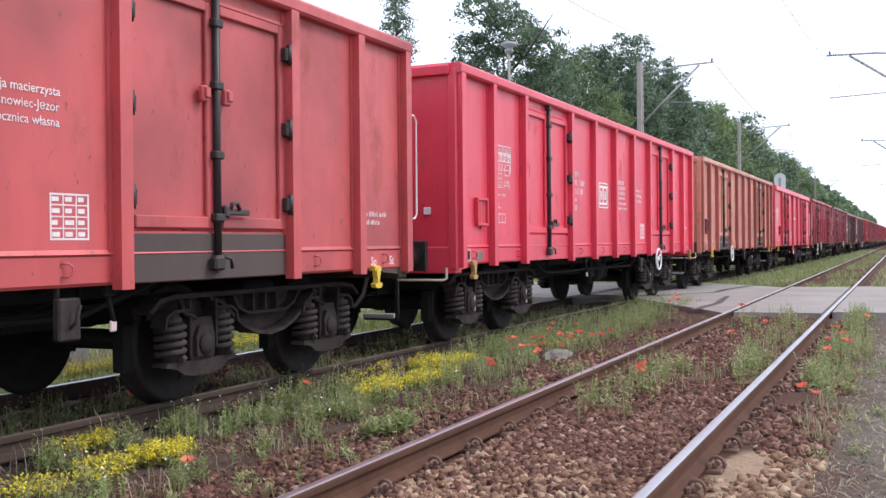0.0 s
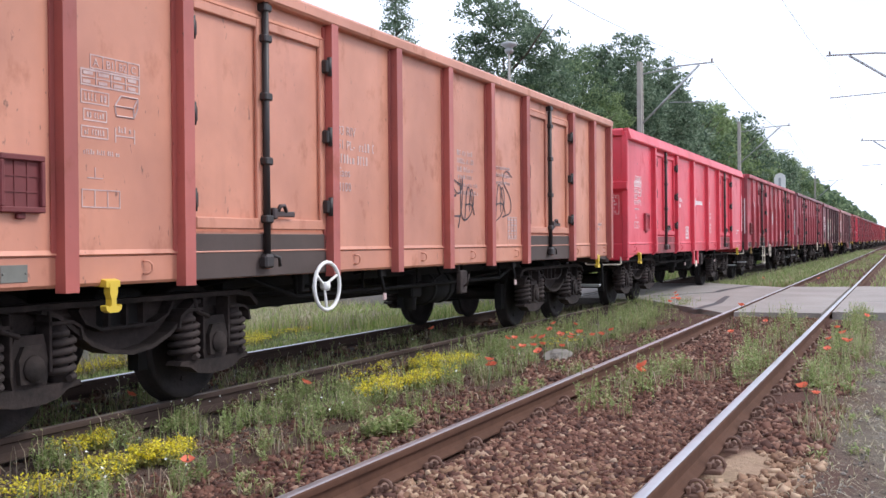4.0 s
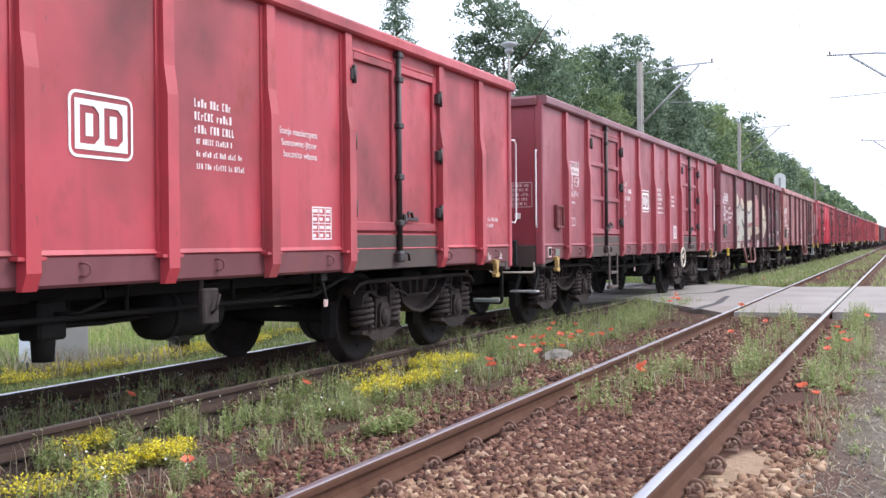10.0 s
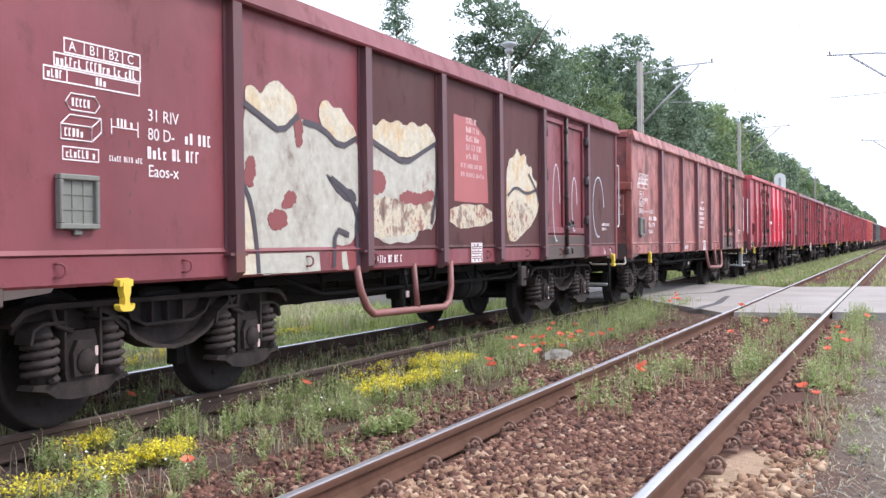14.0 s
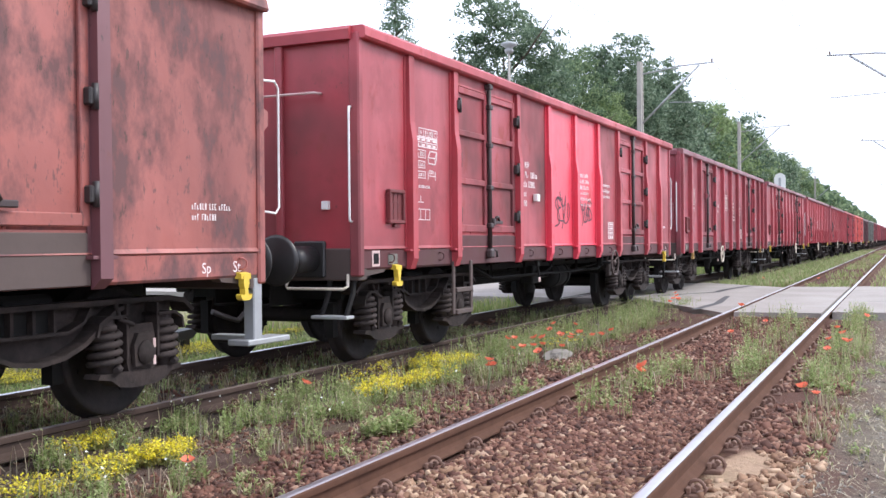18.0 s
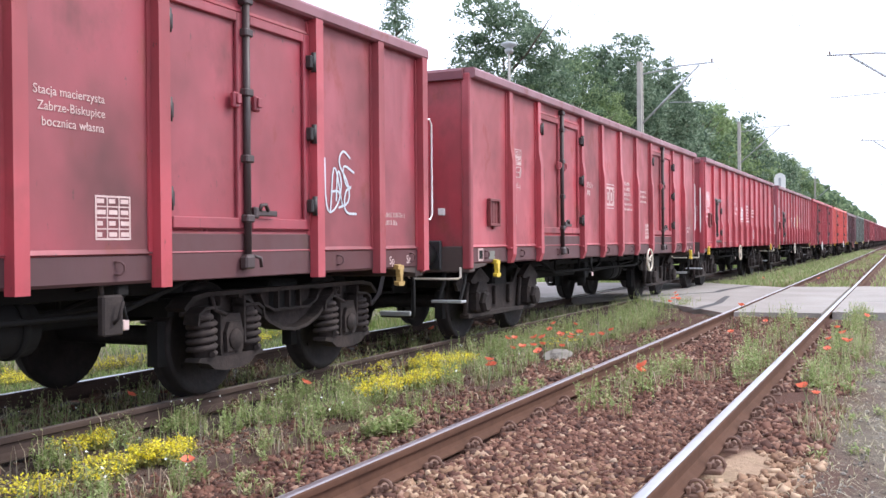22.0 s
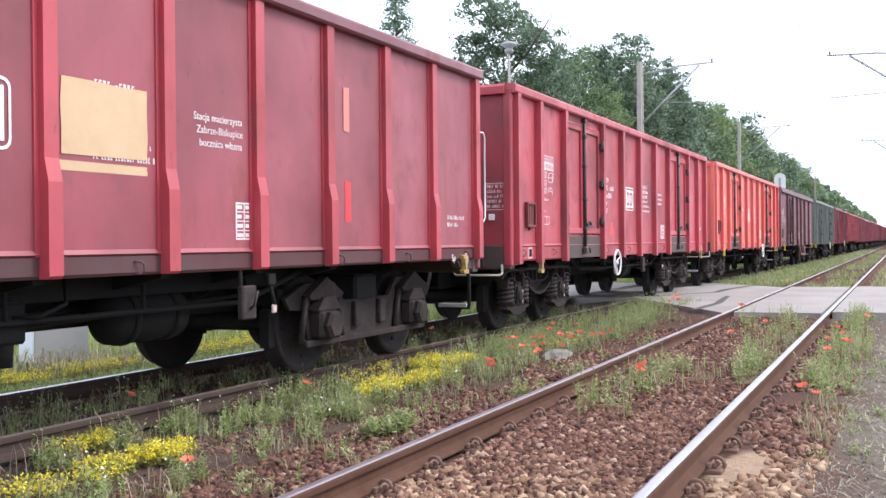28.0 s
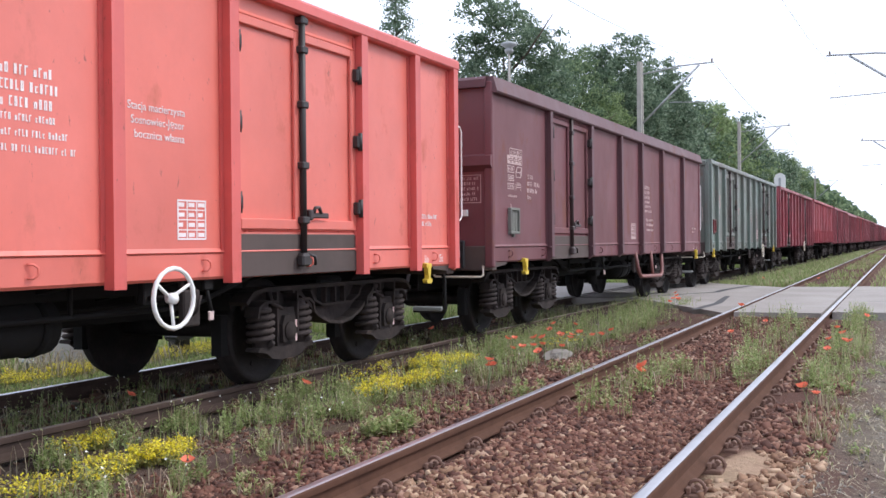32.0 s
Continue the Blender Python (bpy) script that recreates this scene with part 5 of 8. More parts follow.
        if i not in (0, 1, 8, 10, 14):
            g = Geo()
            frame_box(g, -0.03, 0.37, -0.43, 0.03, 0.01)
            bars(g, 0.0, 0.0, [0.34, 0.3, 0.34, 0.28, 0.32], 0.05, 0.085, seed=i)
            ob = piece("end_marking", g.mesh("end_marking", M_STENCIL), w, M_STENCIL_OLD if sp.get("old") else M_STENCIL, turn=(0, 0, -90), label="white stencilled end data")
            ob.scale = (1.0, 0.74, 0.74)
            ob.location = (1.08, -fr - 0.003 + INK, 1.93) if i == 13 else (0.98, -fr - 0.003 + INK, 2.0)
        markings(w, sp, rnd)
        if sp.get("wheel") is not None:
            hw = piece("wheel_spindle", ME["spindle"], w, at=(OUT + 0.02, sp["wheel"] - 0.03, 0.85))
            piece("hand_wheel", ME["hwheel"], hw, sp.get("wheel_paint", M_CREAM), at=(0.03, 0, 0), label="three-spoked parking brake wheel")
        if sp.get("step") == "ladder":
            piece("side_step", ME["ladder"], w, sp.get("step_paint", M_CREAM), at=(0, sp["step_y"], 0), label="two-rung side step")
        elif sp.get("step") == "u":
            piece("tube_step", ME["ustep"], w, at=(0, sp["step_y"], 0), label="brown bent-tube step")
    else:
        if sp.get("wheel") is not None:
            piece("hand_wheel", ME["hwheel"], w, M_CREAM, at=(OUT, sp["wheel"], 0.90))
    if sp.get("small_door"):
        small_door(w, paint)
    w.matrix_basis = FAR_LINE @ pose(FAR_X, wagon_y(i, 0.0), FAR_Z)
    return w, sets

# ---- the train ----
P_FADED = wagon_paint("faded_red_paint", (0.52, 0.065, 0.055), 0.45, 0.25, 0.5)
P_BRIGHT = wagon_paint("bright_red_paint", (0.66, 0.035, 0.058), 0.12, 0.02, 0.28, rough=0.36)
P_BRIGHT_DUSTY = wagon_paint("dusty_bright_red_paint", (0.64, 0.036, 0.055), 0.2, 0.04, 0.32, rough=0.38)
P_TAN = wagon_paint("rusty_tan_paint", (0.56, 0.225, 0.125), 0.3, 0.35, 0.5, (0.25, 0.075, 0.04))
P_TAN_RIB = wagon_paint("worn_red_on_tan", (0.40, 0.085, 0.055), 0.35, 0.3, 0.4)
P_RED = wagon_paint("worn_red_paint", (0.40, 0.029, 0.038), 0.7, 0.12, 0.4)
P_RED_RIB = wagon_paint("worn_red_rib_paint", (0.42, 0.034, 0.040), 0.5, 0.1, 0.4)
P_REPAINT13 = wagon_paint("evenly_worn_red_paint", (0.41, 0.036, 0.044), 0.55, 0.12, 0.45)
P_PURPLE = wagon_paint("dull_crimson_paint", (0.27, 0.034, 0.042), 0.56, 0.08, 0.5)
P_PURPLE_RIB = wagon_paint("dull_crimson_rib_paint", (0.36, 0.042, 0.047), 0.35, 0.1, 0.4)
P_BROWN = wagon_paint("oxide_brown_paint", (0.175, 0.026, 0.028), 0.5, 0.4, 0.15, (0.07, 0.03, 0.03), 0.48, 0.5, dent=1.0)
P_BROWN_DARK = wagon_paint("sooty_brown_panel_paint", (0.060, 0.018, 0.010), 0.4, 0.3, 0.12, (0.03, 0.016, 0.013), 0.6, 0.25)
P_DIM_SOLE = wagon_paint("dusty_maroon_sole_paint", (0.14, 0.036, 0.035), 0.6, 0.3, 0.3, rough=0.55, spec=0.45)
P_BROWN_RIB = wagon_paint("dark_oxide_rib_paint", (0.08, 0.024, 0.024), 0.4, 0.35, 0.15, rough=0.55)
P_RUST = wagon_paint("rusted_oxide_paint", (0.30, 0.070, 0.043), 0.5, 1.35, 0.4, (0.080, 0.042, 0.046), dent=1.0)
P_RUST_RIB = wagon_paint("dark_rusted_rib_paint", (0.14, 0.045, 0.045), 0.3, 0.4, 0.3)
P_PATCHY = wagon_paint("patchy_red_paint", (0.34, 0.031, 0.036), 0.80, 0.15, 0.4)
P_GRIMY = wagon_paint("grimy_red_paint", (0.27, 0.026, 0.034), 0.80, 0.15, 0.35)
P_GRIMY_RIB = wagon_paint("grimy_red_rib_paint", (0.38, 0.036, 0.042), 0.5, 0.12, 0.4)
P_ORANGE = wagon_paint("faded_orange_paint", (0.66, 0.135, 0.085), 0.14, 0.05, 0.5)
P_ORANGE_RIB = wagon_paint("faded_orange_rib_paint", (0.60, 0.09, 0.065), 0.15, 0.08, 0.35)
P_DARK = wagon_paint("soot_brown_paint", (0.13, 0.028, 0.028), 0.5, 0.35, 0.15, rough=0.55)
P_GREEN = wagon_paint("dull_green_paint", (0.11, 0.15, 0.11), 0.4, 0.25, 0.4)
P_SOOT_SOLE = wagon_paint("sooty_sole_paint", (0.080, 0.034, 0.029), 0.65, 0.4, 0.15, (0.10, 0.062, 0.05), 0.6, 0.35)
P_CHORD = wagon_paint("dusty_top_rail_paint", (0.17, 0.042, 0.047), 0.35, 0.3, 0.4)

SPECS = [
    dict(type="A", paint=P_FADED, label="faded red open bogie wagon with sooty doors", hook=M_YELLOW, emblem=True, lock=M_HINGE, home="Sosnowiec-Jęzor"),
    dict(type="A", paint=P_BRIGHT, label="bright red open bogie wagon with clean paint", hook=M_OCHRE, emblem=True, wheel=2.78, wheel_paint=M_WHITE, door_sill=P_BRIGHT_DUSTY, holder=P_BRIGHT_DUSTY, end=P_BRIGHT, stock=P_BRIGHT),
    dict(type="A", paint=P_TAN, ribs=P_TAN_RIB, chord=P_TAN, label="rusty tan open bogie wagon with worn red ribs", wheel=-2.62, wheel_paint=M_WHITE, old=True, lock=M_HINGE),
    dict(type="B", rib="taper", paint=P_BRIGHT_DUSTY, label="bright red open bogie wagon with wide panels", emblem=True, emblem_z=2.08, wide=True, door_sill=P_RED, holder=P_RED, stock=P_BRIGHT_DUSTY, buffer=M_BUFFER),
    dict(type="A", rib="step", paint=P_RED, ribs=P_RED_RIB, sole=P_DIM_SOLE, label="worn red open bogie wagon with a pale side ladder", hook=M_OCHRE, emblem=True, wheel=-2.14, step="ladder", step_y=-2.87, lock=M_HINGE, home="Sosnowiec-Jęzor"),
    dict(type="A", rib="step", paint=P_PURPLE, ribs=P_PURPLE_RIB, door="three", chord=P_CHORD, sole=P_DIM_SOLE, label="dull crimson open bogie wagon with three-panel doors", hook=M_OCHRE, emblem=True, wheel=2.2, step="ladder", step_y=-2.92, step_paint=M_SILL),
    dict(type="C", rib="taper", paint=P_BROWN, ribs=P_BROWN_RIB, chord=P_BROWN, owner=False, panels={-2.22: P_BROWN_DARK, -0.58: P_BROWN_DARK, 1.05: P_BROWN_DARK, 4.62: P_BROWN_DARK}, label="dark oxide-brown open wagon sprayed with graffiti", hook=M_YELLOW, step="u", step_y=-1.32),
    dict(type="C", rib="taper", paint=P_RUST, ribs=P_RUST_RIB, label="rusted brown open wagon with dented panels", hook=M_YELLOW, step="u", step_y=1.72, chord=P_RUST, number_z=1.72),
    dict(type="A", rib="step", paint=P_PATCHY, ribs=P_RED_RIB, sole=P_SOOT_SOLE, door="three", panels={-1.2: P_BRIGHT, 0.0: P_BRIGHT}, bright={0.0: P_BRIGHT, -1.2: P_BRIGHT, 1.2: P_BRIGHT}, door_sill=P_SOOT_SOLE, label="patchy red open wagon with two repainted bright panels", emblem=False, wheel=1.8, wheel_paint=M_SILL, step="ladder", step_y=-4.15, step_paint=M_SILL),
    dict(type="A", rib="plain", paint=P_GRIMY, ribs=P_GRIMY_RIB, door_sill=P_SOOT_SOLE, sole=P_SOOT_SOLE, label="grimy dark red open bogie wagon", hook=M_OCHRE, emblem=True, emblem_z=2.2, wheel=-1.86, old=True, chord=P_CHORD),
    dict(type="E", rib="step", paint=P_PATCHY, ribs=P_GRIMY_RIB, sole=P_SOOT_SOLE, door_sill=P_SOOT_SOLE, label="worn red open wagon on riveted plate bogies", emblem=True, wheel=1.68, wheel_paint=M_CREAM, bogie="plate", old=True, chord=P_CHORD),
    dict(type="D", paint=P_RED, ribs=P_RED_RIB, label="red open wagon with many ribs and one small door", emblem=True, wheel=-1.6, bogie="plate", small_door=True, chord=P_CHORD),
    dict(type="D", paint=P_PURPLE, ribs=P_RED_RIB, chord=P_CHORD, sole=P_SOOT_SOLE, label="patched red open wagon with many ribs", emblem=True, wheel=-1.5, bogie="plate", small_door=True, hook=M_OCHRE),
    dict(type="A", paint=P_REPAINT13, label="red open bogie wagon with sooty door sills", hook=M_OCHRE, emblem=True, wheel=-1.85, wheel_paint=M_WHITE),
    dict(type="A", paint=P_ORANGE, ribs=P_ORANGE_RIB, label="faded orange open bogie wagon", emblem=True, home="Sosnowiec-Jęzor", wheel=1.67, wheel_paint=M_WHITE, lock=M_HINGE),
    dict(type="R", rib="taper", paint=P_DARK, ribs=P_BROWN_RIB, label="soot-brown open wagon with one door", hook=M_YELLOW, step="u", step_y=1.48, old=True),
    dict(type="A", paint=P_GREEN, label="dull green open bogie wagon", emblem=False, old=True, wheel=2.4),
    dict(type="A", paint=P_GRIMY, label="red open bogie wagon far along the train", full=False, wheel=2.4),
    dict(type="D", paint=P_PURPLE, ribs=P_GRIMY_RIB, label="red open wagon with many ribs far along the train", full=False),
]
FAR_PAINT = [P_PURPLE, P_GRIMY, P_PATCHY, P_PURPLE, P_BROWN, P_PURPLE, P_BROWN, P_GRIMY]
for k in range(14):
    SPECS.append(dict(type="ABAD"[k % 4], paint=FAR_PAINT[k % 8], label="distant red-brown open bogie wagon", full=False, bogie="coil"))

WAGONS = [make_wagon(i, sp) for i, sp in enumerate(SPECS)]

# ---- sprayed paint and repaints on single wagons ----
M_SPRAY_WHITE = plain("chalky_white_spray", (0.60, 0.60, 0.52), 0.6, 0.0, 0.4, 3.0, 0.05, (0.42, 0.36, 0.30))
M_SPRAY_CREAM = plain("cream_yellow_spray", (0.80, 0.62, 0.34), 0.6, 0.0, 0.4, 4.0, 0.05)
M_SPRAY_ORANGE = plain("orange_spray", (0.80, 0.42, 0.16), 0.6, 0.0, 0.4, 5.0, 0.05)
M_SPRAY_BLACK = plain("black_spray", (0.045, 0.035, 0.045), 0.55, 0.0, 0.4, 8.0, 0.05)
M_SPRAY_PALE = plain("pale_blue_spray", (0.52, 0.56, 0.62), 0.55, 0.0, 0.4, 8.0, 0.05)
M_REPAINT = plain("repainted_red", (0.34, 0.080, 0.080), 0.5, 0.0, 0.35, 3.0, 0.1)
M_PRIMER = plain("pink_primer", (0.62, 0.22, 0.18), 0.55, 0.0, 0.3, 4.0, 0.1)
M_TAN_PATCH = plain("bare_tan_patch", (0.58, 0.40, 0.24), 0.6, 0.0, 0.35, 4.0, 0.1)
M_FRESH = plain("fresh_red_touch_up", (0.70, 0.03, 0.035), 0.4, 0.0, 0.15, 5.0, 0.05)


def on(i, geo, mat, label, name="graffiti_patch"):
    if i == 6:      # drawn for slightly wider bays
        geo.v = [(x, float(np.interp(y, (-6.3, -4.20, -2.36, -0.68, 1.03, 2.72, 4.85, 6.5), (-6.35, -4.2, -2.22, -0.58, 1.05, 2.66, 4.68, 6.35))), z) for x, y, z in geo.v]
    part(name, geo, mat, WAGONS[i][0], label)


def soften(pts, times=2, closed=True):
    """Rounds the corners of an outline."""
    for _ in range(times):
        out = []
        k = len(pts)
        for i in range(k if closed else k - 1):
            p, q = pts[i], pts[(i + 1) % k]
            out += [(0.75 * p[0] + 0.25 * q[0], 0.75 * p[1] + 0.25 * q[1]), (0.25 * p[0] + 0.75 * q[0], 0.25 * p[1] + 0.75 * q[1])]
        pts = out if closed else [pts[0]] + out + [pts[-1]]
    return pts


def shape(i, pts, layer, mat, label, name="graffiti_patch", times=2, jag=0.012):
    """A sprayed patch with a soft, slightly uneven outline, in the wagon's own metres."""
    on(i, blot(soften(pts, times), 0.0, 0.0, 1.0, 1.0, layer, len(pts) + layer, jag), mat, label, name)


def mottle(name, stops, scale):
    n = Net(name, 0.6)
    a = n.noise(n.place((1.0, 1.0, 0.8)), scale, 6, 0.7, 0.3, 0.7)
    b = n.noise(n.place(), scale * 5, 4, 0.6, 0.3, 0.7)
    col = n.mix(n.math("MULTIPLY", b, 0.35), n.ramp(a, stops), (0.16, 0.11, 0.09))
    n.bump(b, 0.1, 0.004)
    return n.done(col)


M_FIELD = mottle("weathered_white_spray", [(0.0, (0.16, 0.12, 0.10)), (0.2, (0.34, 0.31, 0.26)), (0.42, (0.44, 0.42, 0.36)), (0.8, (0.48, 0.47, 0.41)), (1.0, (0.30, 0.21, 0.17))], 2.4)
M_FLAKING = mottle("flaking_cream_spray", [(0.0, (0.10, 0.045, 0.04)), (0.3, (0.26, 0.17, 0.12)), (0.45, (0.52, 0.47, 0.37)), (0.62, (0.56, 0.48, 0.34)), (0.75, (0.30, 0.12, 0.09)), (1.0, (0.12, 0.07, 0.07))], 5.0)
M_PUFF = mottle("cream_and_orange_spray", [(0.0, (0.48, 0.26, 0.12)), (0.3, (0.56, 0.43, 0.26)), (0.6, (0.57, 0.53, 0.43)), (0.85, (0.55, 0.46, 0.32)), (1.0, (0.26, 0.14, 0.09))], 3.4)
M_OXIDE_PATCH = plain("oxide_overspray", (0.20, 0.042, 0.042), 0.55, 0.0, 0.45, 3.0, 0.1)
# big pale letters on the oxide-brown wagon
shape(6, [(-4.11, 0.965), (-4.08, 1.6), (-4.06, 2.28), (-3.85, 2.24), (-3.6, 2.1), (-3.36, 2.26), (-3.0, 2.2), (-2.72, 2.06), (-2.46, 2.22), (-2.44, 1.8), (-2.46, 1.2), (-2.9, 1.19), (-2.93, 0.97)], 1, M_FIELD, "weathered white field of a graffito", times=1)
shape(6, [(-2.26, 2.2), (-1.9, 2.1), (-1.5, 2.0), (-1.1, 2.16), (-0.72, 2.27), (-0.72, 1.8), (-0.78, 1.34), (-1.15, 1.36), (-1.3, 1.2), (-2.2, 1.21), (-2.27, 1.6)], 1, M_FIELD, "weathered white field of a graffito", times=1)
shape(6, [(-4.11, 0.972), (-4.10, 1.132), (-3.08, 1.132), (-3.06, 0.972)], 4, M_FIELD, "weathered white field of a graffito", times=0, jag=0.004)
shape(6, [(-2.72, 0.972), (-2.74, 1.132), (-2.66, 1.132), (-2.62, 0.972)], 4, M_FIELD, "weathered white field of a graffito", times=0, jag=0.004)
shape(6, [(-4.10, 1.145), (-4.08, 1.62), (-4.0, 1.5), (-3.92, 1.145)], 4, M_PUFF, "cream edge of a graffito", times=0, jag=0.006)
shape(6, [(-4.10, 0.973), (-4.10, 1.13), (-3.93, 1.13), (-3.90, 0.973)], 5, M_PUFF, "cream edge of a graffito", times=0, jag=0.004)
shape(6, [(-2.24, 1.24), (-2.26, 1.62), (-1.8, 1.66), (-1.4, 1.58), (-0.8, 1.66), (-0.8, 1.38), (-1.3, 1.3), (-1.8, 1.26)], 2, M_FLAKING, "flaking cream and brown shapes of a graffito")
for pts in ([(-4.04, 2.26), (-4.04, 2.42), (-3.92, 2.42), (-3.84, 2.36), (-3.78, 2.46), (-3.62, 2.52), (-3.5, 2.44), (-3.42, 2.42), (-3.36, 2.3), (-3.46, 2.22), (-3.6, 2.12), (-3.78, 2.18)],
            [(-3.06, 2.24), (-3.06, 2.4), (-2.94, 2.46), (-2.84, 2.38), (-2.72, 2.42), (-2.62, 2.3), (-2.5, 2.26), (-2.46, 2.12), (-2.6, 2.14), (-2.74, 2.06), (-2.9, 2.14)],
            [(-2.24, 2.2), (-2.24, 2.34), (-2.1, 2.3), (-1.98, 2.4), (-1.8, 2.36), (-1.66, 2.42), (-1.48, 2.36), (-1.34, 2.44), (-1.16, 2.38), (-1.0, 2.46), (-0.8, 2.34), (-0.74, 2.26), (-1.1, 2.16), (-1.5, 2.03), (-1.9, 2.12)]):
    shape(6, pts, 3, M_PUFF, "cream and orange clouds of a graffito", jag=0.006)
for pts in ([(-4.06, 2.28), (-3.8, 2.18), (-3.6, 2.1), (-3.36, 2.26)], [(-3.3, 2.22), (-3.02, 2.2), (-2.74, 2.05), (-2.48, 2.16)], [(-2.26, 2.18), (-1.9, 2.09), (-1.5, 1.99), (-1.1, 2.14), (-0.7, 2.28)],
            [(-2.45, 1.55), (-2.5, 1.3), (-2.46, 1.0)], [(-0.72, 2.2), (-0.74, 1.8), (-0.9, 1.4)], [(-2.86, 1.0), (-2.84, 1.34), (-2.62, 1.28)], [(-4.09, 1.68), (-3.98, 1.52), (-3.92, 1.2), (-3.9, 0.98)], [(-2.9, 1.78), (-2.62, 1.66), (-2.48, 1.5), (-2.46, 1.3)]):
    on(6, stroke(soften(pts, 1, False), 0.05, 6), M_SPRAY_BLACK, "black outline of a graffito", "graffiti_line")
shape(6, [(-3.02, 1.84), (-2.76, 1.72), (-2.5, 1.68), (-2.48, 1.56), (-2.72, 1.6)], 4, M_SPRAY_BLACK, "black star shape of a graffito", times=1, jag=0.004)
for pts in ([(-2.26, 1.66), (-2.24, 1.88), (-2.06, 1.9), (-1.9, 1.84), (-1.94, 1.68)], [(-1.7, 1.62), (-1.5, 1.74), (-1.2, 1.7), (-0.84, 1.78), (-0.8, 1.66), (-1.2, 1.58)], [(-2.92, 1.18), (-2.92, 0.97), (-2.46, 0.97), (-2.5, 1.18)], [(-4.08, 1.7), (-4.0, 1.9), (-3.9, 1.86), (-3.96, 1.6)], [(-3.75, 1.3), (-3.78, 1.46), (-3.55, 1.5), (-3.5, 1.34)], [(-3.62, 1.5), (-3.5, 1.66), (-3.36, 1.6), (-3.48, 1.48)], [(-3.4, 2.0), (-3.42, 2.26), (-3.3, 2.26), (-3.3, 2.0)]):
    shape(6, pts, 3, M_OXIDE_PATCH, "oxide red patch over the graffito")
shape(6, [(-0.42, 1.36), (-0.36, 1.64), (0.86, 1.64), (0.9, 1.39)], 1, M_FLAKING, "flaking cream and black strip of a graffito", times=1)
on(6, blot([(0, 0), (1, 0), (0.93, 0.8), (0.5, 1.0), (0, 1)], -0.27, 1.665, 1.02, 0.96, 1, 12, 0.006), M_REPAINT, "repainted red square with stencilling", "repainted_square")
g = Geo()
bars(g, 0.08, 2.62, [0.34, 0.4, 0.46, 0.5, 0.42], 0.065, 0.1, seed=41)
bars(g, -0.08, 2.1, [0.66, 0.7], 0.05, 0.1, seed=42)
on(6, g, M_STENCIL_OLD, "white stencilled owner's address in blocks", "stencil")
shape(6, [(1.42, 1.24), (1.36, 1.7), (1.4, 2.2), (1.7, 2.3), (1.76, 2.42), (1.9, 2.3), (2.1, 2.36), (2.14, 2.2), (2.36, 2.2), (2.34, 2.06), (2.56, 2.0), (2.5, 1.86), (2.66, 1.74), (2.56, 1.6), (2.3, 1.4), (1.9, 1.3), (1.7, 1.2)], 1, M_PUFF, "cream and orange shape of a graffito", times=1)
shape(6, [(1.46, 1.26), (1.42, 1.66), (1.8, 1.78), (2.3, 1.66), (2.44, 1.5), (2.0, 1.32), (1.7, 1.22)], 2, M_FLAKING, "flaking cream and black shape of a graffito")
for pts in ([(1.4, 1.78), (1.7, 1.92), (2.1, 1.82), (2.5, 1.9)], [(2.2, 2.1), (2.5, 1.9), (2.64, 1.7)]):
    on(6, stroke(soften(pts, 2, False), 0.04, 4), M_SPRAY_BLACK, "black outline of a graffito", "graffiti_line")
for y, w_, h in ((3.1, 0.32, 0.9), (4.0, 0.26, 0.66), (5.25, 0.6, 0.8)):
    ring = [(y + w_ / 2 + w_ / 2 * math.cos(a), 1.75 + h * 0.6 * math.sin(a)) for a in [2 * math.pi * k / 18 for k in range(15)]]
    on(6, stroke(ring, 0.022, 24 if y < 4.7 else 3), M_SPRAY_PALE, "thin white loop of a graffito", "graffiti_line")
# red twin-legged bracket with a white plate under the bright wide-panelled wagon
for y in (-0.40, 0.04):
    g = Geo()
    g.box(PANEL - 0.05, PANEL - 0.005, y - 0.06, y + 0.06, 0.66, 0.957, 0.006)
    on(3, g, P_BRIGHT_DUSTY, "red bracket leg under the sole bar", "bracket_leg")
g = Geo()
g.box(PANEL - 0.004, PANEL + 0.012, -0.36, -0.16, 0.60, 0.74, 0.01)
on(3, g, M_CREAM, "white lever plate", "lever_plate")
# black scribbles on the two bright panels
LOOPS = [[(0.9, 0.85), (0.4, 1.0), (0.05, 0.75), (0.75, 0.45), (0.85, 0.1), (0.1, 0.0)], [(0.9, 0.8), (0.1, 0.95), (0.25, 0.55), (0.75, 0.55), (0.2, 0.5), (0.05, 0.1), (0.9, 0.1)],
         [(0.0, 1.0), (0.2, 0.5), (0.7, 0.5), (0.9, 1.0), (0.75, 0.3), (0.3, -0.25)], [(0.1, 1.0), (0.15, 0.05), (0.9, 0.2), (1.2, 0.6), (0.9, 0.9), (0.8, 0.3)], [(0.0, 0.0), (0.45, 1.0), (0.85, 0.0), (0.7, 0.4), (0.1, 0.35)]]


def scribble(i, y0, z0, w_, h, seed, mat, width=0.02, n=4):
    """A tangle of looping strokes lying over one another."""
    for k in range(n):
        c, sz = LOOPS[(seed + k) % 5], w_ / n
        pts = [(y0 + sz * (0.72 * k + 1.7 * a - 0.35 * b * (k % 2)), z0 + h * (0.08 * ((k * 7 + seed) % 3) + 0.85 * b)) for a, b in c]
        on(i, stroke(soften(pts, 2, False), width, 3), mat, "looping sprayed scribble", "graffiti_line")


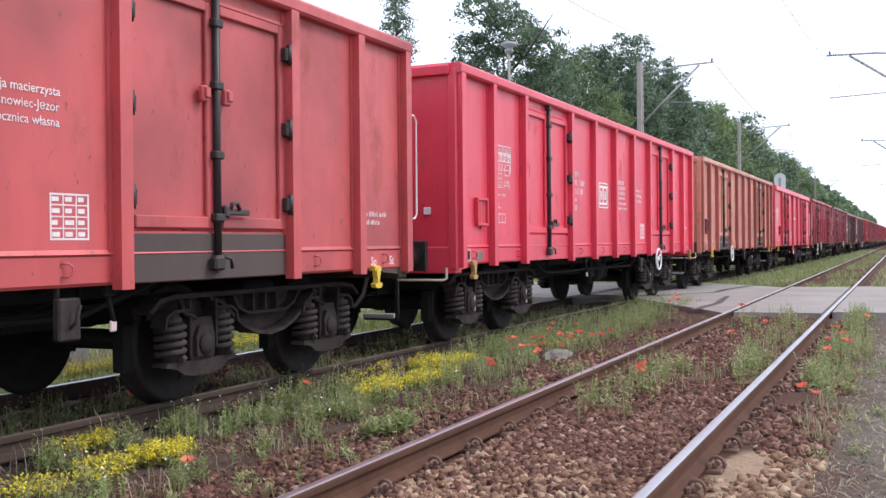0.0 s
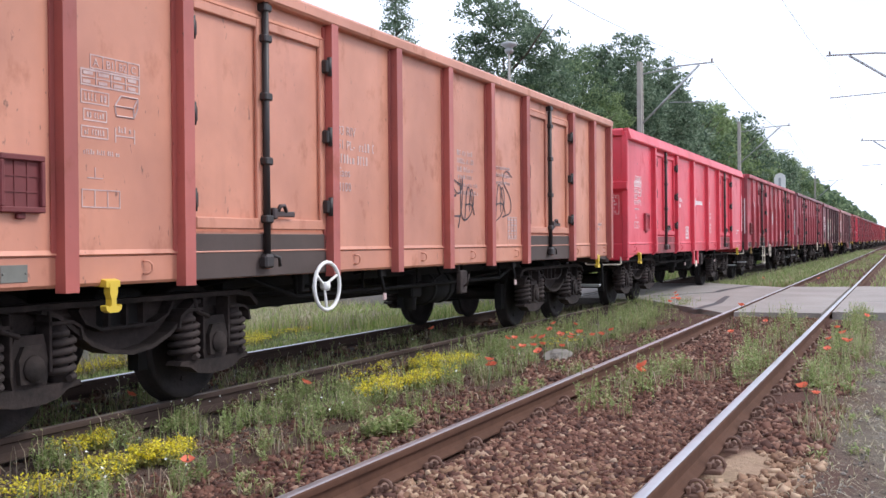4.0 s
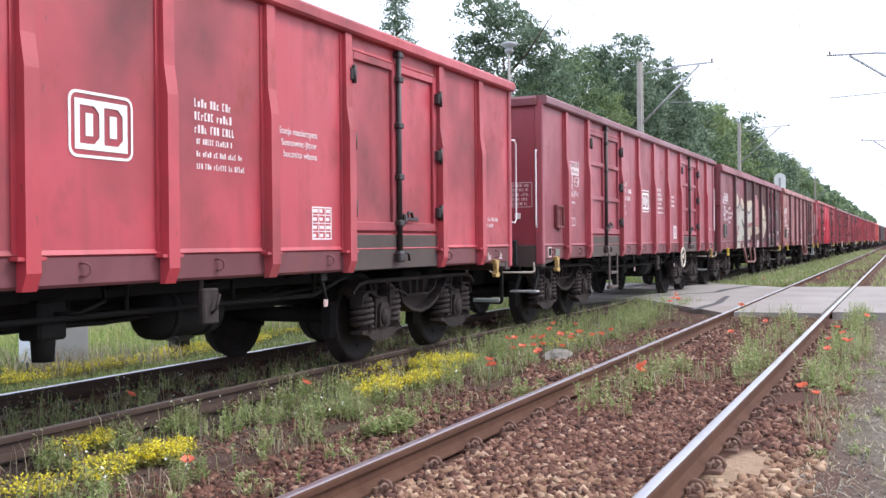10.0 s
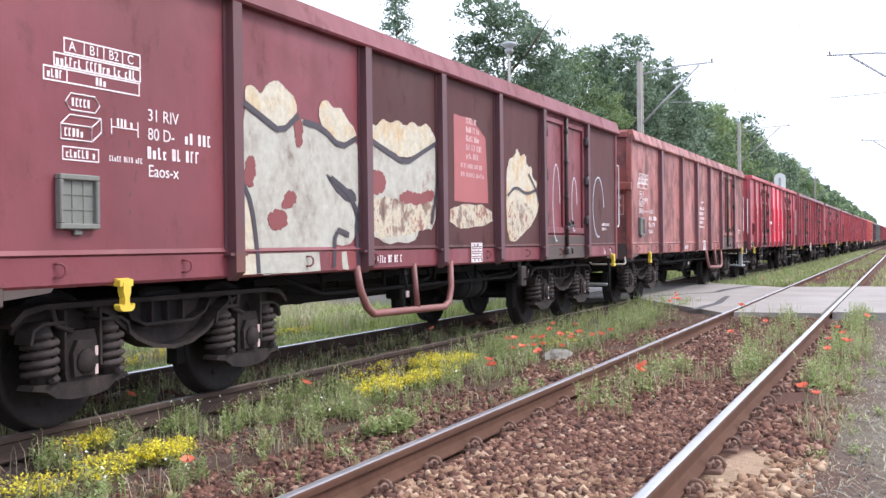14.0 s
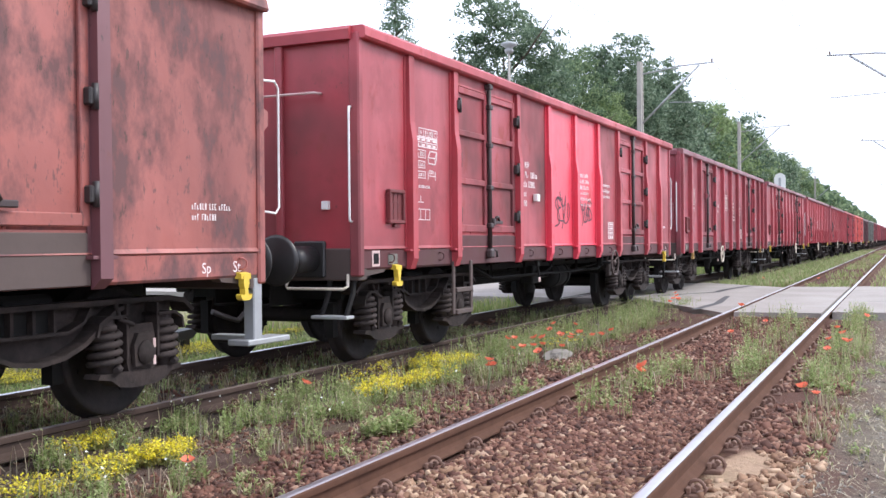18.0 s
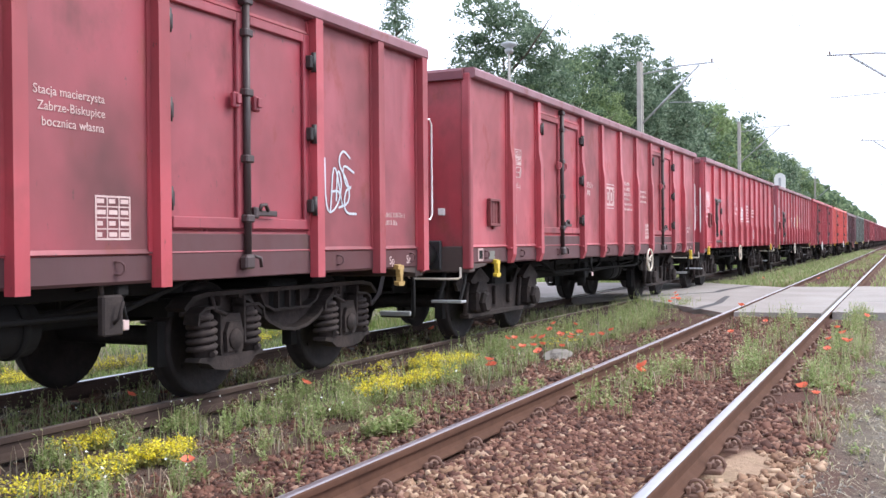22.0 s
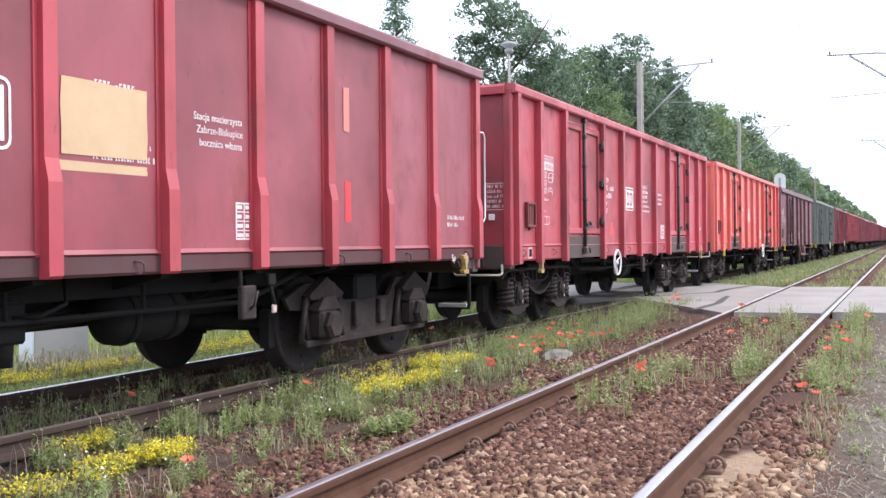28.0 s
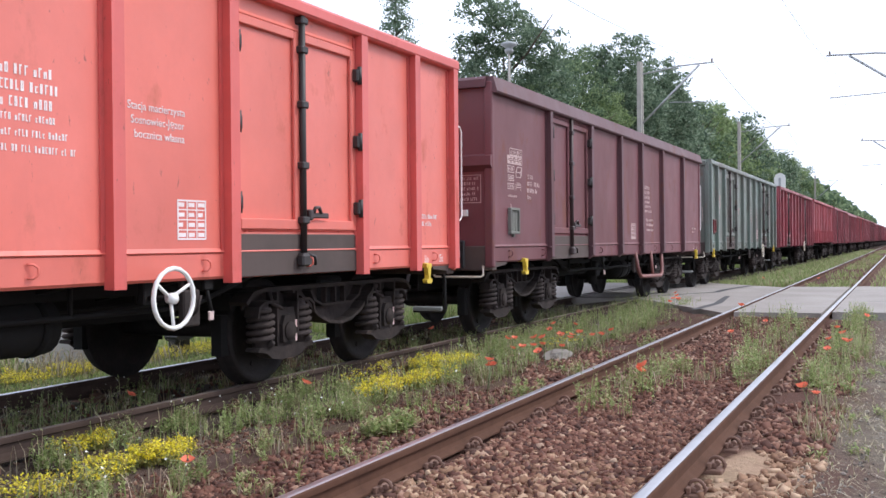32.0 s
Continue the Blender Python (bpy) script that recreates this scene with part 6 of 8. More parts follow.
scribble(8, -0.92, 1.42, 0.72, 0.5, 0, M_SPRAY_BLACK, 0.02, 4)
scribble(8, 0.30, 1.46, 0.70, 0.38, 2, M_SPRAY_BLACK, 0.022, 4)
scribble(2, 0.05, 1.4, 0.85, 0.6, 1, M_SPRAY_BLACK, 0.018, 4)
scribble(2, 1.25, 1.4, 0.75, 0.7, 3, M_SPRAY_BLACK, 0.018, 3)
scribble(9, 4.5, 1.42, 0.62, 0.62, 3, M_SPRAY_PALE, 0.02, 4)
g = Geo()
g.box(PANEL + 0.004, PANEL + 0.07, -1.78, -1.68, 1.74, 1.84, 0.008)
on(8, g, M_WHITE, "small white lamp bracket", "side_lamp_bracket")
# patches on the many-ribbed wagon
for k, (y, z, a, b, m) in enumerate(((-2.85, 1.66, 0.42, 0.36, M_PRIMER), (-2.72, 1.72, 0.26, 0.24, M_PRIMER), (-2.6, 2.1, 0.2, 0.18, M_PRIMER), (-1.98, 2.2, 0.42, 0.42, M_PRIMER), (-2.3, 1.72, 0.16, 0.3, M_PRIMER),
                                     (0.12, 1.76, 0.74, 0.46, M_TAN_PATCH), (0.1, 1.66, 0.76, 0.06, M_TAN_PATCH), (3.42, 1.4, 0.1, 0.36, M_FRESH), (3.40, 2.2, 0.1, 0.4, M_PRIMER), (-2.2, 2.0, 0.12, 0.24, M_FRESH), (-1.5, 2.48, 0.2, 0.05, M_FRESH))):
    on(12, blot([(0, 0), (1, 0), (1, 1), (0, 1)], y, z, a, b, 1 + k % 3, 60 + k, 0.012), m, "square patch of different paint", "paint_patch")
for i, y, z in ((10, -2.3, 1.35), (11, -4.0, 1.16), (13, -1.9, 1.3)):
    on(i, blot([(0, 0), (1, 0), (0.8, 1), (0.2, 1)], y, z, 0.26, 0.22, 1, 80 + i, 0.05), M_FRESH, "small fresh red touch-up", "paint_patch")

# ---- ground ----
def height(x, y):
    """Lie of the land: two low ballast beds, a shallow dip beyond the far track."""
    z = -0.235
    if x < -7.6:
        z -= 0.22 * min(1.0, (-7.6 - x) / 1.6)
    for c, top in ((NEAR_X, -0.172), (far_x(min(y, 200.0)), -0.235)):
        d = abs(x - c)
        k = max(0.0, min(1.0, (1.75 - d) / 0.6))
        z = z + (top - z) * k
    if abs(x) < 14 and -4 < y < 60:
        z += 0.022 * noise.noise((x * 1.3, y * 1.3, 0.3)) + 0.012 * noise.noise((x * 4.0, y * 4.0, 1.7))
    if x > -7.5:
        k = max(0.0, min(1.0, 1.0 - max(16.9 + max(0.0, -2.7 - x) * 1.5 - y, y - 27.0, 0.0) / 1.8))
        z += k * (-0.075 - z) if k < 1.0 else (-0.14 - z)
    return z


def ground_material():
    n = Net("trackside_ground", 0.95, 0.0, 0.15)
    pos = n.tree.nodes.new("ShaderNodeSeparateXYZ")
    n.link(n.geo.outputs["Position"], pos.inputs[0])
    wob = n.noise(n.place((1, 1, 1), world=True), 0.9, 4, 0.6, 0.0, 1.0)
    x = n.math("ADD", pos.outputs["X"], n.math("MULTIPLY", n.math("SUBTRACT", wob, 0.5), 1.1))
    col = n.ramp(n.span(x, -11.0, 2.0), [
        (0.0, (0.10, 0.13, 0.045)), (0.20, (0.12, 0.14, 0.05)), (0.26, (0.075, 0.060, 0.050)), (0.45, (0.078, 0.058, 0.052)), (0.50, (0.125, 0.088, 0.074)),
        (0.56, (0.125, 0.072, 0.058)), (0.63, (0.125, 0.058, 0.045)), (0.775, (0.13, 0.062, 0.046)), (0.80, (0.15, 0.085, 0.066)), (0.82, (0.17, 0.125, 0.10)), (0.845, (0.215, 0.19, 0.15)), (1.0, (0.225, 0.205, 0.165))])
    fine = n.noise(n.place((1, 1, 1), world=True), 16.0, 6, 0.7, 0.3, 0.7)
    col = n.mix(n.math("MULTIPLY", fine, 0.55), col, (0.05, 0.035, 0.03))
    dx = n.math("DIVIDE", n.math("ADD", pos.outputs["X"], 0.80), 0.26)
    dy = n.math("DIVIDE", n.math("SUBTRACT", pos.outputs["Y"], 5.7), 1.0)
    far = n.math("ADD", n.math("ADD", n.math("MULTIPLY", dx, dx), n.math("MULTIPLY", dy, dy)), n.math("MULTIPLY", n.math("SUBTRACT", wob, 0.5), 2.4))
    col = n.mix(n.math("MULTIPLY", n.span(far, 1.15, 0.75), n.span(fine, 0.0, 1.0, 1.0, 0.55)), col, (0.46, 0.32, 0.22))
    green = n.noise(n.place((1, 1, 1), world=True), 1.7, 5, 0.65, 0.52, 0.66)
    col = n.mix(n.math("MULTIPLY", green, 0.3), col, (0.12, 0.13, 0.05))
    n.bump(fine, 0.7, 0.03)
    return n.done(col)


gx = [-3000, -900, -300, -120, -60, -35, -22, -16, -13, -11] + [-10 + 0.22 * k for k in range(59)] + [3.6, 5, 8, 14, 25, 60, 150, 500, 3000]
gy = [-600, -100, -30, -12, -6, -3] + [-2 + 0.24 * k for k in range(80)] + [17.4 + 0.6 * k for k in range(40)] + [42, 46, 52, 60, 75, 100, 140, 200, 320, 600, 1200, 4000]
gv = np.array([(x, y, height(x, y)) for y in gy for x in gx])
nx = len(gx)
gf = np.array([(j * nx + i, j * nx + i + 1, (j + 1) * nx + i + 1, (j + 1) * nx + i) for j in range(len(gy) - 1) for i in range(nx - 1)])
ground = soup("ground", gv, gf, ground_material(), "reddish stony trackside ground with thin weeds", "ground", "structure")
ground.data.polygons.foreach_set("use_smooth", [True] * len(gf))

# ---- tracks ----
def rail_meshes(y0, y1, side_mat):
    """A flat-bottomed rail: foot, web and head, and the polished running band on top."""
    half = [(0.0625, -0.15), (0.0625, -0.139), (0.02, -0.122), (0.009, -0.105), (0.009, -0.052), (0.034, -0.04), (0.036, -0.014), (0.034, -0.006), (0.030, -0.0035)]
    prof = [(-x, z) for x, z in half] + [(x, z) for x, z in reversed(half)]
    g = Geo()
    g.prism(prof, "y", y0, y1)
    h = Geo()
    h.prism([(-0.030, -0.0034), (-0.018, 0.0), (0.018, 0.0), (0.030, -0.0034)], "y", y0, y1)
    return g.mesh("rail", side_mat), h.mesh("rail_head", M_RAIL_TOP)


def sleeper_mesh():
    g = Geo()
    g.prism([(-0.13, -0.35), (-0.13, -0.24), (-0.10, -0.215), (0.10, -0.215), (0.13, -0.24), (0.13, -0.35)], "x", -1.1, 1.1)
    return g.mesh("sleeper", M_SLEEPER)


def plate_mesh():
    """Ribbed base plate under the rail."""
    g = Geo()
    g.box(-0.15, 0.15, -0.07, 0.07, -0.216, -0.1515, 0.006)
    for s in (-1, 1):
        g.box(s * 0.078 - 0.012, s * 0.078 + 0.012, -0.065, 0.065, -0.151, -0.118, 0.004)
    return g.mesh("base_plate", M_CLIP)


def clip_mesh():
    """Coiled spring clip standing on edge beside the foot, with its bolt."""
    g = Geo()
    coil = [(0.043 * math.cos(a) + 0.004, -0.022 + 0.007 * a, -0.126 + 0.041 * math.sin(a)) for a in [0.45 * i for i in range(15)]]
    g.tube(coil, 0.0105, 6)
    g.box(-0.05, 0.0, -0.03, 0.03, -0.152, -0.122, 0.006)
    g.lathe([(0.017, -0.015), (0.017, 0.03), (0.0, 0.034)], "y", 8, (0.004, 0, -0.126))
    return g.mesh("rail_clip", M_CLIP)


me_sleeper, me_plate, me_clip = sleeper_mesh(), plate_mesh(), clip_mesh()


def track(name, x, z, side_mat, label, first, gap=0.62):
    t = thing(name, label, "railway track", "", "structure", (x, 0, z))
    ra, he = rail_meshes(-8.0, 700.0, side_mat)
    top = {1: M_RAIL_TOP if x > -4 else M_DULL_TOP, -1: M_RAIL_TOP}
    for s in (-1, 1):
        rl = piece("rail", ra, t, at=(s * GAUGE, 0, 0))
        piece("rail_head", he, rl, top[s], label="polished running surface" if top[s] is M_RAIL_TOP else "dull brownish running surface")
    k = 0
    y = first
    while y < 48:
        if not 16.9 < y < 27.2:
            piece("sleeper", me_sleeper, t, at=(0, y, 0))
            if y < 30:
                for s in (-1, 1):
                    piece("base_plate", me_plate, t, at=(s * GAUGE, y, 0))
                    if y > 9.5:
                        continue
                    for d, turn in ((-0.112, 180), (0.112, 0)):
                        piece("rail_clip", me_clip, t, at=(s * GAUGE + d, y, 0), turn=(0, 0, turn))
        y += gap
    return t


track("near_track", NEAR_X, 0.0, M_RAIL_SIDE, "empty railway track with bright worn rails", -1.49)
track("far_track", FAR_X, FAR_Z, M_FAR_SIDE, "overgrown railway track under the train", -1.2).matrix_basis = FAR_LINE @ pose(FAR_X, 0, FAR_Z)


# ---- level crossing ----
def crossing_material():
    n = Net("worn_pale_asphalt", 0.85, 0.0, 0.3)
    a = n.noise(n.place((1, 1, 1), world=True), 40.0, 5, 0.7, 0.3, 0.7)
    b = n.noise(n.place((0.5, 0.5, 1), world=True), 1.1, 4, 0.6)
    col = n.mix(b, (0.36, 0.33, 0.305), (0.28, 0.25, 0.225))
    col = n.mix(n.math("MULTIPLY", a, 0.35), col, (0.14, 0.13, 0.13))
    n.bump(a, 0.4, 0.006)
    return n.done(col)


M_ASPHALT = crossing_material()
M_TAR = plain("tarred_joint", (0.05, 0.048, 0.05), 0.7, 0.0, 0.4, 20.0, 0.3)
crossing = thing("level_crossing", "pale grey asphalt level crossing over both tracks", "road crossing", "", "structure")


def slab(x0, x1, ya0, ya1, yb0, yb1, z):
    """A road panel from x0 to x1; its two ends may run askew."""
    g = Geo()
    g.add([(x0, ya0, z - 0.3), (x1, ya1, z - 0.3), (x1, yb1, z - 0.3), (x0, yb0, z - 0.3), (x0, ya0, z), (x1, ya1, z), (x1, yb1, z), (x0, yb0, z)],
          [(0, 3, 2, 1), (4, 5, 6, 7), (0, 1, 5, 4), (1, 2, 6, 5), (2, 3, 7, 6), (3, 0, 4, 7)])
    return g


part("road_panel", slab(NEAR_X - GAUGE + 0.09, NEAR_X + GAUGE - 0.09, 16.9, 17.0, 26.4, 26.6, -0.008), M_ASPHALT, crossing)
part("road_panel", slab(NEAR_X + GAUGE + 0.05, 9.0, 17.4, 18.6, 27.0, 26.6, -0.012), M_ASPHALT, crossing)
part("road_panel", slab(FAR_X + GAUGE + 0.06, NEAR_X - GAUGE - 0.05, 21.0, 16.9, 29.0, 26.4, -0.03), M_ASPHALT, crossing)
part("road_panel", slab(FAR_X - GAUGE + 0.09, FAR_X + GAUGE - 0.09, 21.0, 21.0, 29.0, 29.0, -0.056), M_ASPHALT, crossing)
part("road_panel", slab(-60.0, FAR_X - GAUGE - 0.06, 21.2, 21.2, 29.2, 29.2, -0.066), M_ASPHALT, crossing)
for pts in ([(-4.9, 21.6), (-4.4, 22.6), (-3.9, 23.6), (-3.9, 25.0), (-3.6, 27.2)], [(-3.3, 17.6), (-3.2, 19.5), (-3.4, 22.0)], [(-0.6, 20.5), (0.4, 20.9), (1.6, 20.8)]):
    g = Geo()
    rj = random.Random(len(pts))
    k = len(pts)
    g.add([(x - 0.05 - rj.uniform(0, 0.04), y, -0.0085 if x > -1 else -0.0265) for x, y in pts] + [(x + 0.05 + rj.uniform(0, 0.04), y, -0.0085 if x > -1 else -0.0265) for x, y in pts], [(j, j + 1, j + 1 + k, j + k) for j in range(k - 1)])
    part("tar_joint", g, M_TAR, crossing, "dark tarred joint")

# ---- overhead line masts ----
def mast(x, y, top, arm_x, arm_z, label):
    """Twin-legged concrete mast with a raking cantilever towards arm_x."""
    m = thing("catenary_mast", label, "mast", "overhead line masts", "", (x, y, -0.4))
    s = 1 if arm_x > x else -1
    h = top + 0.4
    for d in (-0.13, 0.13):
        g = Geo()
        g.prism([(-0.10, 0.0), (0.10, 0.0), (0.07, h), (-0.07, h)], "y", d - 0.07, d + 0.07)
        part("leg", g, M_CONCRETE, m)
    for k in range(9):
        g = Geo()
        z = 0.8 + k * (h - 1.4) / 8
        g.box(-0.06, 0.06, -0.07, 0.07, z - 0.08, z + 0.08, 0.01)
        part("spacer", g, M_CONCRETE, m)
    a, zt = arm_x - x, arm_z + 0.4
    g = Geo()
    g.tube([(s * 0.1, 0, zt - 2.0), (a * 0.83, 0, zt - 0.02)], 0.04, 8)
    part("raking_tube", g, M_GALV, m)
    g = Geo()
    g.tube([(s * 0.1, 0, zt - 0.2), (a * 0.6, 0, zt), (a * 1.03, 0, zt + 0.04)], 0.03, 6)
    part("top_tube", g, M_GALV, m)
    g = Geo()
    g.tube([(a * 0.42, 0, zt - 1.3), (a * 1.0, 0, zt - 1.38)], 0.018, 6)
    part("steady_arm", g, M_GALV, m)
    g = Geo()
    g.lathe([(0.02, 0.0), (0.04, 0.03), (0.02, 0.06), (0.04, 0.09), (0.02, 0.12), (0.03, 0.15)], "z", 10, (a, 0, zt + 0.03))
    part("insulator", g, M_INSUL, m)
    g = Geo()
    g.tube([(a, 0, zt), (a * 1.0, 0.0, zt - 0.8), (a * 1.0, 0, zt - 1.38)], 0.005, 5)
    part("dropper", g, M_WIRE, m)
    return m


mast(-8.8, 36.9, 7.75, -6.2, 7.5, "weathered twin-leg concrete catenary mast")
mast(-8.8, 61.6, 8.15, -6.0, 7.75, "weathered twin-leg concrete catenary mast")
mast(1.35, 36.0, 8.4, -2.2, 7.25, "concrete catenary mast beside the near track")
mast(1.4, 62.0, 8.0, -2.1, 6.7, "concrete catenary mast beside the near track")
mast(-8.8, 118.0, 8.2, -6.0, 7.6, "weathered twin-leg concrete catenary mast")
mast(1.4, 118.0, 8.0, -2.1, 6.9, "concrete catenary mast beside the near track")


def wire(name, pts, r, label):
    g = Geo()
    g.tube(pts, r, 5)
    ob = new(name, g.mesh(name, M_WIRE))
    return tagged(ob, label, "overhead wire", "overhead wires")


M_LAMP = plain("pale_grey_enamel", (0.34, 0.36, 0.37), 0.5, 0.0, 0.2, 10.0, 0.05)
for x, zu, s1, r in ((-5.99, 7.35, 1.75, 0.010), (-2.1, 6.95, 1.5, 0.004)):
    ys = (-24.0, 36.5, 61.8, 118.0, 300.0)
    up = []
    for a, b in zip(ys, ys[1:]):
        for k in range(12):
            f = k / 12
            up.append((x, a + (b - a) * f, zu - 4 * f * (1 - f) * (s1 if a < 0 else min(1.0, (b - a) / 60))))
    wire("messenger_wire", up, r, "sagging pale blue-green overhead wire")


# ---- street lamp behind the train ----
def street_lamp(x, y, top):
    s = thing("street_lamp", "grey street lamp with a white dish on a pole", "street lamp", "", "", (x, y, -0.45))
    h = top + 0.45
    g = Geo()
    g.tube([(0, 0, 0), (0, 0, h * 0.72), (0, 0, h - 0.1)], [0.07, 0.055, 0.026], 10)
    part("pole", g, M_CONCRETE, s)
    g = Geo()
    g.lathe([(0.05, -0.14), (0.08, -0.09), (0.23, 0.0), (0.20, 0.05), (0.08, 0.09), (0.0, 0.10)], "z", 18, (0, 0, h))
    part("shade", g, M_LAMP, s)
    g = Geo()
    g.lathe([(0.0, -0.26), (0.10, -0.22), (0.13, -0.14), (0.08, -0.08)], "z", 12, (0, 0, h))
    part("lamp_glass", g, M_GALV, s)
    return s


street_lamp(-9.6, 25.4, 6.45)

# ---- white round-topped board on a mast, over the distant wagons ----
def round_board(x, y, z):
    s = thing("signal_board", "white round-topped board on a post", "sign", "", "", (x, y, -0.4))
    g = Geo()
    pts = [(-0.42, 0.0), (0.42, 0.0), (0.42, 0.85)] + [(0.42 * math.cos(radians(a)), 0.85 + 0.42 * math.sin(radians(a))) for a in range(15, 180, 15)] + [(-0.42, 0.85)]
    g.prism([(p[0], p[1] + z + 0.4) for p in pts], "y", -0.03, 0.03)
    part("board", g, M_WHITE, s)
    g = Geo()
    g.tube([(0, 0.08, 0), (0, 0.08, z + 0.9)], 0.07, 8)
    part("post", g, M_GALV, s)
    g = Geo()
    g.box(-0.09, 0.09, -0.05, -0.03, z + 0.6, z + 1.3, 0.01)
    part("slot", g, M_GALV, s)
    return s


round_board(-8.6, 81.2, 5.0)

# ---- relay cabinet and black lantern beyond the far track ----
def cabinet(x, y):
    c = thing("relay_cabinet", "grey metal trackside cabinet with a pale end", "cabinet", "", "", (x, y, -0.46))
    g = Geo()
    g.box(-0.18, 0.18, -0.38, 0.40, 0.08, 1.15, 0.012)
    part("body", g, M_GREY_BOX, c)
    g = Geo()
    g.box(-0.185, 0.185, -0.405, -0.383, 0.10, 1.12, 0.008)
    part("door", g, M_PALE_BOX, c, "pale blue-white painted end door")
    g = Geo()
    g.box(-0.22, 0.22, -0.43, 0.44, 1.15, 1.20, 0.02)
    part("lid", g, M_GREY_BOX, c)
    g = Geo()
    g.box(-0.15, 0.15, -0.34, 0.36, 0.0, 0.08, 0.0)
    part("plinth", g, M_CONCRETE, c)
    c.rotation_euler = (0, 0, radians(-15))
    return c


cabinet(-10.36, 10.12)


def lantern(x, y):
    """Low black point lantern on two stub legs."""
    c = thing("point_lantern", "small black iron trackside stand on two legs", "trackside fitting", "", "", (x, y, -0.44))
    g = Geo()
    g.prism([(-0.20, 0.26), (-0.16, 0.34), (0.24, 0.36), (0.26, 0.30), (0.16, 0.22), (-0.16, 0.20)], "x", -0.12, 0.12)
    part("top", g, M_BLACK, c)
    for yy in (-0.11, 0.10):
        g = Geo()
        g.prism([(yy - 0.05, 0.0), (yy + 0.05, 0.0), (yy + 0.065, 0.24), (yy - 0.065, 0.24)], "x", -0.06, 0.06)
        part("leg", g, M_BLACK, c)
    g = Geo()
    g.box(-0.03, 0.03, 0.24, 0.29, 0.26, 0.31, 0.006)
    part("reflector", g, M_WHITE, c, "small white reflector")
    return c


lantern(-9.72, 11.9)

# ---- lump of concrete between the tracks ----
def rubble(x, y):
    rnd = random.Random(5)
    bm = bmesh.new()
    bmesh.ops.create_icosphere(bm, subdivisions=3, radius=1.0)
    for v in bm.verts:
        n = noise.noise(v.co * 1.7) * 0.25 + noise.noise(v.co * 5) * 0.06
        v.co = Vector((v.co.x * 0.16, v.co.y * 0.30, max(v.co.z, -0.4) * 0.10)) * (1 + n)
    me = bpy.data.meshes.new("concrete_lump")
    bm.to_mesh(me)
    bm.free()
    me.materials.append(plain("dirty_concrete", (0.24, 0.22, 0.19), 0.95, 0.0, 0.5, 7.0, 0.6))
    ob = tagged(new("concrete_lump", me), "broken pale concrete lump in the weeds", "rubble")
    ob.location = (x, y, -0.225)
    return ob


rubble(-3.78, 11.6)


# ---- trees ----
def crown(rnd, cx, cz, rx, rz, clumps, leaves, size, base=0.0):
    """Leaf clumps spread through a lumpy crown; each leaf is a small folded piece."""
    vs, fs = [], []
    for _ in range(clumps):
        u, v = rnd.uniform(0, 2 * math.pi), rnd.uniform(-0.95, 1.0)
        rad = rnd.uniform(0.55, 1.0)
        k = math.sqrt(max(0, 1 - v * v)) * (1.0 if v < 0.2 else 1.0 - 0.25 * v)
        c = Vector((cx + rx * rad * k * math.cos(u), rx * rad * k * math.sin(u), cz + rz * rad * v))
        cr = rnd.uniform(0.45, 1.0) * rx * 0.27
        for _ in range(leaves):
            d = Vector((rnd.gauss(0, 1), rnd.gauss(0, 1), rnd.gauss(0, 0.75)))
            p = c + d * cr * 0.6
            a = Vector((rnd.gauss(0, 1), rnd.gauss(0, 1), rnd.gauss(0, 0.6))).normalized()
            b = a.orthogonal().normalized()
            b.rotate(Matrix.Rotation(rnd.uniform(0, 6.3), 3, a))
            s = size * rnd.uniform(0.6, 1.3)
            q = a.cross(b) * s * 0.55
            o = len(vs)
            vs += [p - b * s, p + q, p + b * s, p - q]
            fs.append((o, o + 1, o + 2, o + 3))
    return vs, fs


def trunk_geo(rnd, h, r, limbs, lean=0.0, reach=0.26):
    g = Geo()
    path = [(lean * (k / 5) ** 2 + rnd.uniform(-0.08, 0.08) * (k > 0), rnd.uniform(-0.08, 0.08) * (k > 0), h * k / 5) for k in range(6)]
    g.tube(path, [r * (1 - 0.16 * k) for k in range(6)], 8)
    for k in range(limbs):
        z = h * rnd.uniform(0.35, 0.95)
        a = rnd.uniform(0, 6.3)
        l = h * reach * rnd.uniform(0.7, 1.3)
        x0 = lean * (z / h) ** 2
        g.tube([(x0, 0, z), (x0 + 0.5 * l * math.cos(a), 0.5 * l * math.sin(a), z + 0.28 * l), (x0 + l * math.cos(a), l * math.sin(a), z + 0.7 * l)], [r * 0.4, r * 0.25, r * 0.08], 6)
    return g


# greens lifted and blued: the haze over the wood is put into them
M_LEAF = leafy("oak_leaves", [(0.0, (0.078, 0.123, 0.078)), (0.4, (0.132, 0.196, 0.111)), (0.75, (0.203, 0.277, 0.149)), (1.0, (0.342, 0.425, 0.236))], 0.5)
M_LEAF_BLUE = leafy("dark_green_leaves", [(0.0, (0.076, 0.120, 0.085)), (0.45, (0.137, 0.198, 0.128)), (0.8, (0.217, 0.288, 0.193)), (1.0, (0.354, 0.427, 0.317))], 0.55)
M_LEAF_LIGHT = leafy("light_leaves", [(0.0, (0.132, 0.187, 0.094)), (0.5, (0.209, 0.286, 0.132)), (1.0, (0.341, 0.418, 0.209))], 0.5)
M_NEEDLE = leafy("blue_green_needles", [(0.0, (0.110, 0.171, 0.122)), (0.6, (0.171, 0.244, 0.171)), (1.0, (0.268, 0.354, 0.244))], 0.4)


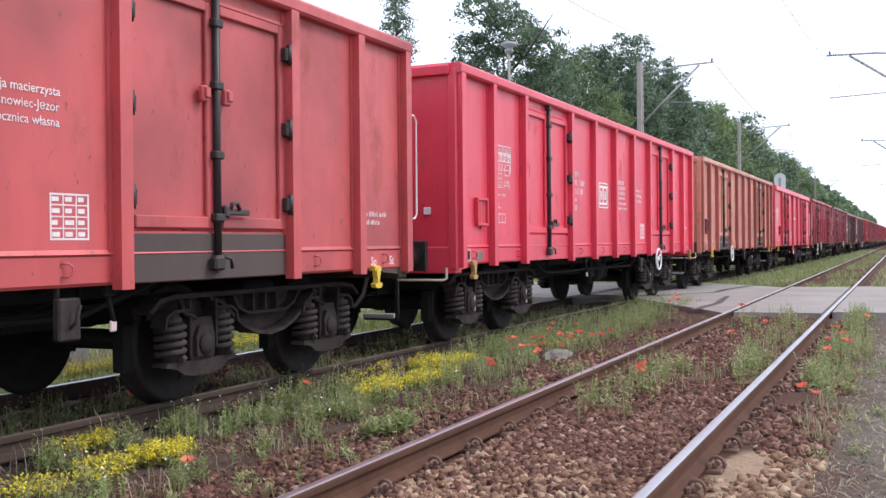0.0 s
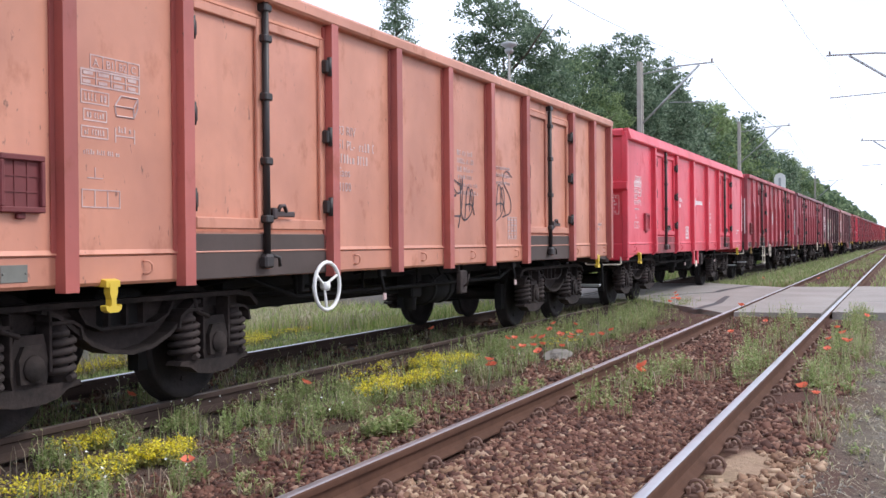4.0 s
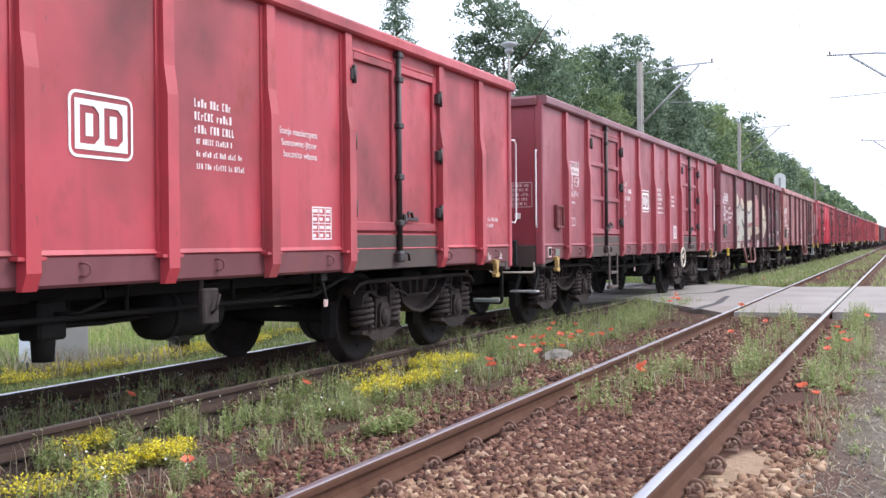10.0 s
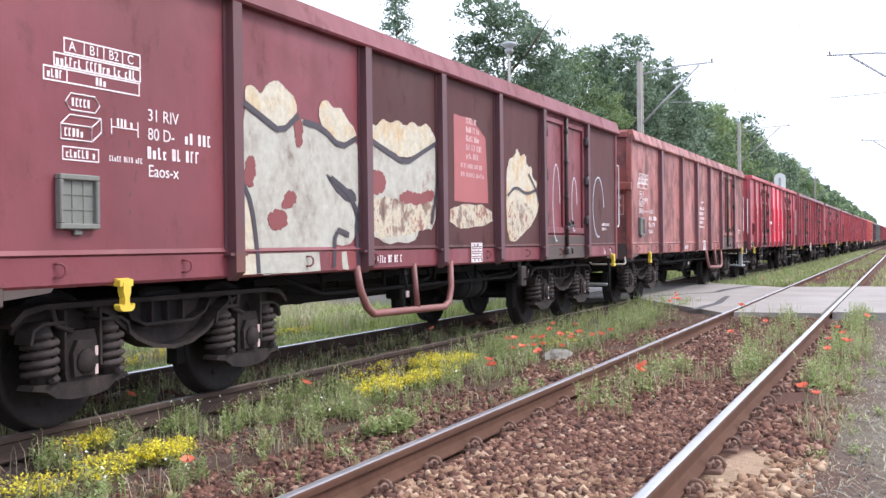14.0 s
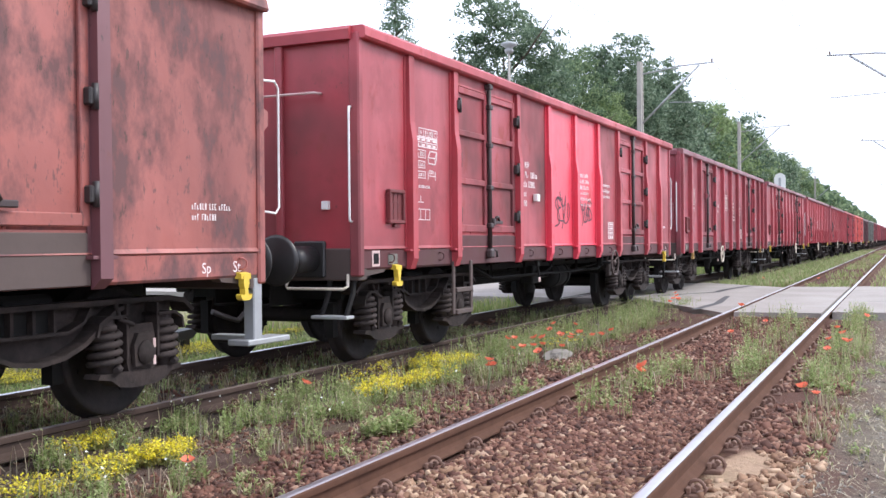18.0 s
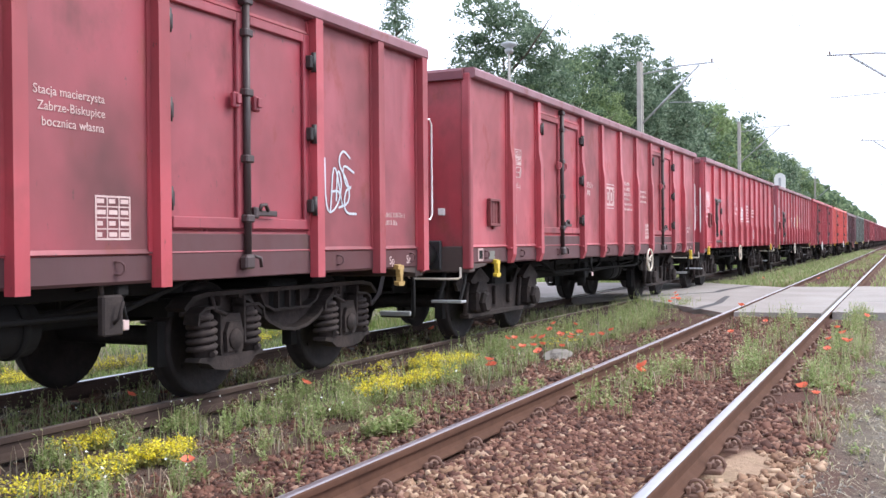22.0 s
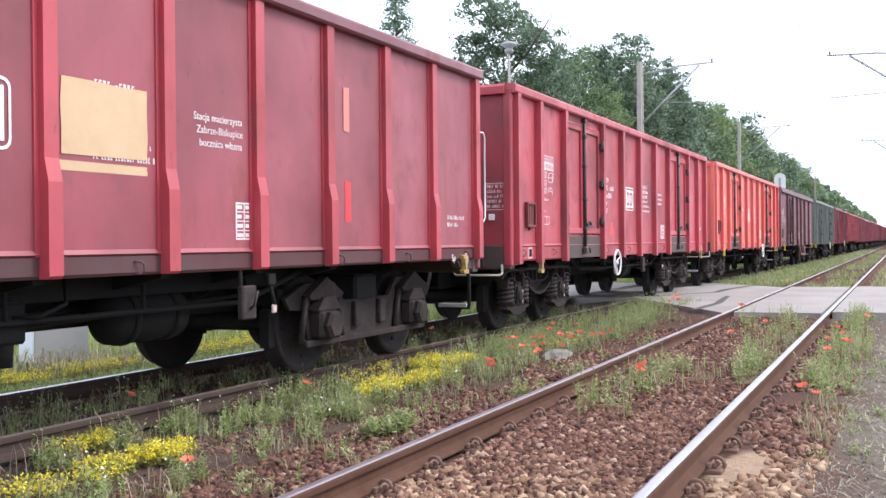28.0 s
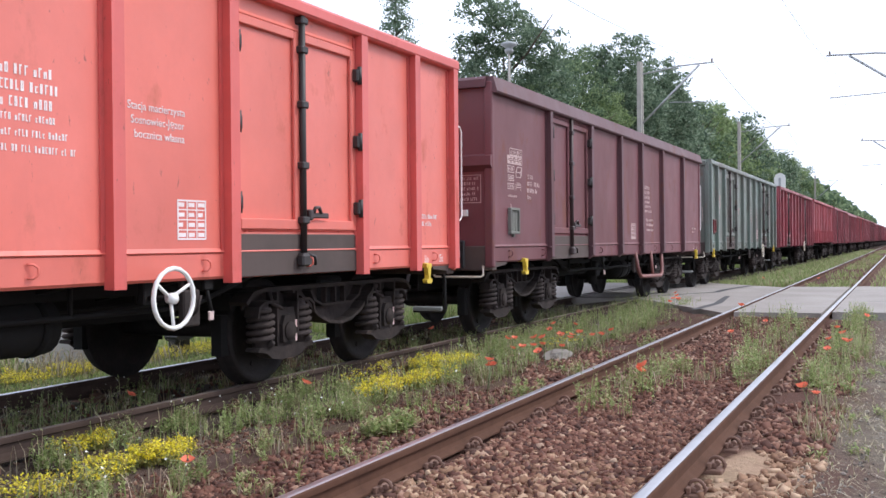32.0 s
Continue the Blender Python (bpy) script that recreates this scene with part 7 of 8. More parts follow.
def foliage(seed, lobes, clumps, leaves, size, spread):
    """Leaves in clumps over overlapping lobes (x, y, z, radius); loose at the rim, with gaps between."""
    r = np.random.default_rng(seed)
    lb = np.array(lobes)
    pick = r.choice(len(lb), clumps, p=lb[:, 3] ** 2 / (lb[:, 3] ** 2).sum())
    d = r.normal(0, 1, (clumps, 3))
    d[:, 2] = d[:, 2] * 0.9 + 0.15
    d /= np.linalg.norm(d, axis=1)[:, None]
    c = lb[pick, :3] + d * (lb[pick, 3] * r.uniform(0.35, 1.06, clumps) ** 0.7)[:, None]
    cr = r.uniform(0.45, 1.0, clumps) * spread
    n = clumps * leaves
    p = np.repeat(c, leaves, 0) + r.normal(0, 1, (n, 3)) * np.array([1, 1, 0.62]) * np.repeat(cr, leaves)[:, None]
    a = r.normal(0, 1, (n, 3))
    a /= np.linalg.norm(a, axis=1)[:, None]
    b = np.cross(a, r.normal(0, 1, (n, 3)))
    b /= np.linalg.norm(b, axis=1)[:, None]
    s = (size * r.uniform(0.6, 1.4, n))[:, None]
    v = np.stack([p - a * s, p + b * s * 0.55, p + a * s, p - b * s * 0.55], 1).reshape(-1, 3)
    return v, np.arange(4 * n).reshape(-1, 4)


def leaf_mesh_from(vs, fs, mat):
    me = bpy.data.meshes.new("crown")
    me.from_pydata(vs.tolist(), [], fs.tolist())
    me.materials.append(mat)
    return me


def oak_lobes(rnd, n=15):
    """Lobes of a broad crown between 4 and 15 m up."""
    out = [(0.0, 0.0, 7.0, 2.4), (0.3, 0.2, 10.0, 2.5), (0.0, 0.0, 12.6, 1.8)]
    for k in range(n):
        z = 4.6 + 9.6 * (k + 0.5) / n + rnd.uniform(-0.5, 0.5)
        w = (2.5 + 1.2 * math.sin((z - 3.5) / 12 * math.pi)) * (1.0 if z < 11.5 else 0.6)
        a = k * 2.4 + rnd.uniform(-0.5, 0.5)
        out.append((w * math.cos(a) * rnd.uniform(0.55, 0.95), w * math.sin(a) * rnd.uniform(0.55, 0.95), z, rnd.uniform(0.9, 1.6)))
    return out


def tree_kinds():
    kinds = []
    mats = (M_LEAF, M_LEAF_BLUE, M_LEAF_LIGHT, M_LEAF_BLUE)
    for fine in (True, False):
        for k in range(4):
            rnd = random.Random(40 + k)
            tr = trunk_geo(rnd, 11.5, 0.24, 12, rnd.uniform(-0.4, 0.4)).mesh("trunk", M_BARK)
            lobes = oak_lobes(rnd)
            vs, fs = foliage(40 + k, lobes, 560, 64, 0.088, 0.30) if fine else foliage(40 + k, lobes, 260, 30, 0.17, 0.5)
            kinds.append((tr, leaf_mesh_from(vs, fs, mats[k])))
    rnd = random.Random(60)
    tr = trunk_geo(rnd, 15.0, 0.13, 16, 0.0, 0.07).mesh("trunk", M_BARK)
    lobes = []
    for k in range(26):
        z = 6.0 + 9.6 * k / 25
        a, w = k * 2.4, 2.4 * (1.0 - 0.88 * k / 25) * rnd.uniform(0.5, 1.0)
        lobes.append((w * math.cos(a), w * math.sin(a), z + rnd.uniform(-0.2, 0.2), rnd.uniform(0.35, 0.65)))
    vs, fs = foliage(61, lobes, 210, 46, 0.07, 0.26)
    kinds.append((tr, leaf_mesh_from(vs, fs, M_NEEDLE)))
    return kinds


KINDS = tree_kinds()


def tree(k, x, y, scale, turn, label, name="tree"):
    t = thing(name, label, "tree", "trees of the wood", "", (x, y, -0.5))
    for nm, me in (("trunk", KINDS[k][0]), ("crown", KINDS[k][1])):
        ob = piece(nm, me, t)
        ob.scale = (scale, scale, scale)
        ob.rotation_euler = (0, 0, turn)
    return t


tree(8, -20.0, 39.1, 0.80, 0.4, "slim pale green conifer standing apart", "conifer")
rt = random.Random(8)
for x, y, s, k in ((-20.5, 53.6, 1.06, 1), (-19.6, 49.6, 0.58, 3), (-19.6, 56.5, 0.80, 0), (-20.2, 58.8, 0.72, 2), (-19.0, 61.0, 0.66, 3), (-20.5, 64.0, 1.0, 0), (-18.6, 66.5, 0.7, 2), (-19.6, 70.5, 0.86, 2), (-20.3, 75.0, 1.14, 3), (-18.8, 77.0, 0.84, 1), (-19.8, 81.0, 1.06, 1), (-19.6, 86.5, 1.13, 3)):
    tree(k, x, y, s, rt.uniform(0, 6.3), "tall leafy tree with a dense dark green crown" if k != 2 else "lower tree with lighter green leaves")
y = 90.0
while y < 230:
    k = rt.choice((0, 1, 3, 3, 2)) + 4
    tree(k, -20.0 + rt.uniform(-1.5, 1.0), y, rt.uniform(1.06, 1.18), rt.uniform(0, 6.3), "tall leafy tree in a dense row")
    y += rt.uniform(4.5, 6.0)


def far_woods():
    rnd = random.Random(77)
    vs, fs = [], []
    y = 228.0
    while y < 760:
        v2, f2 = crown(rnd, 0, 9.0, 4.2, 6.6, 60, 14, 0.75)
        o = len(vs)
        dx = -20.5 + rnd.uniform(-2, 1.5)
        vs += [v + Vector((dx, y, 0)) for v in v2]
        fs += [tuple(i + o for i in f) for f in f2]
        y += 6.5
    soup("far_woods", np.array([tuple(v) for v in vs]), np.array(fs), M_LEAF, "distant dark green edge of the wood", "woodland")


far_woods()
# bushes and undergrowth under the trees
def undergrowth():
    rnd = random.Random(78)
    vs, fs = [], []
    for _ in range(70):
        y = rnd.uniform(34, 230)
        v2, f2 = crown(rnd, 0, 1.4, 2.0, 1.4, 18, 16, 0.3)
        o = len(vs)
        dx = -22.0 + rnd.uniform(-3, 2.5)
        vs += [v + Vector((dx, y, -0.3)) for v in v2]
        fs += [tuple(i + o for i in f) for f in f2]
    soup("undergrowth", np.array([tuple(v) for v in vs]), np.array(fs), M_LEAF_LIGHT, "light green bushes along the wood's edge", "bushes")


undergrowth()

# ---- stones, grass, weeds and flowers ----
rg = np.random.default_rng(4)


def lie(xy):
    return np.array([height(x, y) for x, y in xy])


def scatter(n, x0, x1, y0, y1, near=1.0, patch=0.0, scale=0.9, seed=0.0):
    """Points on the ground; near > 1 crowds them towards y0, patch thins them out in clouds."""
    x = rg.uniform(x0, x1, n)
    y = y0 + (y1 - y0) * rg.uniform(0, 1, n) ** near
    if patch > 0:
        keep = np.array([noise.noise((a * scale, b * scale * 0.6, seed)) for a, b in zip(x, y)]) > (patch - 0.5)
        x, y = x[keep], y[keep]
    xy = np.stack([x, y], 1)
    return np.concatenate([xy, lie(xy)[:, None]], 1)


def tufts(nc, per, x0, x1, y0, y1, rad, near=1.0, patch=0.0, scale=0.9, seed=0.0):
    """Points gathered in tufts of uneven size."""
    c = scatter(nc, x0, x1, y0, y1, near, patch, scale, seed)
    k = rg.integers(max(2, per // 3), per * 2, len(c))
    xy = np.repeat(c[:, :2], k, 0) + rg.normal(0, 1, (k.sum(), 2)) * np.repeat(rad * rg.uniform(0.5, 1.5, len(c)), k)[:, None]
    return np.concatenate([xy, lie(xy)[:, None]], 1)


def bare(p):
    """Leaves out most of what would stand in the flower cushions."""
    inside = np.zeros(len(p), bool)
    for cx, cy, rx, ry in ((-4.33, 8.6, 0.2, 1.0), (-4.75, 9.1, 0.4, 1.0), (-5.3, 9.7, 0.22, 0.55), (-4.7, 10.3, 0.3, 0.5), (-4.33, 4.9, 0.25, 0.52), (-5.1, 5.2, 0.24, 0.3), (-4.4, 4.2, 0.25, 0.25)):
        inside |= ((p[:, 0] - cx) / rx) ** 2 + ((p[:, 1] - cy) / ry) ** 2 < 1
    return p[~inside | (rg.uniform(0, 1, len(p)) < 0.2)]


def clear(p):
    """Keeps the tall meadow back from the strip beside the far rail."""
    strip_ = (p[:, 0] > -10.1) & (p[:, 1] > 6.5) & (p[:, 1] < 15.5)
    return p[~strip_]


def blades(p, h0, h1, w, lean):
    """Two-piece tapering blades standing at the points p."""
    n = len(p)
    h = rg.uniform(h0, h1, n)
    a = rg.uniform(0, 2 * np.pi, n)
    d = np.stack([np.cos(a), np.sin(a), np.zeros(n)], 1)
    s = np.stack([-np.sin(a), np.cos(a), np.zeros(n)], 1) * (w * rg.uniform(0.6, 1.3, n))[:, None]
    b = rg.uniform(0.2, 1.0, n)[:, None] * lean * h[:, None]
    up = np.array([0, 0, 1.0])
    m = p + d * b * 0.3 + up * (h * 0.55)[:, None]
    t = p + d * b + up * (h * (1 - 0.25 * lean))[:, None]
    v = np.stack([p - s, p + s, m - s * 0.8, m + s * 0.8, t - s * 0.12, t + s * 0.12], 1).reshape(-1, 3)
    o = (np.arange(n) * 6)[:, None]
    f = np.concatenate([o + np.array([0, 1, 3, 2]), o + np.array([2, 3, 5, 4])], 0)
    return v, f


def sprigs(p, h0, h1, leaves, size, spread=0.6):
    """Weeds: a thin stem with small leaves up its length."""
    vs, fs = blades(p, h0, h1, 0.0035, 0.35)
    n = len(p)
    tips = vs.reshape(n, 6, 3)
    base, top = p, tips[:, 4]
    allv, allf, o = [vs], [fs], len(vs)
    for k in range(leaves):
        t = rg.uniform(0.15, 1.0, n)[:, None]
        c = base + (top - base) * t
        a = rg.uniform(0, 2 * np.pi, n)
        s = size * rg.uniform(0.5, 1.3, n) * (1.25 - 0.6 * t[:, 0])
        out = np.stack([np.cos(a), np.sin(a), rg.uniform(-0.1, 0.9, n)], 1) * s[:, None]
        sd = np.stack([-np.sin(a), np.cos(a), rg.uniform(-0.3, 0.3, n)], 1) * (s * 0.26)[:, None]
        v = np.stack([c, c + out * spread + sd, c + out * 1.15, c + out * spread - sd], 1).reshape(-1, 3)
        f = (np.arange(n) * 4)[:, None] + np.array([0, 1, 2, 3]) + o
        allv.append(v)
        allf.append(f)
        o += len(v)
    return np.concatenate(allv), np.concatenate(allf)


def merge(*sets):
    vs, fs, o = [], [], 0
    for v, f in sets:
        vs.append(v)
        fs.append(f + o)
        o += len(v)
    return np.concatenate(vs), np.concatenate(fs)


CUBE = np.array([(x, y, z) for x in (-1, 1) for y in (-1, 1) for z in (-1, 1)], float)
QUADS = np.array([(0, 1, 3, 2), (4, 6, 7, 5), (0, 4, 5, 1), (2, 3, 7, 6), (0, 2, 6, 4), (1, 5, 7, 3)])


def stones(p, s0, s1):
    """Broken stones: cubes with every corner pulled about, turned at random."""
    n = len(p)
    v = CUBE[None] * rg.uniform(0.5, 1.0, (n, 8, 3)) * rg.uniform((0.8, 0.5, 0.28), (1.35, 1.0, 0.75), (n, 3))[:, None]
    t = rg.uniform(0, np.pi, n)
    q = np.stack([np.cos(t), rg.normal(0, 0.3, n), rg.normal(0, 0.3, n), np.sin(t)], 1)
    q /= np.linalg.norm(q, axis=1)[:, None]
    w, x, y, z = q.T
    rot = np.stack([1 - 2 * (y * y + z * z), 2 * (x * y - z * w), 2 * (x * z + y * w), 2 * (x * y + z * w), 1 - 2 * (x * x + z * z), 2 * (y * z - x * w),
                    2 * (x * z - y * w), 2 * (y * z + x * w), 1 - 2 * (x * x + y * y)], 1).reshape(n, 3, 3)
    v = np.einsum("nij,nkj->nki", rot, v) * (0.5 * (s0 + (s1 - s0) * rg.uniform(0, 1, n) ** 1.5))[:, None, None]
    v += p[:, None]
    return v.reshape(-1, 3), ((np.arange(n) * 8)[:, None, None] + QUADS[None]).reshape(-1, 4)


M_STONE = tinted("red_brown_ballast", [(0.0, (0.062, 0.030, 0.024)), (0.35, (0.125, 0.054, 0.039)), (0.7, (0.190, 0.087, 0.060)), (0.92, (0.30, 0.160, 0.112)), (1.0, (0.42, 0.30, 0.22))], 0.9)
M_STONE_PALE = tinted("tan_ballast", [(0.0, (0.143, 0.073, 0.046)), (0.3, (0.245, 0.136, 0.084)), (0.7, (0.357, 0.218, 0.139)), (1.0, (0.510, 0.359, 0.244))], 0.9)
M_GRASS = leafy("trackside_grass", [(0.0, (0.18, 0.19, 0.09)), (0.4, (0.27, 0.28, 0.13)), (0.65, (0.36, 0.32, 0.19)), (0.85, (0.36, 0.27, 0.20)), (1.0, (0.54, 0.46, 0.35))], 0.35)
M_GREEN = leafy("fresh_green_weed", [(0.0, (0.17, 0.23, 0.08)), (0.4, (0.28, 0.36, 0.13)), (0.7, (0.40, 0.47, 0.21)), (0.88, (0.46, 0.43, 0.25)), (1.0, (0.38, 0.27, 0.20))], 0.4)
M_MEADOW = leafy("meadow_grass", [(0.0, (0.18, 0.27, 0.07)), (0.5, (0.29, 0.38, 0.11)), (0.8, (0.40, 0.42, 0.17)), (1.0, (0.54, 0.47, 0.26))], 0.4)
M_STRAW = leafy("dry_straw", [(0.0, (0.24, 0.20, 0.14)), (0.6, (0.40, 0.35, 0.24)), (1.0, (0.60, 0.54, 0.40))], 0.3)
M_SEDUM = leafy("yellow_stonecrop", [(0.0, (0.36, 0.36, 0.08)), (0.12, (0.50, 0.40, 0.12)), (0.25, (0.66, 0.52, 0.07)), (0.5, (0.84, 0.72, 0.06)), (0.85, (0.95, 0.86, 0.08)), (1.0, (0.97, 0.92, 0.25))], 0.3)
M_SEDUM_LEAF = leafy("stonecrop_leaves", [(0.0, (0.16, 0.18, 0.06)), (0.6, (0.27, 0.29, 0.10)), (1.0, (0.44, 0.36, 0.12))], 0.3)

NL, NR = NEAR_X - GAUGE, NEAR_X + GAUGE
# ballast
sa = scatter(11000, NL + 0.08, NR - 0.08, 3.4, 8.0, 1.1)
sb = scatter(10500, NL + 0.08, NR - 0.08, 7.5, 16.8, 1.4)
sc = scatter(13000, -3.8, NL - 0.08, 3.0, 17.0, 1.4, 0.36, 0.8, 2.0)
sd = scatter(6000, NR + 0.08, NR + 0.66, 3.6, 16.0, 1.3, 0.3, 1.2, 5.0)
se = scatter(9000, -5.2, -3.7, 3.0, 14.0, 1.4, 0.4, 0.9, 7.0)
sf = scatter(2600, -6.65, -5.35, 3.5, 18.0, 1.4)
sd = sd[(rg.uniform(0, 1, len(sd)) < 0.55) | (sd[:, 1] > 6.4)]
for s_ in (sa, sb, sc, sd, se, sf):
    s_[:, 2] += 0.001
pale = rg.uniform(0, 1, len(sa)) < np.clip(1.05 - (sa[:, 1] - 4.0) / 2.1, 0.04, 0.7)
v1 = stones(sa[pale], 0.02, 0.074)
v2 = stones(sa[~pale], 0.02, 0.074)
v3 = stones(sb, 0.02, 0.072)
v4 = stones(sc, 0.012, 0.07)
v5 = stones(sd[sd[:, 1] < 6.6], 0.015, 0.08)
v6 = stones(sd[sd[:, 1] >= 6.6], 0.02, 0.085)
v7 = stones(se, 0.010, 0.05)
v8 = stones(sf, 0.02, 0.06)
v9 = stones(scatter(5200, NL + 0.08, NR - 0.08, -3.5, 3.4), 0.02, 0.07)
v10 = stones(scatter(5200, -5.2, NL - 0.08, -3.5, 3.0, 1.0, 0.4, 0.9, 7.0), 0.015, 0.055)
soup("tan_ballast", *merge(v1, v5), M_STONE_PALE, "loose tan crushed stone between the rails", "gravel")
M_GRIT = tinted("grey_brown_grit", [(0.0, (0.10, 0.085, 0.072)), (0.4, (0.19, 0.165, 0.14)), (0.8, (0.28, 0.25, 0.215)), (1.0, (0.42, 0.39, 0.34))], 0.9)
soup("path_grit", *stones(scatter(9000, NR + 0.55, 1.6, 3.8, 17.5, 1.3), 0.006, 0.03), M_GRIT, "loose grey grit of the trodden path", "gravel")
soup("red_brown_ballast", *merge(v2, v3, v4, v6, v7, v8, v9, v10), M_STONE, "loose red-brown crushed stone of the track bed", "gravel")

# weeds and grass by the tracks
soup("verge_grass", *merge(
    blades(bare(tufts(430, 11, -5.2, -3.65, 3.0, 19.5, 0.035, 1.1, 0.44, 1.3, 1.0)), 0.05, 0.22, 0.0035, 0.8),
    blades(bare(scatter(1000, -5.2, -3.6, 3.0, 19.5, 1.15)), 0.02, 0.08, 0.0035, 1.6),
    blades(tufts(60, 10, -3.8, NL - 0.15, 4.0, 17.0, 0.04, 1.2), 0.04, 0.14, 0.0035, 1.1),
    blades(tufts(330, 14, -6.65, -5.3, 3.0, 20.0, 0.05, 1.2, 0.4, 0.9, 4.0), 0.05, 0.2, 0.004, 1.0),
    blades(tufts(110, 16, NL + 0.15, NR - 0.1, 7.6, 16.9, 0.06, 1.0, 0.42, 0.7, 6.0), 0.06, 0.2, 0.004, 1.0),
    blades(tufts(60, 14, NR + 0.45, -0.38, 7.0, 18.0, 0.05, 1.0, 0.4, 1.0, 8.0), 0.06, 0.22, 0.004, 1.0),
    blades(tufts(200, 9, -0.45, 6.0, -4.0, 18.0, 0.06, 1.0), 0.02, 0.09, 0.004, 1.4),
    blades(tufts(260, 10, -5.1, -3.7, -3.5, 3.0, 0.05), 0.05, 0.2, 0.004, 1.0),
    blades(tufts(90, 10, -0.45, 1.2, 4.5, 18.0, 0.05, 1.0), 0.02, 0.08, 0.004, 1.6)), M_GRASS, "thin dry-tipped grass along the rails", "grass")
soup("verge_weeds", *merge(
    sprigs(bare(tufts(640, 6, -5.2, -3.7, 3.0, 19.8, 0.035, 1.1, 0.45, 1.3, 1.0)), 0.07, 0.24, 11, 0.03),
    sprigs(bare(tufts(100, 6, -5.0, -4.0, 5.8, 8.6, 0.05, 1.0, 0.42, 1.6, 3.0)), 0.06, 0.2, 11, 0.03),
    sprigs(tufts(40, 6, -5.5, -5.15, 5.2, 14.0, 0.05), 0.12, 0.32, 11, 0.028),
    sprigs(bare(tufts(210, 6, -5.1, -3.7, 7.5, 20.5, 0.06, 0.9)), 0.12, 0.36, 12, 0.03),
    sprigs(tufts(36, 5, -3.7, NL - 0.15, 4.0, 17.0, 0.05, 1.2), 0.05, 0.16, 9, 0.03),
    sprigs(tufts(120, 6, -6.6, -5.35, 3.2, 18.0, 0.06, 1.2, 0.4, 0.9, 4.0), 0.08, 0.26, 8, 0.03),
    sprigs(tufts(80, 8, NL + 0.2, NR - 0.15, 7.4, 16.8, 0.06, 1.1, 0.42, 0.7, 6.0), 0.1, 0.38, 11, 0.036),
    sprigs(tufts(16, 5, NL + 0.25, NL + 0.75, 7.0, 9.6, 0.05), 0.14, 0.4, 12, 0.036),
    sprigs(tufts(90, 7, NR + 0.3, -0.42, 7.6, 18.0, 0.05, 1.0, 0.42, 0.8, 8.0), 0.1, 0.34, 11, 0.034),
    sprigs(tufts(46, 6, -0.55, 0.9, 4.2, 12.0, 0.05, 1.0), 0.02, 0.08, 8, 0.03)), M_GREEN, "grey-green leafy weeds between the tracks", "weeds")
soup("straw", *merge(
    blades(scatter(5200, NR + 0.5, 1.2, 3.6, 16.0, 1.2), 0.02, 0.055, 0.0026, 6.0),
    blades(scatter(350, -5.1, -3.5, 3.0, 15.0, 1.2), 0.06, 0.18, 0.0025, 3.2),
    blades(tufts(60, 5, -5.1, -3.7, 3.0, 15.0, 0.04, 1.2), 0.12, 0.34, 0.0026, 0.8),
    blades(scatter(9000, -14.0, -9.0, 9.0, 24.0, 1.0, 0.5, 0.35, 11.0), 0.25, 0.55, 0.006, 1.5)), M_STRAW, "dry straw-coloured stalks", "grass")
soup("far_verge", *merge(
    blades(scatter(13000, -5.1, NL - 0.15, 28.6, 120.0, 1.5), 0.12, 0.36, 0.012, 0.8),
    blades(scatter(3000, NL + 0.2, NR - 0.2, 28.6, 120.0, 1.5, 0.45, 0.5, 3.0), 0.08, 0.25, 0.012, 0.8),
    blades(scatter(5000, NR + 0.3, 4.0, 28.2, 120.0, 1.5), 0.12, 0.36, 0.012, 0.8)), M_GREEN, "green verge beyond the level crossing", "grass")
soup("meadow", *merge(
    blades(clear(scatter(26000, -16.0, -7.3, 3.0, 21.0, 1.0)), 0.12, 0.42, 0.008, 0.9),
    blades(scatter(6000, -10.0, -7.3, 3.0, 16.0, 1.0), 0.03, 0.10, 0.006, 1.2),
    blades(scatter(16000, -30.0, -7.4, 29.5, 75.0, 1.3), 0.15, 0.45, 0.016, 0.9)), M_MEADOW, "tall light green meadow behind the train", "grass")


def stonecrop(cx, cy, rx, ry, turn, n, seed, low=0.03, high=0.1, thresh=-0.12):
    """Cushions of yellow flower heads over a mat of small leaves."""
    a = rg.uniform(0, 2 * np.pi, n)
    r = np.sqrt(rg.uniform(0, 1, n))
    x, y = rx * r * np.cos(a), ry * r * np.sin(a)
    c, s = math.cos(turn), math.sin(turn)
    x, y = cx + x * c - y * s, cy + x * s + y * c
    keep = np.array([noise.noise((p * 2.6, q * 2.6, seed)) + 0.55 * noise.noise((p * 9.0, q * 9.0, seed)) for p, q in zip(x, y)]) > thresh + rg.uniform(-0.28, 0.28, len(x))
    x, y = x[keep], y[keep]
    xy = np.stack([x, y], 1)
    p = np.concatenate([xy, lie(xy)[:, None]], 1)
    hump = np.array([0.5 + 0.5 * noise.noise((q[0] * 5, q[1] * 5, seed + 3)) for q in p])
    p[:, 2] += (low + (high - low) * hump) * rg.uniform(0.35, 1.1, len(p))
    return p


def flakes(p, s):
    """Small pieces turned every way."""
    n = len(p)
    u = rg.normal(0, 1, (n, 3)) * np.array([1, 1, 0.7])
    w = np.cross(u, rg.normal(0, 1, (n, 3)))
    u *= (s * rg.uniform(0.6, 1.3, n) / np.linalg.norm(u, axis=1))[:, None]
    w *= (s * rg.uniform(0.5, 1.0, n) / np.linalg.norm(w, axis=1))[:, None]
    v = np.stack([p - u, p - w, p + u, p + w], 1).reshape(-1, 3)
    return v, (np.arange(n) * 4)[:, None] + np.array([0, 1, 2, 3])


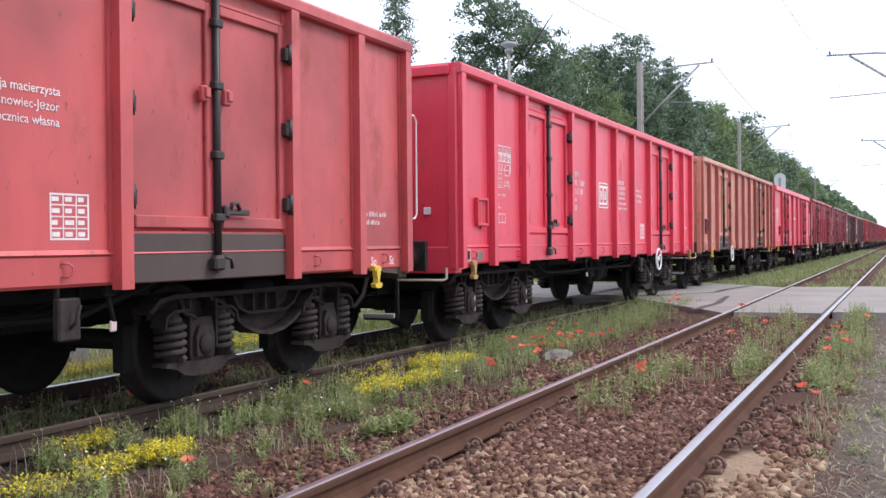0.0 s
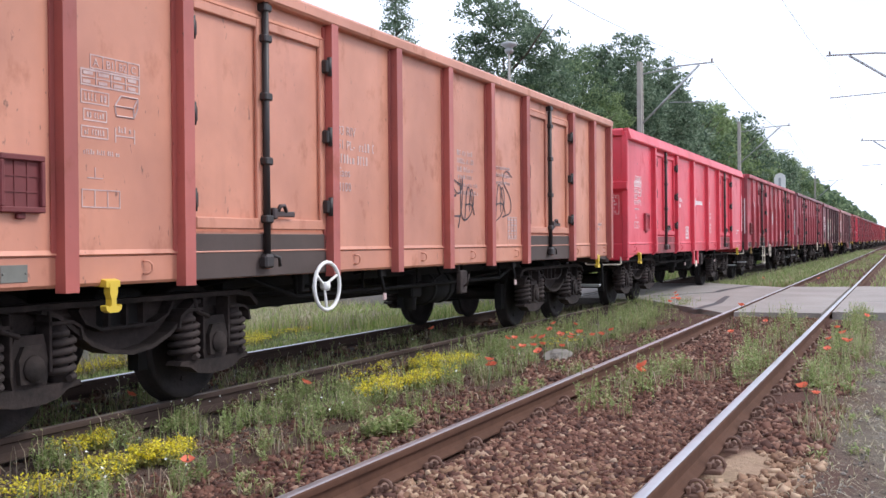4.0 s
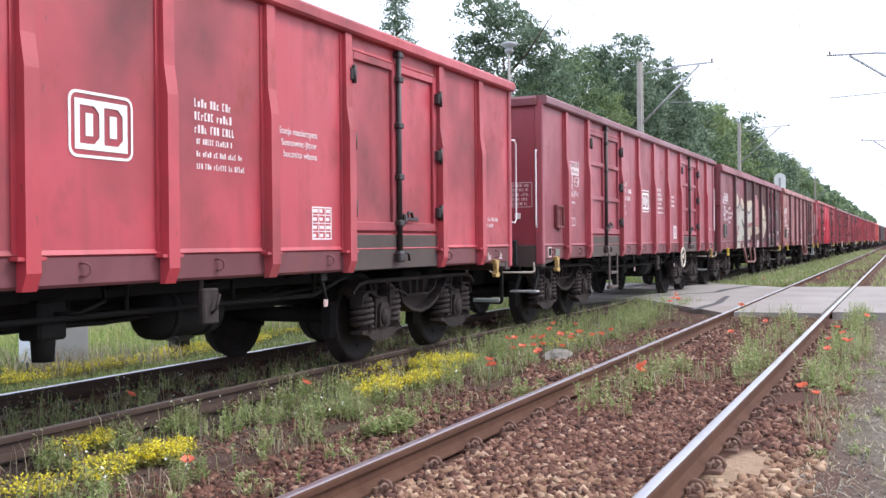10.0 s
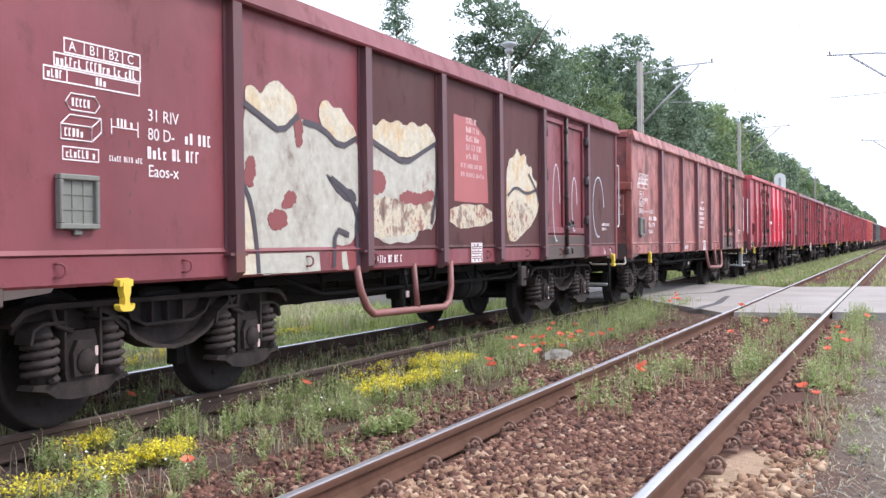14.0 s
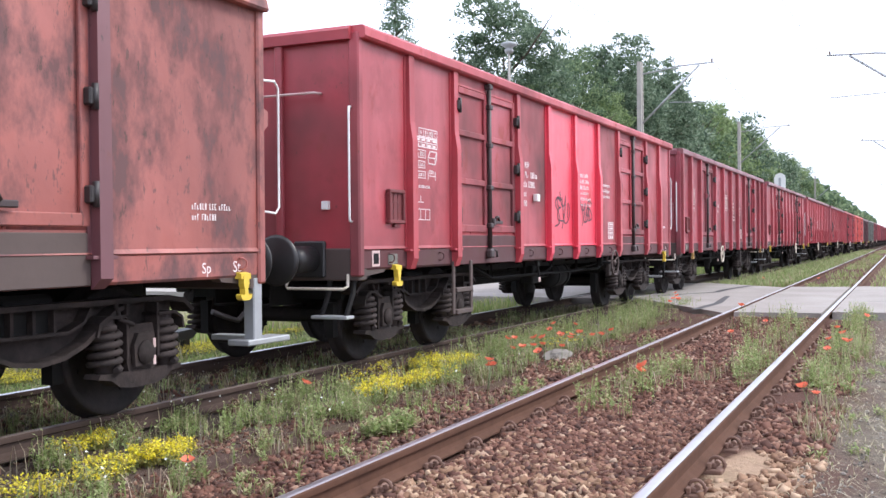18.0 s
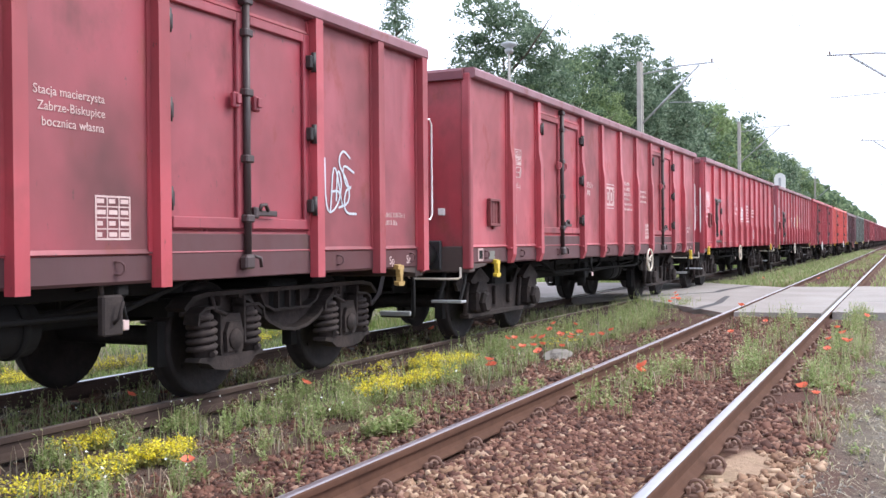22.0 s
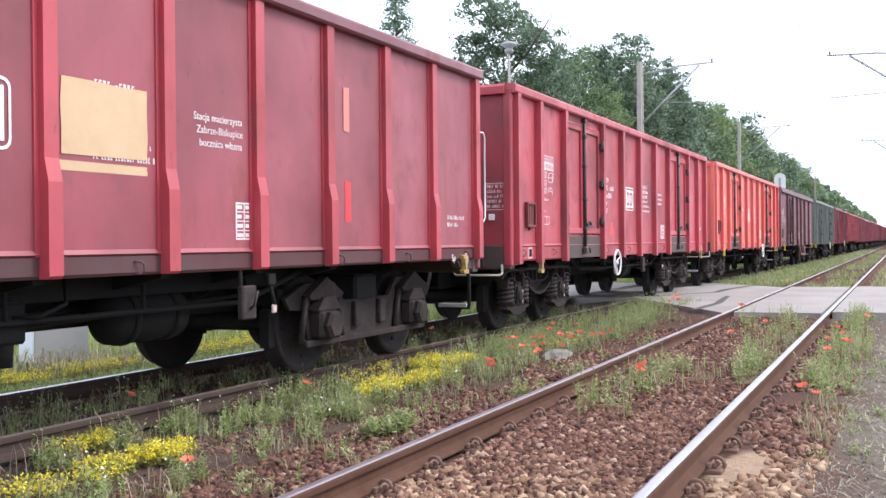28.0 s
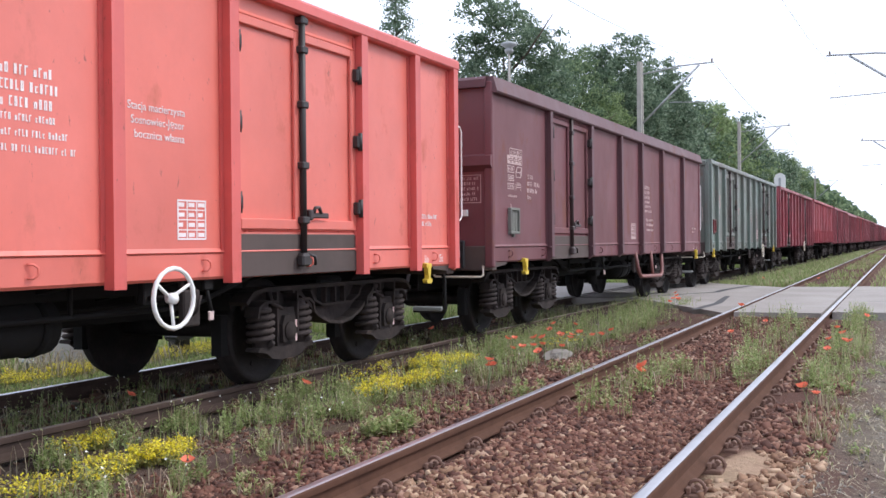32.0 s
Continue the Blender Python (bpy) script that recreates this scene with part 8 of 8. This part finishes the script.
beds = [stonecrop(-4.36, 8.1, 0.17, 0.5, 0.15, 2600, 1.0, 0.06, 0.13, -0.3), stonecrop(-4.28, 9.1, 0.16, 0.6, 0.0, 1900, 1.5, 0.06, 0.13, -0.12), stonecrop(-5.3, 9.7, 0.2, 0.5, 0.15, 1300, 2.5, 0.06, 0.13, -0.15), stonecrop(-4.7, 10.3, 0.3, 0.5, -0.3, 2000, 2.0, 0.06, 0.14, -0.12),
        stonecrop(-4.78, 9.1, 0.42, 1.0, 0.2, 1500, 3.0, 0.05, 0.11, 0.1), stonecrop(-4.33, 5.14, 0.22, 0.24, 0.3, 1700, 4.0, 0.05, 0.13, -0.1), stonecrop(-4.38, 4.65, 0.17, 0.25, 0.3, 700, 4.5, 0.04, 0.1, 0.0), stonecrop(-5.1, 5.2, 0.22, 0.26, 0.2, 1000, 5.0, 0.04, 0.1, -0.1), stonecrop(-4.45, 4.15, 0.26, 0.2, 0.6, 420, 6.0, 0.04, 0.1, 0.08),
        stonecrop(-9.45, 9.6, 0.4, 1.7, 0.05, 3800, 7.0, 0.05, 0.16), stonecrop(-9.6, 12.6, 0.45, 1.6, 0.1, 3000, 8.0, 0.05, 0.16), stonecrop(-10.2, 15.2, 0.5, 1.0, 0.1, 900, 9.0), stonecrop(-4.2, 13.2, 0.3, 0.9, 0.1, 400, 10.0, thresh=0.1)]
soup("yellow_stonecrop", *merge(*[flakes(p + np.array([0, 0, 0.02]), 0.011) for p in beds], *[flakes(p + rg.normal(0, 0.012, p.shape) + np.array([0, 0, 0.03]), 0.008) for p in beds]), M_SEDUM, "cushions of bright yellow stonecrop flowers", "flowers")
soup("stonecrop_mat", *merge(*[flakes(p[::2] - np.array([0, 0, 0.02]), 0.016) for p in beds], *[sprigs(np.concatenate([p[::7, :2], lie(p[::7, :2])[:, None]], 1), 0.05, 0.17, 8, 0.02) for p in beds]), M_SEDUM_LEAF, "olive leaves under the yellow flowers", "plants")

# leafy clump beside the near rail
soup("leafy_clump", *merge(sprigs(scatter(70, -3.5, -3.22, 6.15, 6.6), 0.08, 0.2, 14, 0.045), sprigs(scatter(24, -3.2, -2.85, 8.2, 8.6), 0.08, 0.2, 10, 0.04), sprigs(scatter(18, -2.2, -1.95, 10.2, 10.5), 0.14, 0.26, 10, 0.05)), M_GREEN, "fresh green leafy clump beside the rail", "plants")

# poppies
M_POPPY = leafy("poppy_red", [(0.0, (0.86, 0.14, 0.07)), (1.0, (0.95, 0.30, 0.19))], 0.35, 0.5)
M_POPPY_HEART = plain("poppy_heart", (0.02, 0.015, 0.015), 0.7)
M_STEM = plain("hairy_green_stem", (0.14, 0.19, 0.08), 0.7)


def petal_mesh():
    """One cupped petal, from the heart outwards."""
    g = Geo()
    vs, fs = [], []
    for i in range(4):
        t = i / 3
        for j in range(5):
            a = (j - 2) * 0.42
            r = 0.004 + 0.036 * t
            vs.append((r * math.cos(a * (0.6 + 0.4 * t)), r * math.sin(a) * 1.1, 0.002 + 0.022 * t * t + 0.004 * math.sin(j * 2.1) * t))
    for i in range(3):
        fs += [(i * 5 + j, i * 5 + j + 1, i * 5 + j + 6, i * 5 + j + 5) for j in range(4)]
    g.add(vs, fs, True)
    return g.mesh("petal", M_POPPY)


me_petal = petal_mesh()
g = Geo()
g.lathe([(0.0, 0.0), (0.008, 0.004), (0.009, 0.012), (0.0, 0.015)], "z", 8)
me_heart = g.mesh("heart", M_POPPY_HEART)


def stem_mesh(h, bend):
    g = Geo()
    g.tube([(0, 0, 0), (bend * 0.4, 0, h * 0.5), (bend, 0, h)], 0.0028, 5)
    return g.mesh("stem", M_STEM)


STEMS = [stem_mesh(h, b) for h, b in ((0.22, 0.02), (0.27, 0.05), (0.32, -0.04), (0.25, 0.07))]
SPOTS = [(-3.92, 10.46), (-4.18, 11.06), (-4.24, 12.69), (-3.7, 10.88), (-3.47, 10.75), (-4.11, 13.21), (-3.53, 11.51), (-3.51, 11.91), (-3.4, 12.27), (-3.45, 8.49), (-3.36, 8.32), (-4.51, 7.16), (-2.08, 8.6), (-2.03, 8.5), (-1.72, 11.44), (-2.25, 16.33), (-1.73, 14.5), (-0.72, 10.45), (-0.74, 11.1), (-0.63, 8.06), (-0.59, 7.97), (-0.6, 11.64), (-0.66, 12.51), (-3.61, 17.85), (-3.95, 18.98), (-3.73, 17.48), (-3.55, 11.25), (-3.38, 11.95), (-3.93, 32.2), (-2.05, 29.2), (-4.0, 10.6), (-3.85, 10.35), (-5.57, 6.25), (-3.45, 4.2), (-5.36, 11.47), (-3.62, 11.7), (-3.59, 10.26), (-3.7, 10.35), (-3.68, 10.81), (-3.49, 12.76), (-4.32, 12.94), (-3.48, 8.56), (-3.79, 18.31), (-3.94, 19.37), (-0.67, 12.88), (-0.57, 11.52), (-0.49, 14.91), (-4.1, 11.5), (-3.95, 12.2)]
rp = random.Random(9)
for k, (x, y) in enumerate(SPOTS):
    h, b = ((0.22, 0.02), (0.27, 0.05), (0.32, -0.04), (0.25, 0.07))[k % 4]
    p = thing("poppy", "red poppy on a thin hairy stem", "flower", "poppies by the track", "", (x, y, height(x, y) - 0.01))
    p.rotation_euler = (0, 0, rp.uniform(0, 6.3))
    piece("stem", STEMS[k % 4], p)
    tilt = (rp.uniform(-25, 25), rp.uniform(-25, 25), rp.uniform(0, 90))
    fl = piece("heart", me_heart, p, at=(b, 0, h), turn=tilt)
    sc_ = rp.uniform(0.85, 1.3)
    fl.scale = (sc_, sc_, sc_)
    for q in range(4):
        piece("petal", me_petal, fl, at=(0, 0, 0.001 * (q % 2)), turn=(0, 0, 90 * q + rp.uniform(-12, 12)))

# small white flowers
M_DAISY = plain("white_petals", (0.82, 0.82, 0.78), 0.6)
dz = scatter(150, -5.1, -3.7, 4.0, 16.0, 1.2)
dz2 = scatter(60, -6.5, -5.4, 4.5, 14.0)
dd = np.concatenate([dz, dz2, np.array([(-0.85, 9.6, -0.2), (-0.80, 9.7, -0.2), (-0.78, 9.55, -0.2)])])
dd[:, 2] += rg.uniform(0.08, 0.22, len(dd))
soup("white_flowers", *flakes(dd, 0.010), M_DAISY, "scattered tiny white flowers among the weeds", "flowers")

# ---- motion ----
def motions():
    """The whole train rolls by, gathering speed; the wheelsets turn on it."""
    times = [float(k) for k in range(33)]
    fine = [k / 15.0 for k in range(481)]
    for i, (w, sets) in enumerate(WAGONS):
        walk(w, [(t, FAR_LINE @ pose(FAR_X, wagon_y(i, t), FAR_Z)) for t in times])
        for ax, at in sets:
            walk(ax, [(t, pose(*at, math.degrees(run(t) / 0.46))) for t in fine])


motions()
